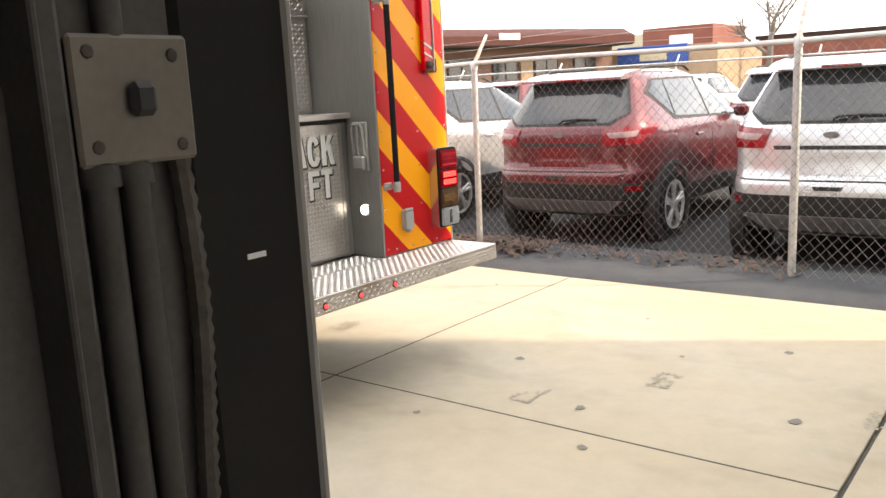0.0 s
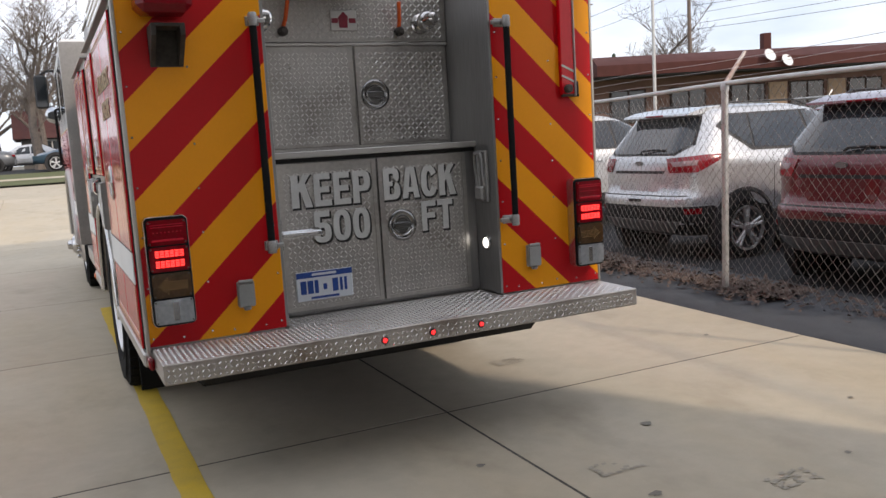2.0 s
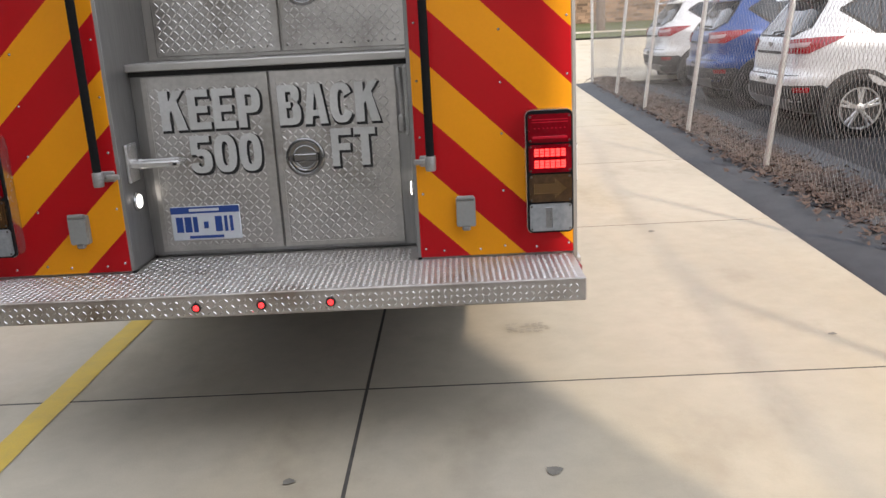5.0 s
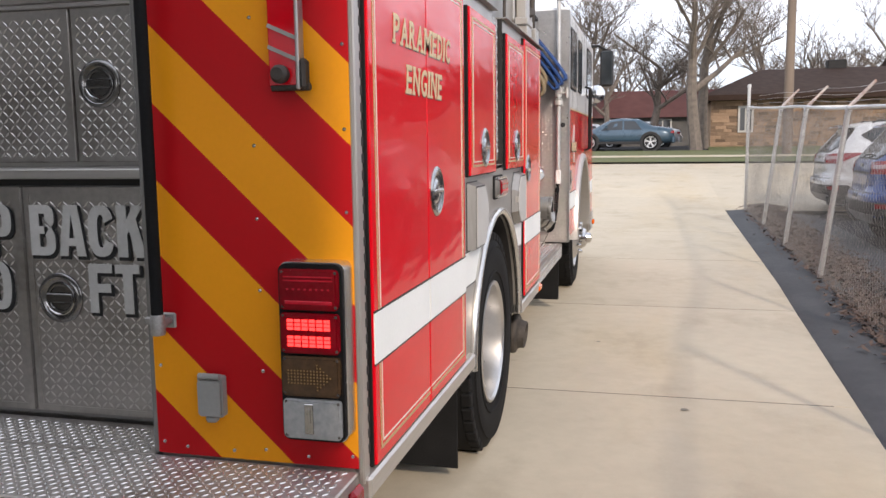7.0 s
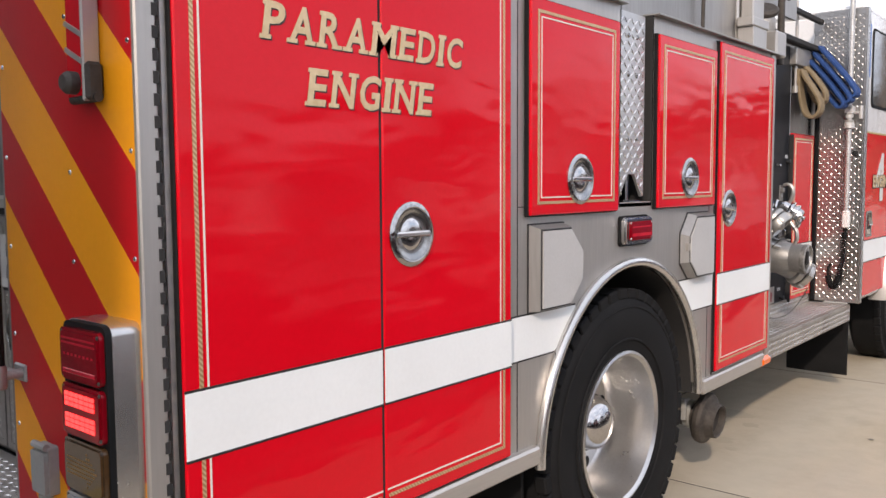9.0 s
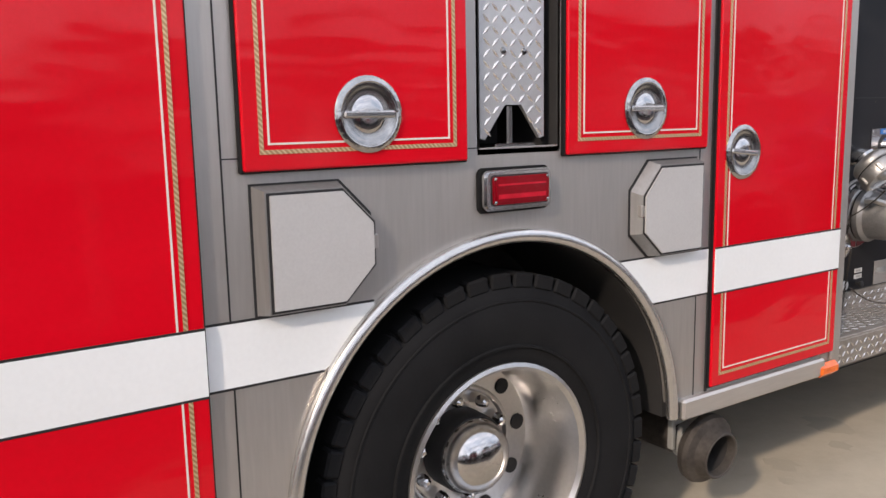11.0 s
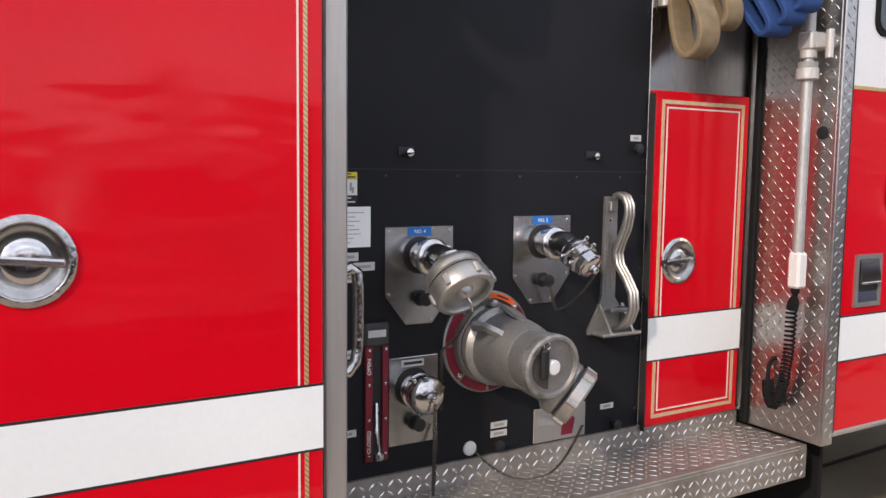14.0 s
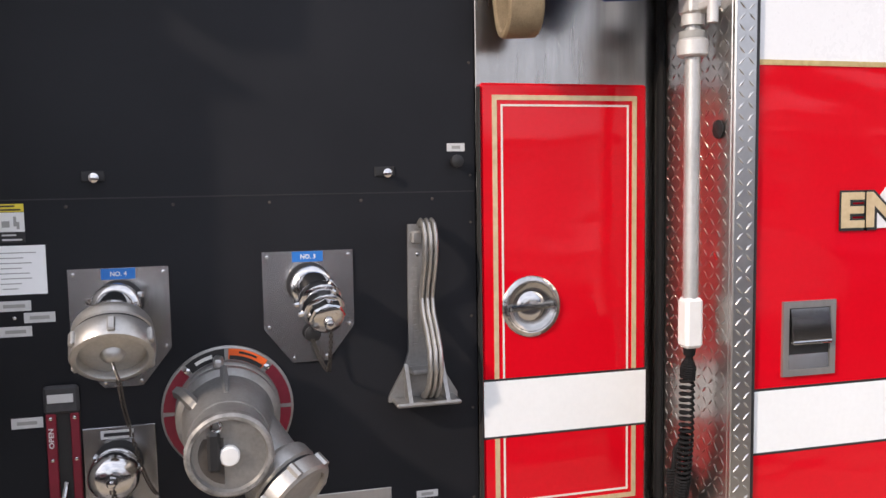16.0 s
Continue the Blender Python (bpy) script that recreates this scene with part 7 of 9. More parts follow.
part("joint", M().prism([(5.9, -0.03), (5.9, -0.001), (6.0, -0.001), (23.3, gz(23.3) - 0.001), (23.3, gz(23.3) - 0.03)], "x", 0.301, 0.319), JOINT, paving)
# Threshold set forward to fit the camera's view.
tagged(part("threshold", M().box(-2.03, 2.60, -2.722, -2.540, -0.1, 0.002, 0.004), CONCRETE), "concrete door threshold between two grooves", "threshold", kind="structure")
tagged(part("garage_floor", M().box(-9, 2.9, -14, -2.740, -0.1, 0.0), FLOOR), "smooth grey concrete garage floor", "floor", kind="structure")
tagged(part("threshold_groove", M().box(-9, 3.07, -2.738, -2.518, -0.12, -0.012), JOINT), "dark groove beside the threshold", "groove", kind="structure")
# painted line
ln = M()
v, f = [], []
rng = random.Random(4)
for k in range(60):
    y = -6.5 + k * 0.2
    v += [(-1.185 + rng.uniform(-0.004, 0.004), y, gz(y) + 0.0035), (-1.055 + rng.uniform(-0.004, 0.004), y, gz(y) + 0.0035)]
f = [(2 * k, 2 * k + 1, 2 * k + 3, 2 * k + 2) for k in range(59)]
me = bpy.data.meshes.new("painted_line")
me.from_pydata(v, [], f)
tagged(part("painted_line", me, YELLOWLINE), "worn yellow painted line on concrete", "painted line", kind="structure")

# small spots on the concrete
rng = random.Random(11)
STAIN = mat("oil_spot", (0.16, 0.145, 0.12), (0.24, 0.22, 0.18), 20, 0.8, bump=0.2)
STAIN2 = mat("tyre_print", (0.33, 0.294, 0.235), (0.41, 0.366, 0.29), 20, 0.85)
SPOTS = [(1.067, -0.594, 0.035), (0.10, -0.595, 0.025), (0.56, -1.27, 0.03), (2.215, 2.800, 0.028), (1.55, -1.4, 0.02), (0.15, -1.5, 0.03), (2.2, -0.9, 0.02), (1.9, -1.9, 0.03), (-0.2, -1.9, 0.03), (2.6, 0.6, 0.02), (0.9, -2.2, 0.035), (1.62, 4.4, 0.02)]
sp = M()
for x, y, r in SPOTS:
    n = 11
    sp.rv += [(x + r * rng.uniform(0.5, 1.0) * math.cos(2 * math.pi * k / n) * 1.3, y + r * rng.uniform(0.5, 1.0) * math.sin(2 * math.pi * k / n), 0.0042) for k in range(n)]
    sp.rf.append(tuple(range(len(sp.rv) - n, len(sp.rv))))
me = bpy.data.meshes.new("oil_spots")
me.from_pydata(sp.rv, [], sp.rf)
tagged(part("oil_spots", me, STAIN), "dark oil spots on the concrete", "stain", kind="stuff")
for x, y, r in ((0.80, 4.45, 0.13), (0.93, 3.85, 0.08), (0.97, 4.25, 0.06), (1.05, 3.72, 0.05)):
    n = 17
    o_ = len(sp.rv)
    sp.rv += [(x + r * rng.uniform(0.45, 1.0) * math.cos(2 * math.pi * k / n) * 1.2, y + r * rng.uniform(0.45, 1.0) * math.sin(2 * math.pi * k / n), 0.0016) for k in range(n)]
    sp.rf.append(tuple(range(o_, o_ + n)))
me = bpy.data.meshes.new("soot_stains")
me.from_pydata(sp.rv[len(SPOTS) * 11:], [], [tuple(i - len(SPOTS) * 11 for i in q) for q in sp.rf[len(SPOTS):]])
tagged(part("soot_stains", me, mat("faint_soot", (0.40, 0.352, 0.272), (0.44, 0.388, 0.297), 9, 0.85, bump=0.3)), "faint soot stains below the exhaust", "stain", kind="stuff")
tp = M()
for cx, cy, an in ((1.107, 0.868, 0.1), (1.130, -1.470, 0.4), (1.090, -2.540, 0.3), (0.605, -0.957, 0.2)):
    faint = 0.45 if cx < 0.8 else 0.88
    for i in range(7):
        for j in range(4):
            if rng.random() < faint:
                x = cx + (i - 3) * 0.034 + rng.uniform(-0.006, 0.006)
                y = cy + (j - 1.5) * 0.036 + rng.uniform(-0.006, 0.006) + 0.012 * (i % 2)
                wd, ht, lean = rng.uniform(0.010, 0.015), rng.uniform(0.009, 0.014), 0.4 if j % 2 else -0.4
                tp.rv += [(x + p * wd + q * ht * lean, y + q * ht, 0.0040) for p, q in ((-1, -0.8), (-0.7, -1), (0.7, -1), (1, -0.7), (1, 0.7), (0.8, 1), (-0.8, 1), (-1, 0.8))]
                tp.rf.append(tuple(range(len(tp.rv) - 8, len(tp.rv))))
me = bpy.data.meshes.new("tyre_prints")
me.from_pydata(tp.rv, [], tp.rf)
tagged(part("tyre_prints", me, STAIN2), "faint damp tyre prints on the concrete", "stain", kind="stuff")
# road, verge and far kerb
sheet("road", [-90, -20, 0, 20, 90], [23.35, 26, 28.5], -0.004, CONCRETE, "pale concrete road crossing at the end", "road")
sheet("verge", [-90, -20, 0, 20, 90], [28.5, 30, 33, 36.5], 0.06, GRASS, "strip of spring grass beyond the road", "verge")
sheet("sidewalk", [-90, 0, 90], [31.2, 32.4], 0.075, CONCRETE, "pale sidewalk across the grass", "sidewalk")
sheet("far_lot", [-90, -20, 4.5], [36.5, 40, 60], 0.0, ASPHALT, "asphalt car lot across the road", "parking lot")
sheet("far_lawn", [4.5, 20, 90], [36.5, 40, 70], 0.05, GRASS, "lawn before the brick house", "lawn")
sheet("side_apron", [3.2, 8, 60], [15.3, 18, 23.35], -0.006, CONCRETE, "pale concrete beyond the end of the fence", "pavement")

# leaf litter at the foot of the fence
lv_ = M()
rng = random.Random(7)
for k in range(26000):
    y = rng.uniform(-1.5, 15.5)
    pile = 0.5 + 0.5 * math.sin(y * 1.9 + 0.4) * math.sin(y * 0.7)
    if y < 0.9 and rng.random() > 0.10:
        continue
    if rng.random() > 0.35 + 0.65 * pile:
        continue
    x = edge_x(y) + 0.70 + rng.gauss(0.03, 0.17)
    z = gz(y) + 0.055 + rng.uniform(0, 0.05) * pile * max(0, 1 - abs(x - edge_x(y) - 0.7) / 0.3)
    a, r = rng.uniform(0, 6.28), rng.uniform(0.018, 0.045)
    t1, t2 = rng.uniform(-0.5, 0.5), rng.uniform(-0.5, 0.5)
    c, s_ = math.cos(a), math.sin(a)
    b = len(lv_.rv)
    for u, w, h in ((-1, 0, 0.2), (-0.2, -0.55, 0), (0.9, -0.1, 0.35), (0.1, 0.6, 0.1)):
        lv_.rv.append((x + r * (u * c - w * s_), y + r * (u * s_ + w * c), z + r * (h + u * t1 + w * t2) + 0.012))
    lv_.rf += [(b, b + 1, b + 2), (b, b + 2, b + 3)]
me = bpy.data.meshes.new("leaf_litter")
me.from_pydata(lv_.rv, [], lv_.rf)
tagged(part("leaf_litter", me, LEAF), "dry brown leaves piled along the fence foot", "leaves", kind="stuff")

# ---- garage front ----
# Unseen walls, back opening and roof are added to block or pass light.
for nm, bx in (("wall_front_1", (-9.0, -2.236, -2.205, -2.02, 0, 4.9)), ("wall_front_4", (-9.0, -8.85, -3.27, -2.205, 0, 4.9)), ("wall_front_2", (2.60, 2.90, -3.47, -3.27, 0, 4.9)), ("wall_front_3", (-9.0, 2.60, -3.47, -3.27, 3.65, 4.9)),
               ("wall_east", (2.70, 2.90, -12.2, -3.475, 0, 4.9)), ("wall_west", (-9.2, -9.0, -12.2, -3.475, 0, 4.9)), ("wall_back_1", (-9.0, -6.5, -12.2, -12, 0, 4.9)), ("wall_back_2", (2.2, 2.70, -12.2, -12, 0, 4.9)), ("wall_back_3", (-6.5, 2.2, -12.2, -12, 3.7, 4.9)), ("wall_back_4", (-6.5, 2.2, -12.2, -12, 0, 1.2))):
    tagged(part(nm, M().box(*bx), BLOCK if nm == "wall_front_1" else PALEBLOCK), "painted block garage wall, laid out for light where unseen", "wall", kind="structure")
tagged(part("ceiling", M().box(-9.2, 2.90, -12.2, -3.27, 4.9, 5.1), PALEBLOCK), "plain unseen garage ceiling, height set by the shade it casts", "ceiling", kind="structure")
tagged(part("ceiling_porch", M().box(-9.0, -2.03, -3.27, -2.02, 4.9, 5.1), PALEBLOCK), "plain unseen soffit closing off light over the garage front", "ceiling", kind="structure")
# Left jamb, its edge, track and sticker are placed to fit the camera's view.
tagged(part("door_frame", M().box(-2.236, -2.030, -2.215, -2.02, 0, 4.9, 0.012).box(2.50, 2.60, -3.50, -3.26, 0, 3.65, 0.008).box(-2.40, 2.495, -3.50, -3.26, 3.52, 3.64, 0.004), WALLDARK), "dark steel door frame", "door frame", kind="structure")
tagged(part("frame_edge", M().box(-2.046, -2.026, -2.221, -2.2, 0.0, 4.9, 0.006), DIMSTEEL), "lighter grey steel edge of the door frame", "trim", kind="structure")
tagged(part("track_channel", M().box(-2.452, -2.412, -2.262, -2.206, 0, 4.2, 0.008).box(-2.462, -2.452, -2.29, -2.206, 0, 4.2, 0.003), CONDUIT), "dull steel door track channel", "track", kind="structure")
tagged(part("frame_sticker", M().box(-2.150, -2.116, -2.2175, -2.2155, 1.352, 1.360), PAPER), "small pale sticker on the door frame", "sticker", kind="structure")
# Box enlarged and placed to fit the camera's view.
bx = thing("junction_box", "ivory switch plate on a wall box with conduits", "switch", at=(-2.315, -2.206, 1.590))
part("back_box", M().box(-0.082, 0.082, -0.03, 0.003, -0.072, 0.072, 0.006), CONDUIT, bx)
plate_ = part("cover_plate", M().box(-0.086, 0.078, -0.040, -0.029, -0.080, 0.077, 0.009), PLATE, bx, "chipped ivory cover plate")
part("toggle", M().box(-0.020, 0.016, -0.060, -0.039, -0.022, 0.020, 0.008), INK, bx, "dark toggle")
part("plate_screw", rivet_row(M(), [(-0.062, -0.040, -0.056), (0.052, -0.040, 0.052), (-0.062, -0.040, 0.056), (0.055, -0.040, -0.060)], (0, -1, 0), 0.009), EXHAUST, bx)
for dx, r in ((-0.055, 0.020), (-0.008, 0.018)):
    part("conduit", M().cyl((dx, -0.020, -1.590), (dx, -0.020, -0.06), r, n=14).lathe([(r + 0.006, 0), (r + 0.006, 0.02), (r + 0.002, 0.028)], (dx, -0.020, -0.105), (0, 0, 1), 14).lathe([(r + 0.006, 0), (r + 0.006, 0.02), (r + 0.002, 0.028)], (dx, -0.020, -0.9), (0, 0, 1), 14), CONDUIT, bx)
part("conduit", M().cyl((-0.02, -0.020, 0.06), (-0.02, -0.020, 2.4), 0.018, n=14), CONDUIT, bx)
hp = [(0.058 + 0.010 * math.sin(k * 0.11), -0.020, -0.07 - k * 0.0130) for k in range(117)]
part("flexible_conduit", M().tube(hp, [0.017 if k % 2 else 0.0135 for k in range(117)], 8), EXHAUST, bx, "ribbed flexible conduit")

# ---- chain link fence ----
def fence_x(y):
    return 3.66 + 0.040 * min(y, 3.5)


def fence_lean(y):
    """How far the top of the fence leans out over the lot."""
    return 0.03 if y < 1.6 else 0.03 + 0.19 * min(1.0, (y - 1.6) / 3.0) if y < 12.4 else 0.22 * max(0.0, (15.0 - y) / 2.6)


POSTS = [-4.75, -1.45, 1.55, 4.85, 7.6, 10.1, 12.4, 15.0]
FH = 1.78
fence = thing("chain_link_fence", "galvanised chain link fence with barb arms along the lot", "fence")


def fbase(y):
    return gz(y) + 0.05


def fhigh(y):
    """Height of the mesh, raised steadily beyond y = 6 to fit the camera's view."""
    return FH + (0.0 if y < 6 else 0.020 * (y - 6))


for k, y in enumerate(POSTS):
    x, z = fence_x(y), fbase(y)
    lean = fence_lean(y)
    top = 0.42 if y > 14 else 0.0
    post = part("post", M().cyl((x, y, z - 0.15), (x + lean, y, z + fhigh(y) - 0.01 + top), 0.030, n=14).lathe([(0.036, 0), (0.036, 0.05), (0.028, 0.07)], (x + lean, y, z + fhigh(y) - 0.05 + top), (0, 0, 1), 14), GALV, fence, "weathered steel post")
    if top:
        continue
    arm_pts = [(x + lean, y, z + fhigh(y)), (x + lean + 0.13, y + 0.01, z + fhigh(y) + 0.14), (x + lean + 0.26, y + 0.02, z + fhigh(y) + 0.28)]
    part("barb_arm", M().tube(arm_pts, [0.022, 0.019, 0.015], 6), RUST, post, "peeling white barb arm")
tops = M()
ys = [-8 + 0.5 * i for i in range(48)]
tops.tube([(fence_x(y) + fence_lean(y), y, fbase(y) + fhigh(y) + 0.012 * math.sin(y * 1.3)) for y in ys if y <= 15.0], 0.021, 10)
part("top_rail", tops, GALV, fence, "galvanised top rail")
part("end_run", M().cyl((fence_x(15.0), 15.3, fbase(15.0) + fhigh(15.0)), (12.0, 15.6, fbase(15.0) + fhigh(15.0)), 0.021, n=8).cyl((8, 15.5, fbase(15.5)), (8, 15.5, fbase(15.5) + fhigh(15.0)), 0.03, n=8).cyl((12, 15.6, fbase(15.5)), (12, 15.6, fbase(15.5) + fhigh(15.0)), 0.03, n=8), GALV, fence)
# woven wire
v, f = [], []
PITCH, R = 0.082, 0.0020


def wire(pts):
    o = len(v)
    for q in pts:
        for dx, dy in ((R, 0), (-R * 0.5, R * 0.9), (-R * 0.5, -R * 0.9)):
            v.append((q[0] + dx, q[1] + dy, q[2]))
    for i in range(len(pts) - 1):
        for k in range(3):
            f.append((o + 3 * i + k, o + 3 * i + (k + 1) % 3, o + 3 * i + 3 + (k + 1) % 3, o + 3 * i + 3 + k))


nw = int((15.0 + 6.5) / PITCH)
for i in range(nw):
    y = -6.5 + i * PITCH
    x, z, ln = fence_x(y) - 0.034, fbase(y) + 0.02, fence_lean(y)
    bulge = 0.018 * math.sin(y * 2.1) * math.sin(y * 0.83)
    n = int((fhigh(y) - 0.03) / (PITCH * 0.55))
    wire([(x + ln * j / n + (0.004 if j % 2 else -0.004) + bulge * math.sin(math.pi * j / n), y + (PITCH * 0.5 if (j + 0) % 2 else 0.0) + (0 if i % 2 else 0), z + j * PITCH * 0.55) for j in range(n + 1)])
    wire([(x + ln * j / n + (-0.004 if j % 2 else 0.004) + bulge * math.sin(math.pi * j / n), y + (PITCH * -0.5 if (j + 0) % 2 else 0.0), z + j * PITCH * 0.55) for j in range(n + 1)])
for i in range(90):
    x0 = fence_x(15.0) + i * PITCH * 1.5
    n = 33
    wire([(x0 + (PITCH * 0.75 if j % 2 else 0.0), 15.02, fbase(15.0) + 0.02 + j * 0.058) for j in range(n + 1)])
    wire([(x0 - (PITCH * 0.75 if j % 2 else 0.0), 15.02, fbase(15.0) + 0.02 + j * 0.058) for j in range(n + 1)])
me = bpy.data.meshes.new("woven_wire")
me.from_pydata(v, [], f)
tagged(part("woven_wire", me, WIRE, fence), "diamond woven wire", kind="stuff")
for k in range(3):
    y0 = [(-8 + i) for i in range(24)]
    part("barbed_wire", M().tube([(fence_x(y) + fence_lean(y) + 0.07 + 0.06 * k, y, fbase(y) + fhigh(y) + 0.09 + 0.08 * k - 0.03 * abs(math.sin(y * 0.95))) for y in y0 if y < 15.5], 0.0025, 4), GALV, fence)


# ---- parked cars ----
def car_paint(name, c, metal=0.25):
    return mat(name, c, tuple(q * 0.9 for q in c), 2, 0.28, metal, coat=0.9, rvar=0.05)


TRIM = mat("car_trim", (0.014, 0.014, 0.015), (0.022, 0.022, 0.023), 8, 0.6)
TAILRED = mat("car_tail_lens", (0.27, 0.008, 0.014), (0.18, 0.005, 0.009), 9, 0.15, coat=0.8)
TAILCLEAR = mat("car_clear_lens", (0.42, 0.30, 0.30), (0.28, 0.18, 0.19), 9, 0.15, coat=0.6)
RIMSILVER = mat("alloy_rim", (0.80, 0.80, 0.80), (0.68, 0.68, 0.68), 8, 0.3, 0.8)
SILVERTRIM = mat("silver_trim", (0.22, 0.215, 0.21), (0.17, 0.165, 0.16), 8, 0.45, 0.5)


def sport_utility(paint, label):
    """A parked sport utility car, rear at y = 0, nose towards +y, wheels on z = 0."""
    car = thing("parked_car", label, "car", "cars in the lot")
    levels = [(0.24, 0.30, 4.20, 0.74), (0.30, 0.10, 4.36, 0.86), (0.40, 0.00, 4.44, 0.905), (0.56, -0.035, 4.45, 0.915), (0.63, -0.040, 4.42, 0.916), (0.665, -0.020, 4.40, 0.917), (0.69, 0.015, 4.38, 0.917), (0.80, 0.030, 4.30, 0.916), (0.90, 0.030, 4.15, 0.916),
              (0.96, 0.040, 3.95, 0.915), (1.02, 0.050, 3.66, 0.906), (1.07, 0.070, 3.45, 0.889), (1.11, 0.100, 3.32, 0.866), (1.15, 0.130, 3.20, 0.846), (1.25, 0.210, 2.99, 0.802), (1.35, 0.290, 2.80, 0.756), (1.45, 0.370, 2.60, 0.709), (1.53, 0.430, 2.44, 0.672),
              (1.58, 0.440, 2.32, 0.648), (1.615, 0.470, 2.20, 0.622), (1.645, 0.62, 2.05, 0.575), (1.665, 0.85, 1.90, 0.49), (1.675, 1.15, 1.75, 0.34)]
    P, N = 6.0, 64

    def level(z):
        for a, b in zip(levels, levels[1:]):
            if z <= b[0]:
                t = max(0.0, (z - a[0]) / (b[0] - a[0]))
                return [p + (q - p) * t for p, q in zip(a, b)]
        return levels[-1]

    def outline(z, n=N):
        _, y0, y1, w = level(z)
        pts = []
        for k in range(n + 1):
            th = -math.pi / 2 + math.pi * k / n
            c, s_ = math.cos(th), math.sin(th)
            pts.append((w * max(0.0, c) ** (2 / P), (y0 + y1) / 2 + (y1 - y0) / 2 * math.copysign(abs(s_) ** (2 / P), s_)))
        return pts

    @functools.lru_cache(maxsize=None)
    def walkround(z):
        pts = outline(z, 240)
        run = [0.0]
        for p, q in zip(pts, pts[1:]):
            run.append(run[-1] + math.hypot(q[0] - p[0], q[1] - p[1]))
        return pts, run

    def skin(s_, z, off):
        """A point off the body, s_ metres round from the middle of the tail, at height z."""
        pts, run = walkround(round(z, 4))
        a = abs(s_)
        i = min(max(1, next((k for k, r in enumerate(run) if r >= a), len(run) - 1)), len(run) - 2)
        t = (a - run[i - 1]) / max(1e-6, run[i] - run[i - 1])
        x, y = [p + (q - p) * t for p, q in zip(pts[i - 1], pts[i])]
        dx, dy = pts[i + 1][0] - pts[i - 1][0], pts[i + 1][1] - pts[i - 1][1]
        q = math.hypot(dx, dy)
        return (math.copysign(1, s_) * (x + dy / q * off), y - dx / q * off, z + off * 0.35 * (z > 1.05))

    def side(y, z, off):
        _, y0, y1, w = level(z)
        u = min(0.999, abs((y - (y0 + y1) / 2) / ((y1 - y0) / 2)))
        return (w * (1 - u ** P) ** (1 / P) + off, y, z + off * 0.4 * (z > 1.05))

    def patch(fn, quad_, off, nu=10, nv=4):
        (a0, b0), (a1, b1), (a2, b2), (a3, b3) = quad_
        v, f = [], []
        for o in (-0.012, off):
            for j in range(nv + 1):
                for i in range(nu + 1):
                    s_, t = i / nu, j / nv
                    a = (a0 * (1 - s_) + a1 * s_) * (1 - t) + (a3 * (1 - s_) + a2 * s_) * t
                    b = (b0 * (1 - s_) + b1 * s_) * (1 - t) + (b3 * (1 - s_) + b2 * s_) * t
                    v.append(fn(a, b, o))
        m_, w_ = (nu + 1) * (nv + 1), nu + 1
        for o in (0, m_):
            f += [(o + j * w_ + i, o + j * w_ + i + 1, o + (j + 1) * w_ + i + 1, o + (j + 1) * w_ + i) for j in range(nv) for i in range(nu)]
        edge = [i for i in range(nu)] + [j * w_ + nu for j in range(nv)] + [nv * w_ + nu - i for i in range(nu)] + [(nv - j) * w_ for j in range(nv)]
        f += [(edge[i], edge[(i + 1) % len(edge)], m_ + edge[(i + 1) % len(edge)], m_ + edge[i]) for i in range(len(edge))]
        return v, f

    def patches(fn, quads, off, nu=10, nv=4):
        m = M()
        for q in quads:
            m.add(*patch(fn, q, off, nu, nv))
        return m

    v, f = [], []
    for z, *_ in levels:
        half = outline(z)
        v += [(x, y, z) for x, y in half] + [(-x, y, z) for x, y in half[-2:0:-1]]
    n = 2 * N
    for i in range(len(levels) - 1):
        f += [(i * n + k, i * n + (k + 1) % n, i * n + n + (k + 1) % n, i * n + n + k) for k in range(n)]
    f += [tuple(range(n)), tuple(range((len(levels) - 1) * n, len(levels) * n))]
    shell = part("body", M().add(v, f), paint, car)
    shell.data.set_sharp_from_angle(angle=radians(48))
    # tail: dark cladding, skid plate, ledge, gate seams
    part("lower_cladding", patches(skin, [((-4.3, 0.26), (4.3, 0.26), (4.3, 0.47), (-4.3, 0.47))], 0.010, 70, 5), TRIM, car, "dark lower cladding")
    part("rear_cladding", patches(skin, [((-1.25, 0.47), (1.25, 0.47), (1.10, 0.565), (-1.10, 0.565))], 0.009, 34, 2), TRIM, car, "dark bumper cladding")
    part("skid_plate", patches(skin, [((-0.52, 0.30), (0.52, 0.30), (0.70, 0.425), (-0.70, 0.425))], 0.020, 16, 3), SILVERTRIM, car, "dull silver skid plate")
    part("bumper_slot", patches(skin, [((-0.10, 0.605), (0.10, 0.605), (0.12, 0.635), (-0.12, 0.635))], 0.006, 6, 2), TRIM, car)
    part("gate_seam", patches(skin, [((-0.78, 0.668), (0.78, 0.668), (0.78, 0.680), (-0.78, 0.680))], 0.003, 20, 1), TRIM, car)
    part("plate_recess", patches(skin, [((-0.34, 0.72), (0.34, 0.72), (0.40, 0.90), (-0.40, 0.90))], 0.004, 10, 3), paint, car)
    part("gate_bar", patches(skin, [((-0.46, 0.945), (0.46, 0.945), (0.46, 0.985), (-0.46, 0.985))], 0.012, 12, 2), paint, car)
    part("gate_bar_shadow", patches(skin, [((-0.44, 0.915), (0.44, 0.915), (0.45, 0.944), (-0.45, 0.944))], 0.003, 12, 1), TRIM, car)
    part("badge", M().prism([(0.060 * math.cos(a * math.pi / 8), 1.018 + 0.024 * math.sin(a * math.pi / 8)) for a in range(16)], "y", 0.034, 0.052), SILVERTRIM, car)
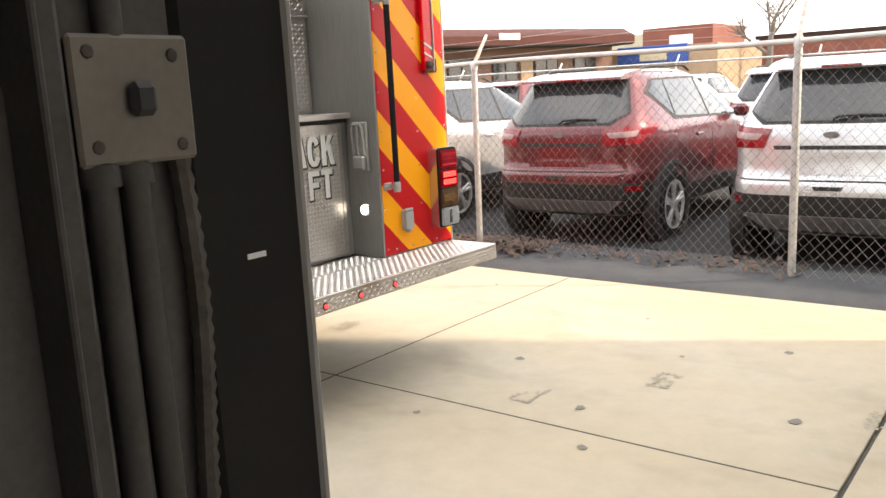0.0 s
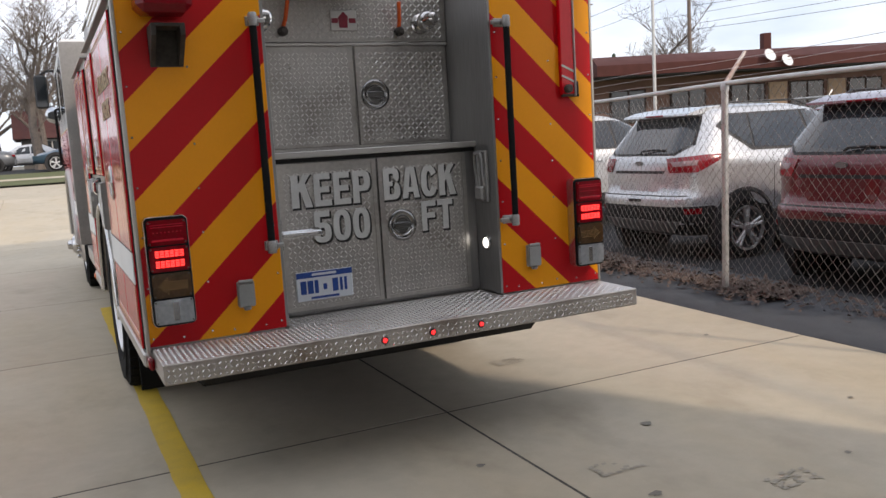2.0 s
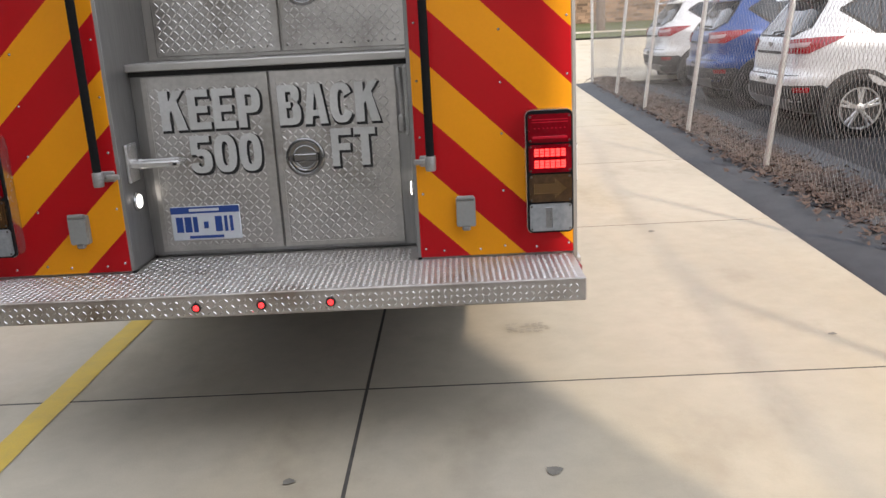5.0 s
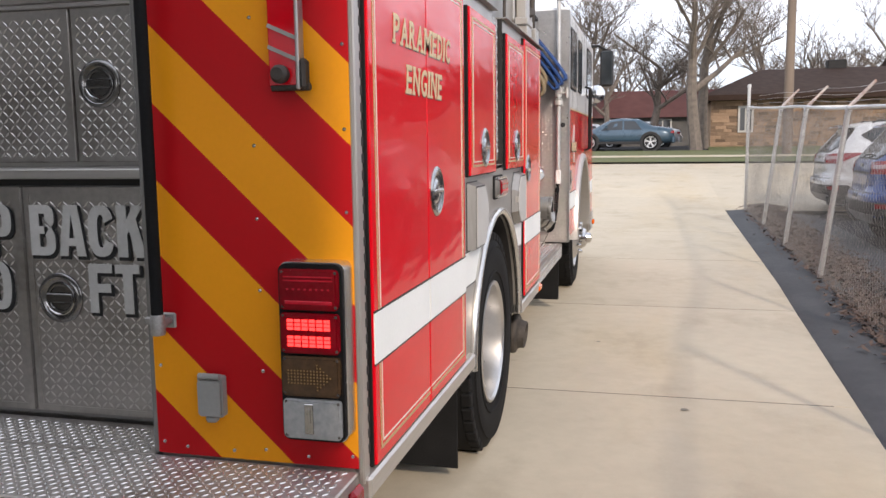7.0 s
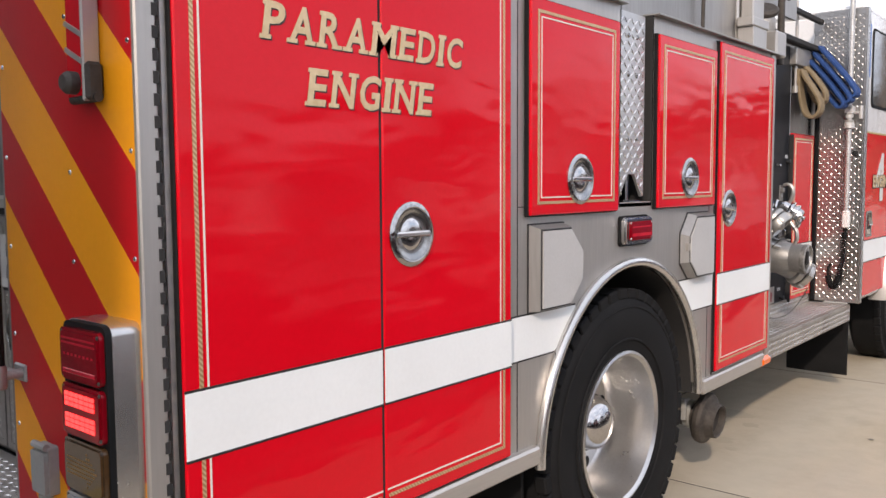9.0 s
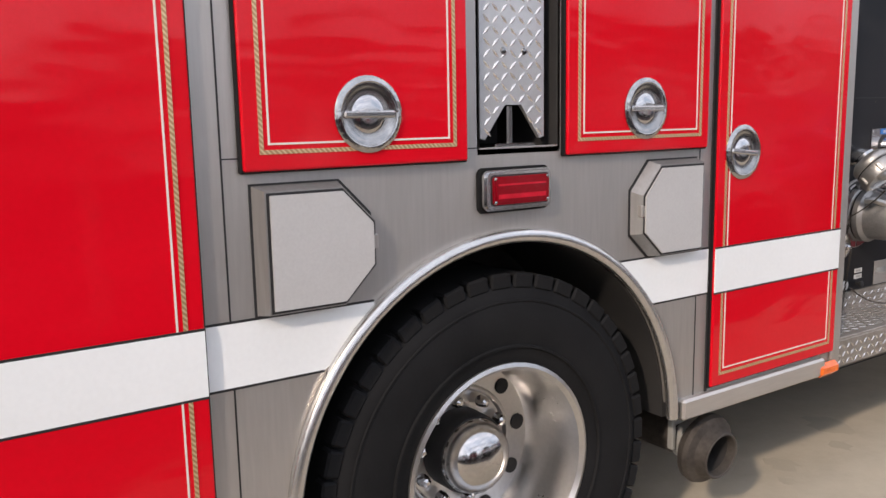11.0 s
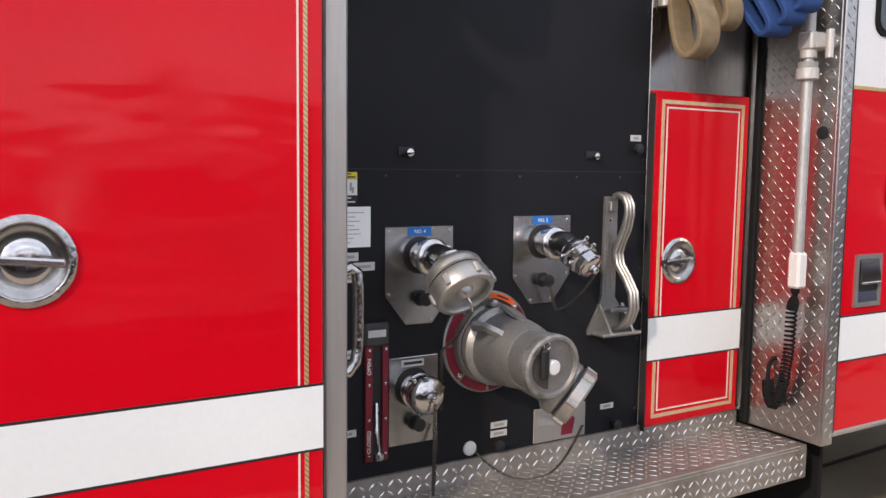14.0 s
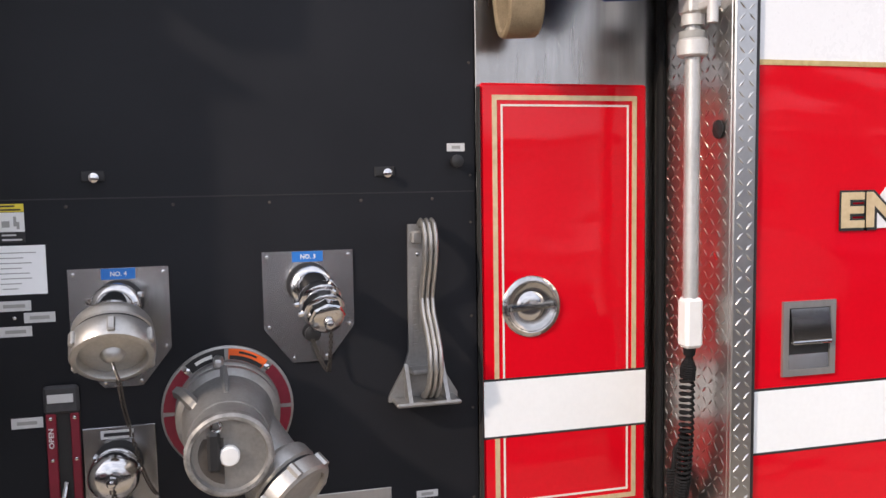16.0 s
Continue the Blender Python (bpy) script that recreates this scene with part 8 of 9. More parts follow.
    part("rear_surround", patches(skin, [((-0.56, 1.095), (0.56, 1.095), (0.735, 1.20), (-0.735, 1.20)), ((-0.735, 1.20), (0.735, 1.20), (0.60, 1.545), (-0.60, 1.545))], 0.003, 20, 5), TRIM, car)
    part("rear_window", patches(skin, [((-0.53, 1.115), (0.53, 1.115), (0.70, 1.205), (-0.70, 1.205)), ((-0.70, 1.205), (0.70, 1.205), (0.57, 1.532), (-0.57, 1.532))], 0.008, 20, 5), GLASS, car, "dark rear window")
    part("spoiler", M().prism([(0.30, 1.560), (0.31, 1.585), (0.50, 1.635), (0.80, 1.668), (0.80, 1.62), (0.45, 1.56)], "x", -0.585, 0.585), paint, car)
    part("high_stop_lamp", M().box(-0.15, 0.15, 0.292, 0.31, 1.563, 1.583, 0.004), TAILRED, car)
    part("wiper", M().tube([skin(0.0, 1.115, 0.03), skin(0.04, 1.135, 0.04), skin(0.22, 1.150, 0.025), skin(0.40, 1.145, 0.015)], 0.013, 6), TRIM, car)
    for s in (1, -1):
        part("window_surround", patches(side, [((1.00, 1.105), (3.12, 1.065), (2.36, 1.565), (0.84, 1.555)), ((0.60, 1.40), (1.00, 1.105), (0.84, 1.555), (0.62, 1.43))], 0.003, 16, 5), TRIM, car, mirror=s)
        for q in (((0.66, 1.405), (1.02, 1.140), (1.10, 1.530), (0.86, 1.530)), ((1.06, 1.135), (1.98, 1.105), (1.98, 1.540), (1.13, 1.530)), ((2.03, 1.105), (2.98, 1.085), (2.33, 1.535), (2.03, 1.540))):
            part("side_window", patches(side, [q], 0.008), GLASS, car, mirror=s)
        part("tail_lamp", patches(skin, [((0.53, 0.925), (0.86, 0.925), (0.90, 1.088), (0.47, 1.062)), ((0.86, 0.925), (1.22, 1.075), (1.22, 1.092), (0.90, 1.088))], 0.014, 10, 5), TAILRED, car, "wedge-shaped red tail lamp", s)
        part("tail_lamp_clear", patches(skin, [((0.58, 0.985), (0.84, 0.995), (0.86, 1.045), (0.54, 1.030))], 0.019, 8, 3), TAILCLEAR, car, mirror=s)
        part("lamp_dark", patches(skin, [((0.60, 0.938), (0.80, 0.938), (0.78, 0.975), (0.60, 0.972))], 0.017, 6, 2), REDLENS, car, mirror=s)
        part("rear_reflector", patches(skin, [((0.74, 0.495), (0.93, 0.495), (0.95, 0.545), (0.74, 0.545))], 0.016, 6, 2), TAILRED, car, mirror=s)
        part("roof_rail", M().tube([(0.56, 0.78, 1.640), (0.565, 0.92, 1.695), (0.565, 2.0, 1.705), (0.55, 2.22, 1.64)], 0.018, 6), TRIM, car, mirror=s)
        part("shoulder_line", patches(side, [((0.62, 0.955), (3.4, 0.925), (3.4, 0.945), (0.62, 0.985))], 0.005, 24, 2), paint, car, mirror=s)
        part("door_handle", M().box(0.915, 0.945, 1.50, 1.68, 0.925, 0.95, 0.006), paint, car, mirror=s)
        for y in (1.30, 2.02):
            part("door_seam", patches(side, [((y, 0.50), (y + 0.008, 0.50), (y + 0.008, 1.06), (y, 1.06))], 0.002, 1, 8), TRIM, car, mirror=s)
        part("wing_mirror", M().box(0.90, 1.08, 2.75, 2.87, 1.05, 1.19, 0.04), paint, car, mirror=s)
    # body stretched up and widened over its wheels to fit the camera's view
    for ob in [q for q in bpy.data.objects if q.parent is car]:
        for q in ob.data.vertices:
            q.co.x, q.co.z = q.co.x * 1.025, np.interp(q.co.z, (0.24, 0.40, 0.56, 0.665, 0.90, 1.07, 1.15, 1.53, 1.71), (0.27, 0.45, 0.65, 0.77, 1.02, 1.22, 1.31, 1.68, 1.85))
    for s in (1, -1):
        car_wheels(car, s, (0.84, 3.53))
    return car


def car_wheels(car, s, places):
    for wy in places:
        o = (0.012, wy, 0.355)
        part("arch_trim", M().lathe([(0.485, 0.80), (0.485, 0.930), (0.44, 0.936), (0.43, 0.922), (0.02, 0.922)], o, (1, 0, 0), 28), TRIM, car, mirror=s)
        wh = part("wheel", M().lathe([(0.24, 0.72), (0.34, 0.72), (0.355, 0.74), (0.355, 0.925), (0.34, 0.947), (0.28, 0.950), (0.262, 0.942)], o, (1, 0, 0), 32, (1, 0)), RUBBER, car, mirror=s)
        rim = M().lathe([(0.265, 0.935), (0.265, 0.952), (0.245, 0.950), (0.238, 0.88)], o, (1, 0, 0), 28, (0, 0))
        for k in range(10):
            a = math.pi * (2 * (k // 2) + (0.20 if k % 2 else -0.20)) / 5
            rim.box(0.918, 0.950, -0.017, 0.017, 0.03, 0.252, 0.005, m=Matrix.Translation(o) @ Matrix.Rotation(a, 4, "X"))
        rim.lathe([(0.06, 0.90), (0.06, 0.952), (0.03, 0.960)], o, (1, 0, 0), 14)
        part("rim", rim, RIMSILVER, wh, "bright spoked alloy rim", s)
        part("brake_disc", M().lathe([(0.245, 0.875), (0.245, 0.880), (0.02, 0.880)], o, (1, 0, 0), 20), DARK, wh, mirror=s)


def suv(paint, label, sedan=False, group="cars in the lot"):
    """A parked car, rear at y = 0, nose towards +y, wheels on z = 0."""
    car = thing("parked_car", label, "car", group)
    if sedan:
        S = [(0.0, 0.72, 0.80, 0.84, 0.62), (0.10, 0.86, 0.86, 0.98, 0.70), (0.55, 0.90, 0.90, 1.06, 0.72), (0.95, 0.91, 0.90, 1.10, 0.70), (1.60, 0.92, 0.90, 1.42, 0.60), (2.4, 0.92, 0.89, 1.47, 0.60),
             (2.9, 0.92, 0.88, 1.40, 0.60), (3.75, 0.91, 0.86, 0.95, 0.70), (4.5, 0.86, 0.72, 0.80, 0.70), (4.8, 0.70, 0.55, 0.62, 0.55)]
    else:
        S = [(-0.02, 0.80, 0.94, 0.97, 0.76), (0.05, 0.88, 0.97, 1.02, 0.78), (0.10, 0.905, 0.985, 1.08, 0.77), (0.34, 0.92, 1.00, 1.36, 0.70), (0.52, 0.925, 1.01, 1.57, 0.655), (0.62, 0.925, 1.01, 1.62, 0.64), (1.2, 0.93, 1.00, 1.675, 0.63),
             (2.3, 0.93, 0.98, 1.68, 0.63), (2.75, 0.93, 0.97, 1.60, 0.62), (3.45, 0.92, 0.95, 1.06, 0.74), (4.2, 0.88, 0.84, 0.95, 0.70), (4.45, 0.76, 0.60, 0.70, 0.60)]
    m = M()
    v, f = [], []
    for y, w, zb, zr, wr in S:
        low = 0.36 if 0.2 < y < 4.0 else 0.42
        half = [(w * 0.80, low - 0.08), (w * 0.95, low), (w * 0.99, low + 0.14), (w, 0.70), (w * 0.985, zb - 0.10), (w * 0.955, zb), (wr + 0.03, zr - 0.06), (wr * 0.93, zr - 0.012), (wr * 0.5, zr + 0.012)]
        v += [(x, y, z) for x, z in half] + [(-x, y, z) for x, z in half[::-1]]
    n = 18
    for i in range(len(S) - 1):
        f += [(i * n + k, i * n + (k + 1) % n, i * n + n + (k + 1) % n, i * n + n + k) for k in range(n)]
    f += [tuple(range(n)), tuple(range((len(S) - 1) * n, len(S) * n))]
    body = part("body", m.add(v, f), paint, car)
    me = body.data
    me.set_sharp_from_angle(angle=radians(50))

    def at(y):
        for a, b in zip(S, S[1:]):
            if a[0] <= y <= b[0]:
                t = (y - a[0]) / (b[0] - a[0])
                return [p + (q - p) * t for p, q in zip(a, b)]

    def side_pt(y, h):
        _, w, zb, zr, wr = at(y)
        t = h
        return ((w * 0.955) + (wr + 0.03 - w * 0.955) * t, y, zb + (zr - 0.06 - zb) * t)

    for s in (1, -1):
        wins = [((1.45, 0.08), (2.25, 0.08), (2.25, 0.90), (1.75, 0.90)), ((2.32, 0.08), (3.3, 0.10), (2.85, 0.90), (2.32, 0.90))] if sedan else \
               [((0.50, 0.34), (1.03, 0.10), (1.03, 0.88), (0.70, 0.80)), ((1.08, 0.09), (1.95, 0.08), (1.95, 0.90), (1.08, 0.86)), ((2.02, 0.08), (3.2, 0.10), (2.62, 0.88), (2.02, 0.90))]
        if not sedan:
            p_ = [Vector(side_pt(*c)) for c in ((0.44, 0.34), (1.0, 0.05), (3.32, 0.06), (2.66, 0.93), (1.1, 0.93), (0.66, 0.84))]
            nn = Vector((1, 0, 0.35)).normalized()
            k = len(p_)
            part("window_surround", M().add([c - nn * 0.002 for c in p_] + [c + nn * 0.005 for c in p_], [tuple(range(k)), tuple(range(k, 2 * k))] + [(i, (i + 1) % k, k + (i + 1) % k, k + i) for i in range(k)]), TRIM, car, mirror=s)
        for q in wins:
            p_ = [Vector(side_pt(*c)) for c in q]
            nn = Vector((1, 0, 0.35)).normalized()
            g_ = M().add([c + nn * 0.004 for c in p_] + [c + nn * 0.010 for c in p_], [(0, 1, 2, 3), (4, 5, 6, 7), (0, 1, 5, 4), (1, 2, 6, 5), (2, 3, 7, 6), (3, 0, 4, 7)])
            part("side_window", g_, GLASS, car, mirror=s)
        if not sedan:
            part("tail_lamp", M().prism([(0.46, 0.955), (0.62, 0.895), (0.82, 0.865), (0.905, 0.90), (0.918, 1.06), (0.82, 1.085), (0.56, 1.055)], "y", -0.012, 0.12), TAILRED, car, "wraparound red tail lamp", s)
            part("tail_lamp_clear", M().prism([(0.57, 0.975), (0.70, 0.945), (0.86, 0.955), (0.89, 1.01), (0.80, 1.035), (0.62, 1.025)], "y", -0.02, 0.05), TAILCLEAR, car, mirror=s)
            part("tail_lamp_side", M().prism([(0.02, 0.88), (0.20, 0.915), (0.50, 1.045), (0.40, 1.085), (0.03, 1.07)], "x", 0.87, 0.929), TAILRED, car, mirror=s)
            part("rear_reflector", M().box(0.52, 0.72, -0.055, 0.02, 0.52, 0.58, 0.01), TAILRED, car, mirror=s)
            part("roof_rail", M().tube([(0.60, 0.75, 1.66), (0.61, 1.0, 1.72), (0.61, 2.1, 1.725), (0.60, 2.5, 1.665)], 0.016, 6), TRIM, car, mirror=s)
        else:
            part("tail_lamp", M().box(0.55, 0.86, 0.0, 0.16, 0.74, 0.86, 0.02), TAILRED, car, mirror=s)
        car_wheels(car, s, (1.05, 3.85))
        part("sill_trim", M().box(0.86, 0.93, 0.5, 4.2, 0.26, 0.40, 0.02), TRIM, car, mirror=s)
        part("door_handle", M().box(0.93, 0.955, 1.62, 1.80, 0.90, 0.925, 0.006), paint, car, mirror=s)
        part("wing_mirror", M().box(0.95, 1.14, 3.0, 3.12, 1.0, 1.16, 0.03), paint, car, mirror=s)
    if not sedan:
        rg = M().add([(-0.66, 0.098, 1.105), (0.66, 0.098, 1.105), (0.60, 0.500, 1.555), (-0.60, 0.500, 1.555), (-0.66, 0.07, 1.115), (0.66, 0.07, 1.115), (0.60, 0.472, 1.567), (-0.60, 0.472, 1.567)],
                     [(0, 1, 2, 3), (4, 5, 6, 7), (0, 1, 5, 4), (1, 2, 6, 5), (2, 3, 7, 6), (3, 0, 4, 7)])
        part("rear_window", rg, GLASS, car, "dark rear window")
        part("wiper", M().tube([(0.02, 0.085, 1.13), (0.03, 0.11, 1.16), (0.36, 0.10, 1.15)], 0.014, 6), TRIM, car)
        part("spoiler", M().box(-0.60, 0.60, 0.40, 0.66, 1.60, 1.64, 0.015), paint, car)
        part("high_stop_lamp", M().box(-0.17, 0.17, 0.395, 0.42, 1.60, 1.63, 0.006), TAILRED, car)
        part("bumper", M().box(-0.86, 0.86, -0.075, 0.10, 0.42, 0.70, 0.05), paint, car)
        part("lower_bumper", M().box(-0.84, 0.84, -0.085, 0.12, 0.30, 0.52, 0.04).box(-0.70, 0.70, 0.0, 0.4, 0.20, 0.34, 0.03), TRIM, car, "dark lower bumper")
        part("skid_plate", M().prism([(-0.42, 0.295), (0.42, 0.295), (0.50, 0.365), (-0.50, 0.365)], "y", -0.10, -0.06), SILVERTRIM, car)
        part("plate_recess", M().box(-0.30, 0.30, -0.030, 0.0, 0.74, 0.90, 0.015), paint, car)
        part("badge", M().lathe([(0.045, 0), (0.04, 0.008), (0.01, 0.010)], (0, -0.018, 0.955), (0, -1, 0), 16), TRIM, car)
        part("handle_recess", M().box(-0.10, 0.10, -0.035, -0.015, 0.715, 0.745, 0.006), TRIM, car)
    else:
        part("rear_window", M().add([(-0.58, 1.0, 1.125), (0.58, 1.0, 1.125), (0.54, 1.55, 1.40), (-0.54, 1.55, 1.40), (-0.58, 0.98, 1.135), (0.58, 0.98, 1.135), (0.54, 1.53, 1.41), (-0.54, 1.53, 1.41)],
                                    [(0, 1, 2, 3), (4, 5, 6, 7), (0, 1, 5, 4), (1, 2, 6, 5), (2, 3, 7, 6), (3, 0, 4, 7)]), GLASS, car)
        part("bumper", M().box(-0.84, 0.84, -0.06, 0.12, 0.30, 0.62, 0.05), paint, car)
    return car


SILVER, MAROONP, WHITEP = car_paint("silver_car_paint", (0.56, 0.57, 0.585), 0.55), car_paint("maroon_car_paint", (0.115, 0.010, 0.015), 0.3), car_paint("white_car_paint", (0.58, 0.59, 0.60))
BLUEP, STEELBLUE, GREYP = car_paint("blue_car_paint", (0.010, 0.045, 0.19)), car_paint("slate_blue_car_paint", (0.045, 0.085, 0.125)), car_paint("grey_car_paint", (0.16, 0.17, 0.18))


def lot_pose(x, y, turn=0.0, z=None):
    return pose(x, y, (gz(y) - 0.085) if z is None else z, 0, 0, -90 + turn)


red_suv = sport_utility(MAROONP, "dark maroon sport utility car parked behind fence")
red_suv.matrix_basis = lot_pose(4.80, 1.27)
silver_suv = sport_utility(SILVER, "silver sport utility car parked behind fence")
silver_suv.matrix_basis = lot_pose(4.45, -1.50)
white_suv = sport_utility(WHITEP, "white sport utility car parked behind fence")
white_suv.matrix_basis = lot_pose(5.02, 8.2)
copy_thing(silver_suv, lot_pose(5.0, 4.30))
blue_suv = sport_utility(BLUEP, "bright blue sport utility car parked behind fence")
blue_suv.matrix_basis = lot_pose(4.98, 11.35)
copy_thing(white_suv, lot_pose(5.12, 15.35, z=gz(14) - 0.09))
for k, (src, x, y) in enumerate(((silver_suv, 4.4, -4.3), (white_suv, 11.5, -2.0), (silver_suv, 11.6, 1.0), (white_suv, 11.6, 4.0), (red_suv, 11.7, 7.0), (silver_suv, 11.8, 10.0), (white_suv, 19.5, 2.5), (silver_suv, 19.5, 6.0), (white_suv, 19.6, 9.2), (blue_suv, 19.4, -1.0))):
    copy_thing(src, lot_pose(x, y))
sed = suv(STEELBLUE, "slate blue saloon car parked across the road", True, "cars across the road")
sed.matrix_basis = pose(3.0, 38.5, gz(38.5) + 0.01, 0, 0, 90)
wsed = suv(WHITEP, "white saloon car parked across the road", True, "cars across the road")
wsed.matrix_basis = pose(-8.0, 41.5, gz(40), 0, 0, 78)
gsed = suv(GREYP, "grey saloon car parked across the road", True, "cars across the road")
gsed.matrix_basis = pose(-2.6, 45.5, gz(40), 0, 0, 90)
for k in range(7):
    copy_thing((wsed, gsed, sed)[k % 3], pose(-16.0 - 4.2 * k, 40.5 + (k % 3) * 2.5, gz(40), 0, 0, 80 + 7 * (k % 3)))
for x, y, r in ((3.6, 47.0, 84), (-6.5, 46.5, 95), (0.4, 51.0, 88)):
    copy_thing((wsed if x > 0 else sed), pose(x, y, gz(40), 0, 0, r))
for k in range(5):
    copy_thing((gsed, wsed)[k % 2], pose(-5.0 - 6 * k, 52.0 + k % 2, gz(40), 0, 0, 90))


# ---- buildings ----
def window(parent, x0, x1, z0, z1, y, d=-1):
    w = part("window", M().box(x0, x1, y, y + d * 0.06, z0, z1, 0.01), PALEBLOCK, parent)
    part("pane", M().box(x0 + 0.1, (x0 + x1) / 2 - 0.04, y + d * 0.05, y + d * 0.08, z0 + 0.1, z1 - 0.1).box((x0 + x1) / 2 + 0.04, x1 - 0.1, y + d * 0.05, y + d * 0.08, z0 + 0.1, z1 - 0.1), GLASS, w)


H0 = gz(44)
house = thing("brick_house", "low tan brick house with brown hipped roof", "house", at=(0, 0, 0))
wl_ = part("wall", M().box(4.75, 24.6, 40.0, 49.0, H0 - 0.3, H0 + 2.2), STUCCO, house)
rng = random.Random(3)
bk = M()
for r_ in range(15):
    x = 4.72 - (0.2 if r_ % 2 else 0)
    while x < 13.0:
        L_ = rng.uniform(0.25, 0.55)
        bk.box(max(4.72, x), x + L_ - 0.02, 39.95 - rng.uniform(0.0, 0.02), 40.02, H0 - 0.2 + r_ * 0.155, H0 - 0.2 + r_ * 0.155 + 0.14)
        x += L_
part("stone_face", bk, BRICK, wl_, "tan and brown ledge stone face")
part("roof", M().add([(4.3, 39.3, H0 + 2.45), (25.2, 39.3, H0 + 2.45), (25.2, 50, H0 + 2.45), (4.3, 50, H0 + 2.45), (7.4, 44.5, H0 + 3.95), (22.2, 44.5, H0 + 3.95), (4.3, 39.3, H0 + 2.2), (25.2, 39.3, H0 + 2.2), (25.2, 50, H0 + 2.2), (4.3, 50, H0 + 2.2)],
                     [(0, 1, 5, 4), (1, 2, 5), (2, 3, 4, 5), (3, 0, 4), (6, 7, 1, 0), (7, 8, 2, 1), (8, 9, 3, 2), (9, 6, 0, 3), (6, 7, 8, 9)]), BROWNROOF, house, "brown shingle roof")
part("rear_roof", M().prism([(44.8, H0 + 3.6), (49.0, H0 + 5.1), (53.5, H0 + 3.4)], "x", 14.6, 19.8), BROWNROOF, house, "higher brown shingle roof behind")
part("rear_wall", M().box(15, 19.4, 46, 53, H0 + 1, H0 + 3.7), STUCCO, house)
part("chimney", M().box(16.0, 16.6, 48.4, 49.0, H0 + 4.6, H0 + 5.6, 0.03), BRICK, house)
part("roof_vent", M().box(10.6, 11.5, 44.3, 44.9, H0 + 3.8, H0 + 4.35, 0.05), DARK, house)
for a, b in ((5.95, 6.65), (14.2, 15.8), (17.0, 18.6)):
    window(house, a, b, H0 + 0.7, H0 + 1.95, 39.94)
h2 = thing("far_house", "small red brick house with grey gable roof", "house")
part("wall", M().box(-24, -14, 66, 74, H0 - 0.3, H0 + 2.8), FASCIA, h2)
part("roof", M().prism([(-24.6, H0 + 2.7), (-13.4, H0 + 2.7), (-19, H0 + 5.2)], "y", 65.4, 74.6), BROWNROOF, h2)
window(h2, -18.5, -16.5, H0 + 0.9, H0 + 2.1, 65.95)
def small_house(x, y, w, d, h, wall, roof, label):
    hs = thing("far_house", label, "house")
    part("wall", M().box(x, x + w, y, y + d, H0 - 0.4, H0 + h), wall, hs)
    part("roof", M().prism([(y - 0.5, H0 + h - 0.1), (y + d + 0.5, H0 + h - 0.1), (y + d / 2, H0 + h + 2.1)], "x", x - 0.5, x + w + 0.5), roof, hs)
    for k in range(3):
        window(hs, x + w * (0.12 + 0.3 * k), x + w * (0.12 + 0.3 * k) + 1.3, H0 + 0.8, H0 + 2.0, y - 0.05)


small_house(-2.5, 62, 11, 8, 2.2, BLOCK, FASCIA, "small grey house with red roof behind the cars")
small_house(-40, 64, 12, 8, 2.9, PLATEWALL, BROWNROOF, "small cream house behind the cars")
small_house(-60, 68, 13, 8, 2.8, FASCIA, BROWNROOF, "low red brick house in the distance")
mall = thing("shop_building", "long low building with maroon fascia and tan walls", "building")
part("wall", M().box(0.3, 36.2, 0.0, 12, -1.4, 4.2), BROWNWALL, mall)
part("fascia", M().prism([(-2.6, 4.05), (-2.6, 4.75), (-1.2, 5.40), (12.4, 5.45), (12.4, 4.05)], "x", 0.0, 36.4), FASCIA, mall, "deep maroon fascia and roof edge")
part("gable_end", M().prism([(-1.3, 3.75), (-0.4, 4.75), (12.4, 4.8), (12.4, 3.75)], "x", -2.4, 0.0), BROWNROOF, mall)
part("soffit", M().box(0.1, 36.3, -2.5, 0.05, 3.95, 4.05), DARK, mall)
for k in range(8):
    u = 1.5 + 4.3 * k
    wdw = part("window", M().box(u, u + 2.6, -0.08, 0.02, 0.9, 3.2, 0.02), BROWNROOF, mall)
    part("pane", M().box(u + 0.15, u + 1.25, -0.12, -0.06, 1.0, 3.1), GLASS, wdw)
    part("pane", M().box(u + 1.4, u + 2.45, -0.12, -0.06, 1.0, 3.1), GLASS, wdw)
    if k in (2, 3, 5):
        part("wall_panel", M().box(u + 2.8, u + 4.1, -0.25, 0.0, -0.2, 3.2, 0.03), STUCCO, mall, "tan wall panel")
part("roof_stack", M().box(13.1, 13.7, 1.0, 1.6, 5.2, 6.7, 0.04), FASCIA, mall, "maroon chimney stack")
part("roof_vent", M().lathe([(0.14, 0), (0.14, 0.5), (0.24, 0.55), (0.05, 0.75)], (9.8, 2.0, 5.25), (0, 0, 1), 12), GALV, mall)
for u, z in ((11.7, 4.85), (12.9, 4.45)):
    part("satellite_dish", M().lathe([(0.05, -0.12), (0.34, -0.04), (0.44, 0.05), (0.42, 0.06), (0.3, 0.0), (0.02, -0.06)], (u, -2.75, z), (0.25, -0.8, 0.4), 20), WHITE, mall, "white satellite dish")
part("sign_board", M().box(22.0, 24.0, -2.72, -2.60, 4.45, 4.95, 0.02), WHITE, mall, "blank white sign board")
mall.matrix_basis = pose(33.0, 44.0, 0.95, 0, 0, -20.9)
annex = thing("corner_shop", "low tan shop with blue sign band", "building")
part("wall", M().box(68, 80, 22, 32, -0.3, 4.6), STUCCO, annex)
part("sign_band", M().box(67.6, 68, 24.5, 31, 3.2, 4.7, 0.05), PLATEBLUE, annex, "blue sign band")
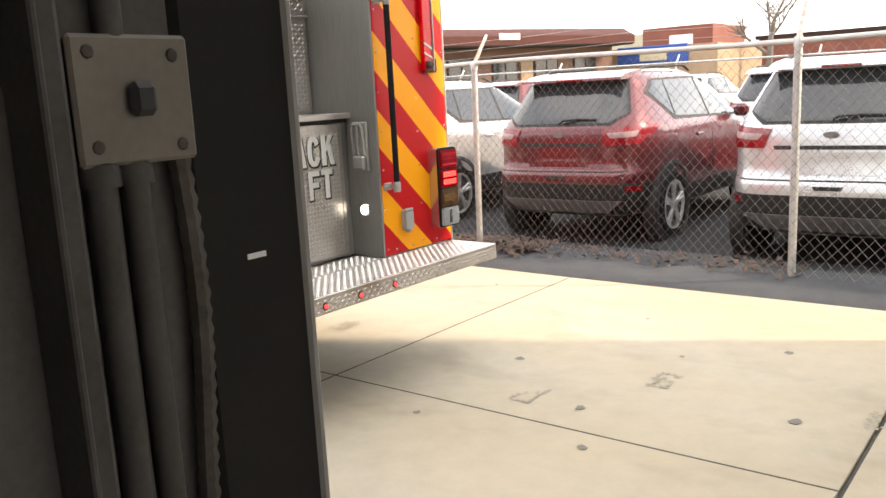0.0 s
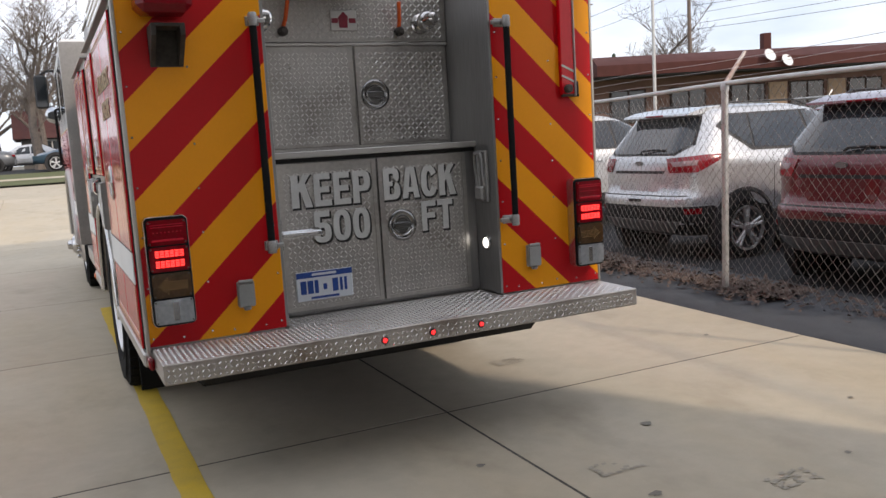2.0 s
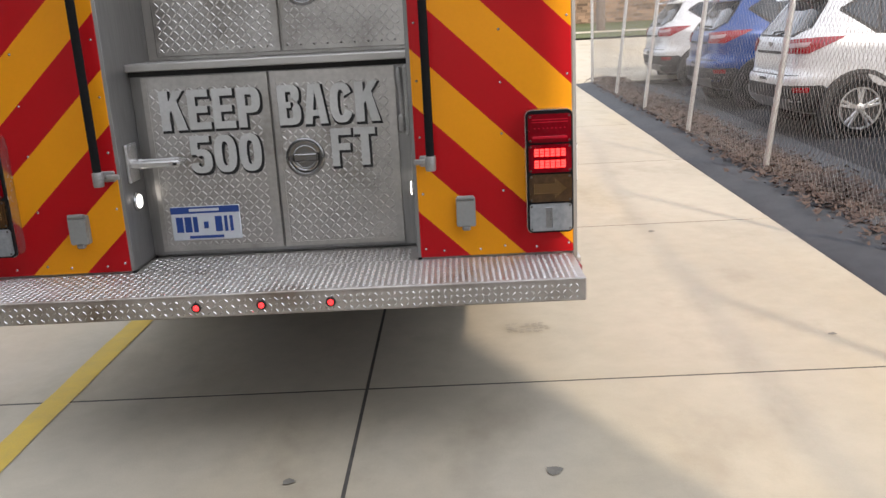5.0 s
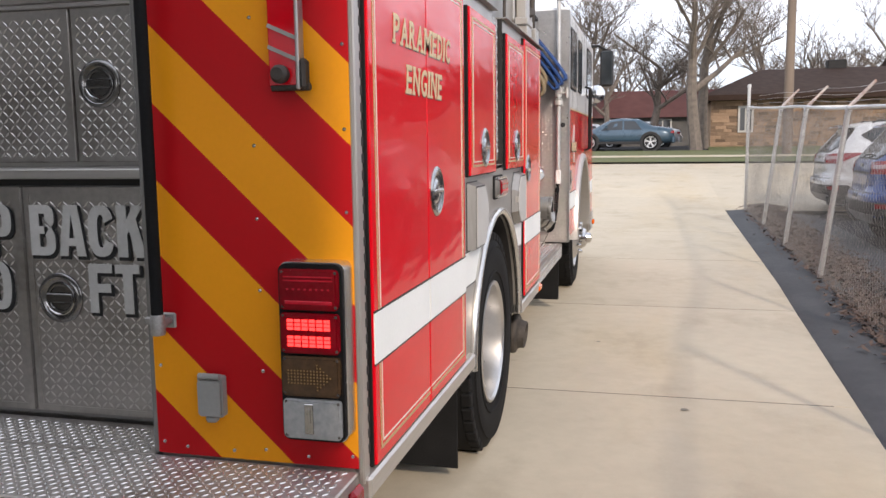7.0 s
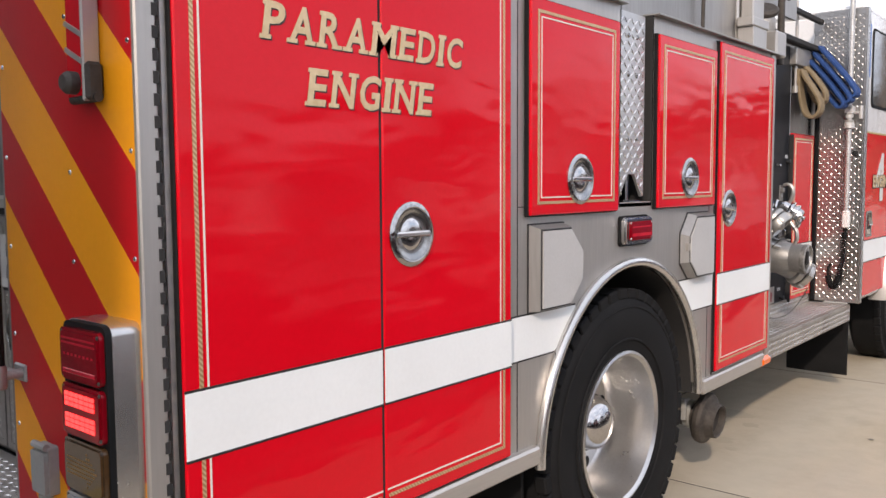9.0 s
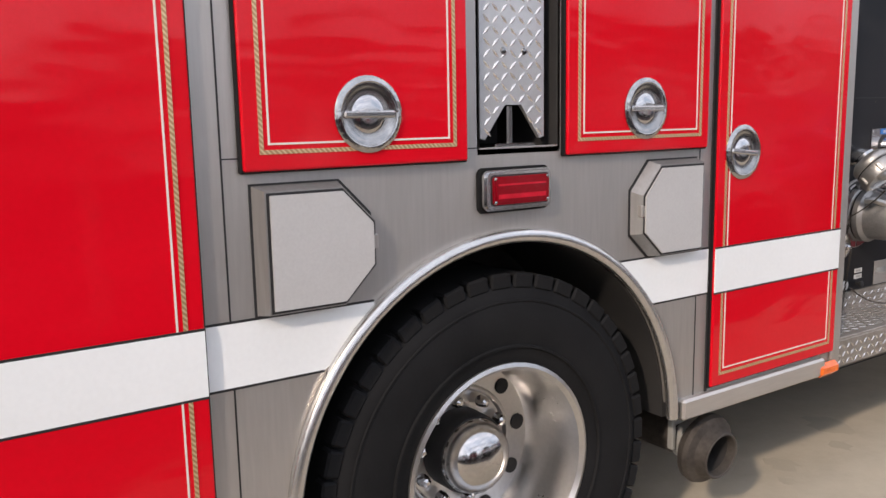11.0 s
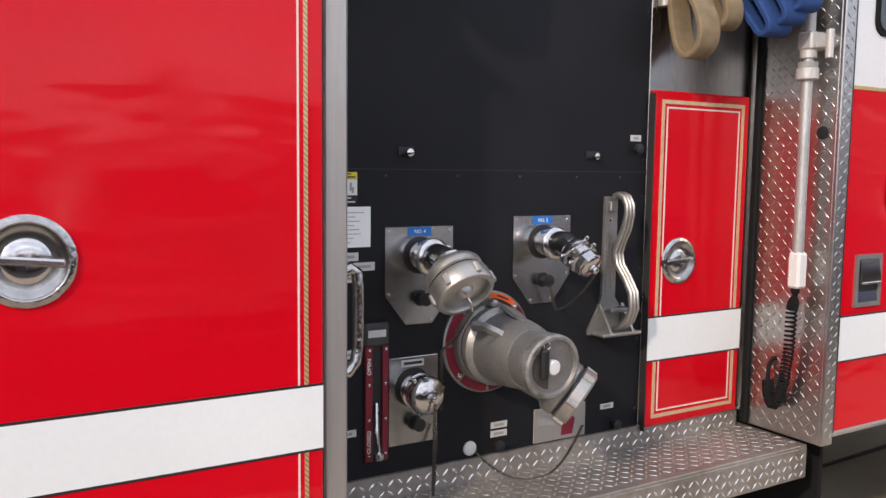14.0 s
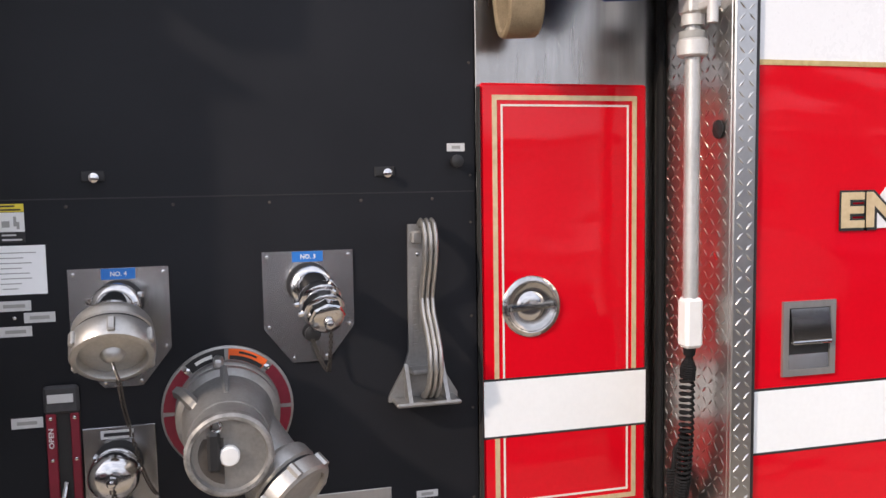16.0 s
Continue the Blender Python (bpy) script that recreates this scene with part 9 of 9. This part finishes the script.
part("sign_panel", M().box(67.5, 67.65, 26.3, 28.8, 3.4, 4.3, 0.03), PLATEWALL, annex)
b2 = thing("brick_store", "red brick block with pale sign", "building")
part("wall", M().box(82, 92, 27.5, 35, -0.3, 7.1), MAROONBRICK, b2)
part("sign_panel", M().box(81.8, 82.05, 29.5, 32.0, 5.2, 6.2, 0.05), WHITE, b2)
b3 = thing("far_store", "distant flat cream store behind the lot", "building")
part("wall", M().box(110, 130, 46, 62, -0.3, 8.3), PLATEWALL, b3)
b4 = thing("far_brick_row", "distant long low red brick row", "building")
part("wall", M().box(92, 104, -10, 26, -0.3, 5.6), MAROONBRICK, b4)
part("roof_edge", M().box(91.7, 104.3, -10.3, 26.3, 5.5, 5.9), BROWNROOF, b4)
for k in range(5):
    part("window", M().box(91.8, 92.05, -6 + 6 * k, -2.5 + 6 * k, 1.0, 3.2, 0.02), GLASS, b4)
back_fence = thing("far_fence", "low galvanised fence rail across the lot", "fence")
part("top_rail", M().cyl((17.2, -12, 1.95), (17.2, 15.4, 2.05), 0.024, n=8), GALV, back_fence)
for k in range(9):
    y = -11.5 + 3.3 * k
    part("post", M().cyl((17.2, y, -0.1), (17.2, y, 1.98), 0.03, n=8).tube([(17.2, y, 1.97), (17.4, y, 2.2)], 0.02, 6), GALV, back_fence)


# ---- trees, poles and wires ----
def bare_tree(seed, height):
    """A leafless tree: tapering trunk, limbs, and many fine twigs."""
    rng = random.Random(seed)
    trunk, twigs = M(), M()

    def grow(p, d, length, r, level):
        pts, rad = [p], [r]
        q, dd = p.copy(), d.copy()
        n = 4
        for i in range(n):
            dd = (dd + Vector((rng.uniform(-1, 1), rng.uniform(-1, 1), rng.uniform(-0.3, 0.7))) * 0.16).normalized()
            q = q + dd * length / n
            pts.append(q.copy())
            rad.append(r * (1 - 0.45 * (i + 1) / n))
        (trunk if level < 3 else twigs).tube(pts, rad, 7 if level < 2 else 4 if level < 4 else 3)
        if level >= 5:
            return
        for _ in range((6, 5, 5, 4, 3)[level]):
            i = rng.randint(2 if level == 0 else 1, n)
            side = Vector((rng.uniform(-1, 1), rng.uniform(-1, 1), rng.uniform(-0.15, 0.75))).normalized()
            nd = (dd * 0.55 + side * 0.85).normalized()
            grow(pts[i], nd, length * rng.uniform(0.48, 0.72), max(0.009, rad[i] * rng.uniform(0.45, 0.65)), level + 1)

    grow(Vector((0, 0, 0)), Vector((0, 0, 1)), height * 0.42, height * 0.024, 0)
    t = thing("bare_tree", "leafless tree with spreading grey branches", "tree", "bare trees")
    part("trunk", trunk, BARK, t)
    part("crown", twigs, BARK, t, "fine bare twigs")
    return t


T = [bare_tree(k, h) for k, h in ((21, 12.5), (5, 11.0), (33, 12.0))]
T[0].matrix_basis = pose(3.95, 37.0, gz(37), 0, 0, 20)
T[1].matrix_basis = pose(58.5, 64.5, -0.17, 0, 0, 70) @ Matrix.Scale(1.75, 4)
T[2].matrix_basis = pose(-14, 62, gz(60), 0, 0, 120)
rng = random.Random(8)
for k, (x, y, z, sc) in enumerate(((4.35, 38.9, 1.5, 1), (2.0, 46, 1.5, 1), (-1.5, 44, 1.5, 0.95), (9.5, 60, 1.5, 1.1), (14, 64, 1.5, 1), (20, 68, 1.5, 1.2), (-4, 66, 1.5, 1), (-9, 58, 1.5, 1.1), (-22, 60, 1.5, 1.2), (-30, 64, 1.5, 1.1), (27, 62, 1.5, 1.2), (56, 88, 0, 1.1), (75, 20, 0, 1.2), (80, -8, 0, 1.3), (70, -24, 0, 1.2),
                                   (-40, 56, 1.5, 1.1), (-52, 60, 1.5, 1.2), (-16, 48, 1.5, 0.9), (40, 70, 1.0, 1.2), (-26, 50, 1.5, 1.0), (-1, 58, 1.5, 0.9), (52, 84, 1.5, 1.0))):
    t = copy_thing(T[k % 3], pose(x, y, gz(y) - 0.2, 0, 0, rng.uniform(0, 360)))
    t.scale = (sc, sc, sc)


def far_woods(seed):
    """Many bare trees far behind the road, joined into one piece."""
    rng = random.Random(seed)
    m = M()

    def grow(p, d, length, r, level):
        q = p + d * length * 0.5 + Vector((rng.uniform(-1, 1), rng.uniform(-1, 1), 0)) * length * 0.05
        e = q + (d + Vector((rng.uniform(-1, 1), rng.uniform(-1, 1), rng.uniform(0, 0.5))) * 0.22).normalized() * length * 0.5
        m.tube([p, q, e], [r, r * 0.8, r * 0.55], 3)
        if level < 3:
            for _ in range((6, 5, 4)[level]):
                s_ = Vector((rng.uniform(-1, 1), rng.uniform(-1, 1), rng.uniform(-0.1, 0.8))).normalized()
                grow(q.lerp(e, rng.uniform(0.0, 1.0)), (d * 0.6 + s_ * 0.8).normalized(), length * rng.uniform(0.5, 0.72), max(0.034, r * 0.5), level + 1)

    for k in range(52):
        x, y = -105 + 2.6 * k + rng.uniform(-1.5, 1.5), rng.uniform(58, 92)
        grow(Vector((x, y, 1.0)), Vector((0, 0, 1)), rng.uniform(3.8, 6.0), 0.26, 0)
    return tagged(part("far_woods", m, BARK), "leafless woods far behind the road", "trees", kind="stuff")


far_woods(17)


def evergreen(x, y, z, h):
    t = thing("evergreen_tree", "dark conical evergreen tree", "tree", "evergreens", (x, y, z))
    part("trunk", M().cyl((0, 0, 0), (0, 0, h * 0.9), h * 0.03, 0.02, 8), BARK, t)
    m = M()
    rng = random.Random(int(x * 10))
    for k in range(420):
        u = rng.random() ** 0.7
        z_, r_ = h * (0.12 + 0.86 * (1 - u)), h * 0.27 * u * rng.uniform(0.35, 1.05) + 0.05
        a = rng.uniform(0, 6.283)
        c = Vector((r_ * math.cos(a), r_ * math.sin(a), z_))
        d = Vector((math.cos(a), math.sin(a), rng.uniform(-0.5, 0.1)))
        s_ = h * 0.05 * rng.uniform(0.6, 1.3)
        e = d.cross(Vector((0, 0, 1))).normalized()
        m.add([c - d * s_ * 0.6, c + e * s_ * 0.5, c + d * s_ * 1.4, c - e * s_ * 0.5, c + Vector((0, 0, s_ * 0.5))], [(0, 1, 4), (1, 2, 4), (2, 3, 4), (3, 0, 4), (0, 3, 2, 1)])
    part("crown", m, EVERGREEN, t)


evergreen(54, 76, 1.2, 9.6)
evergreen(57, 78, 1.2, 9.0)
evergreen(60, 76, 1.2, 9.2)


def utility_pole(x, y, z, h, r=0.15, arms=True):
    p = thing("utility_pole", "weathered wooden utility pole with crossarm", "utility pole", "utility poles", (x, y, z))
    part("shaft", M().cyl((0, 0, -0.5), (0, 0, h), r, r * 0.72, 14), POLEWOOD, p)
    if arms:
        part("crossarm", M().box(-1.1, 1.1, -0.06, 0.06, h - 0.9, h - 0.78, 0.01), POLEWOOD, p)
        for k in (-1.0, -0.4, 0.4, 1.0):
            part("insulator", M().lathe([(0.04, 0), (0.06, 0.05), (0.03, 0.12)], (k, 0, h - 0.78), (0, 0, 1), 8), GALV, p)


utility_pole(7.15, 33.0, gz(33), 11, 0.19)
utility_pole(24.0, 33.5, gz(33), 11)
utility_pole(50.0, 52.5, 1.2, 14, 0.2)
utility_pole(55.0, 78.5, 1.2, 13.0, 0.17)
utility_pole(48.0, -3.0, -0.1, 13, 0.17, False)
utility_pole(-30.0, 34.0, 1.2, 11)
lamp_post = thing("lamp_post", "slim pale street lamp post in the lot", "lamp post", at=(24.5, 27.0, 0.7))
part("shaft", M().cyl((0, 0, -0.9), (0, 0, 7.5), 0.085, 0.07, 12), GALV, lamp_post)
wires = thing("power_cable", "dark overhead power cables strung between poles", "cable")
for a, b, d in (((24.0, 33.5, 11.5), (7.15, 33.0, 11.4), 0.5), ((7.15, 33.0, 11.2), (-30, 34, 11.5), 0.9), ((50, 52.5, 14.6), (55, 78.5, 13.8), 0.4), ((50, 52.5, 13.2), (55, 78.5, 12.4), 0.5), ((50, 52.5, 14.3), (48, -3, 12.3), 0.8), ((50, 52.5, 13.2), (48, -3, 11.2), 0.9),
                ((50, 52.5, 11.6), (48, -3, 9.9), 0.7), ((48, -3, 12.3), (47, -70, 12.3), 0.9), ((48, -3, 11.2), (47, -70, 11.2), 0.9), ((50, 52.5, 9.6), (48, -3, 8.6), 0.6), ((60, 70, 13), (60, -60, 13), 1.5), ((60, 70, 12), (60, -60, 12), 1.5)):
    part("cable", M().tube(sag(a, b, d, 16), 0.022, 4), INK, wires)
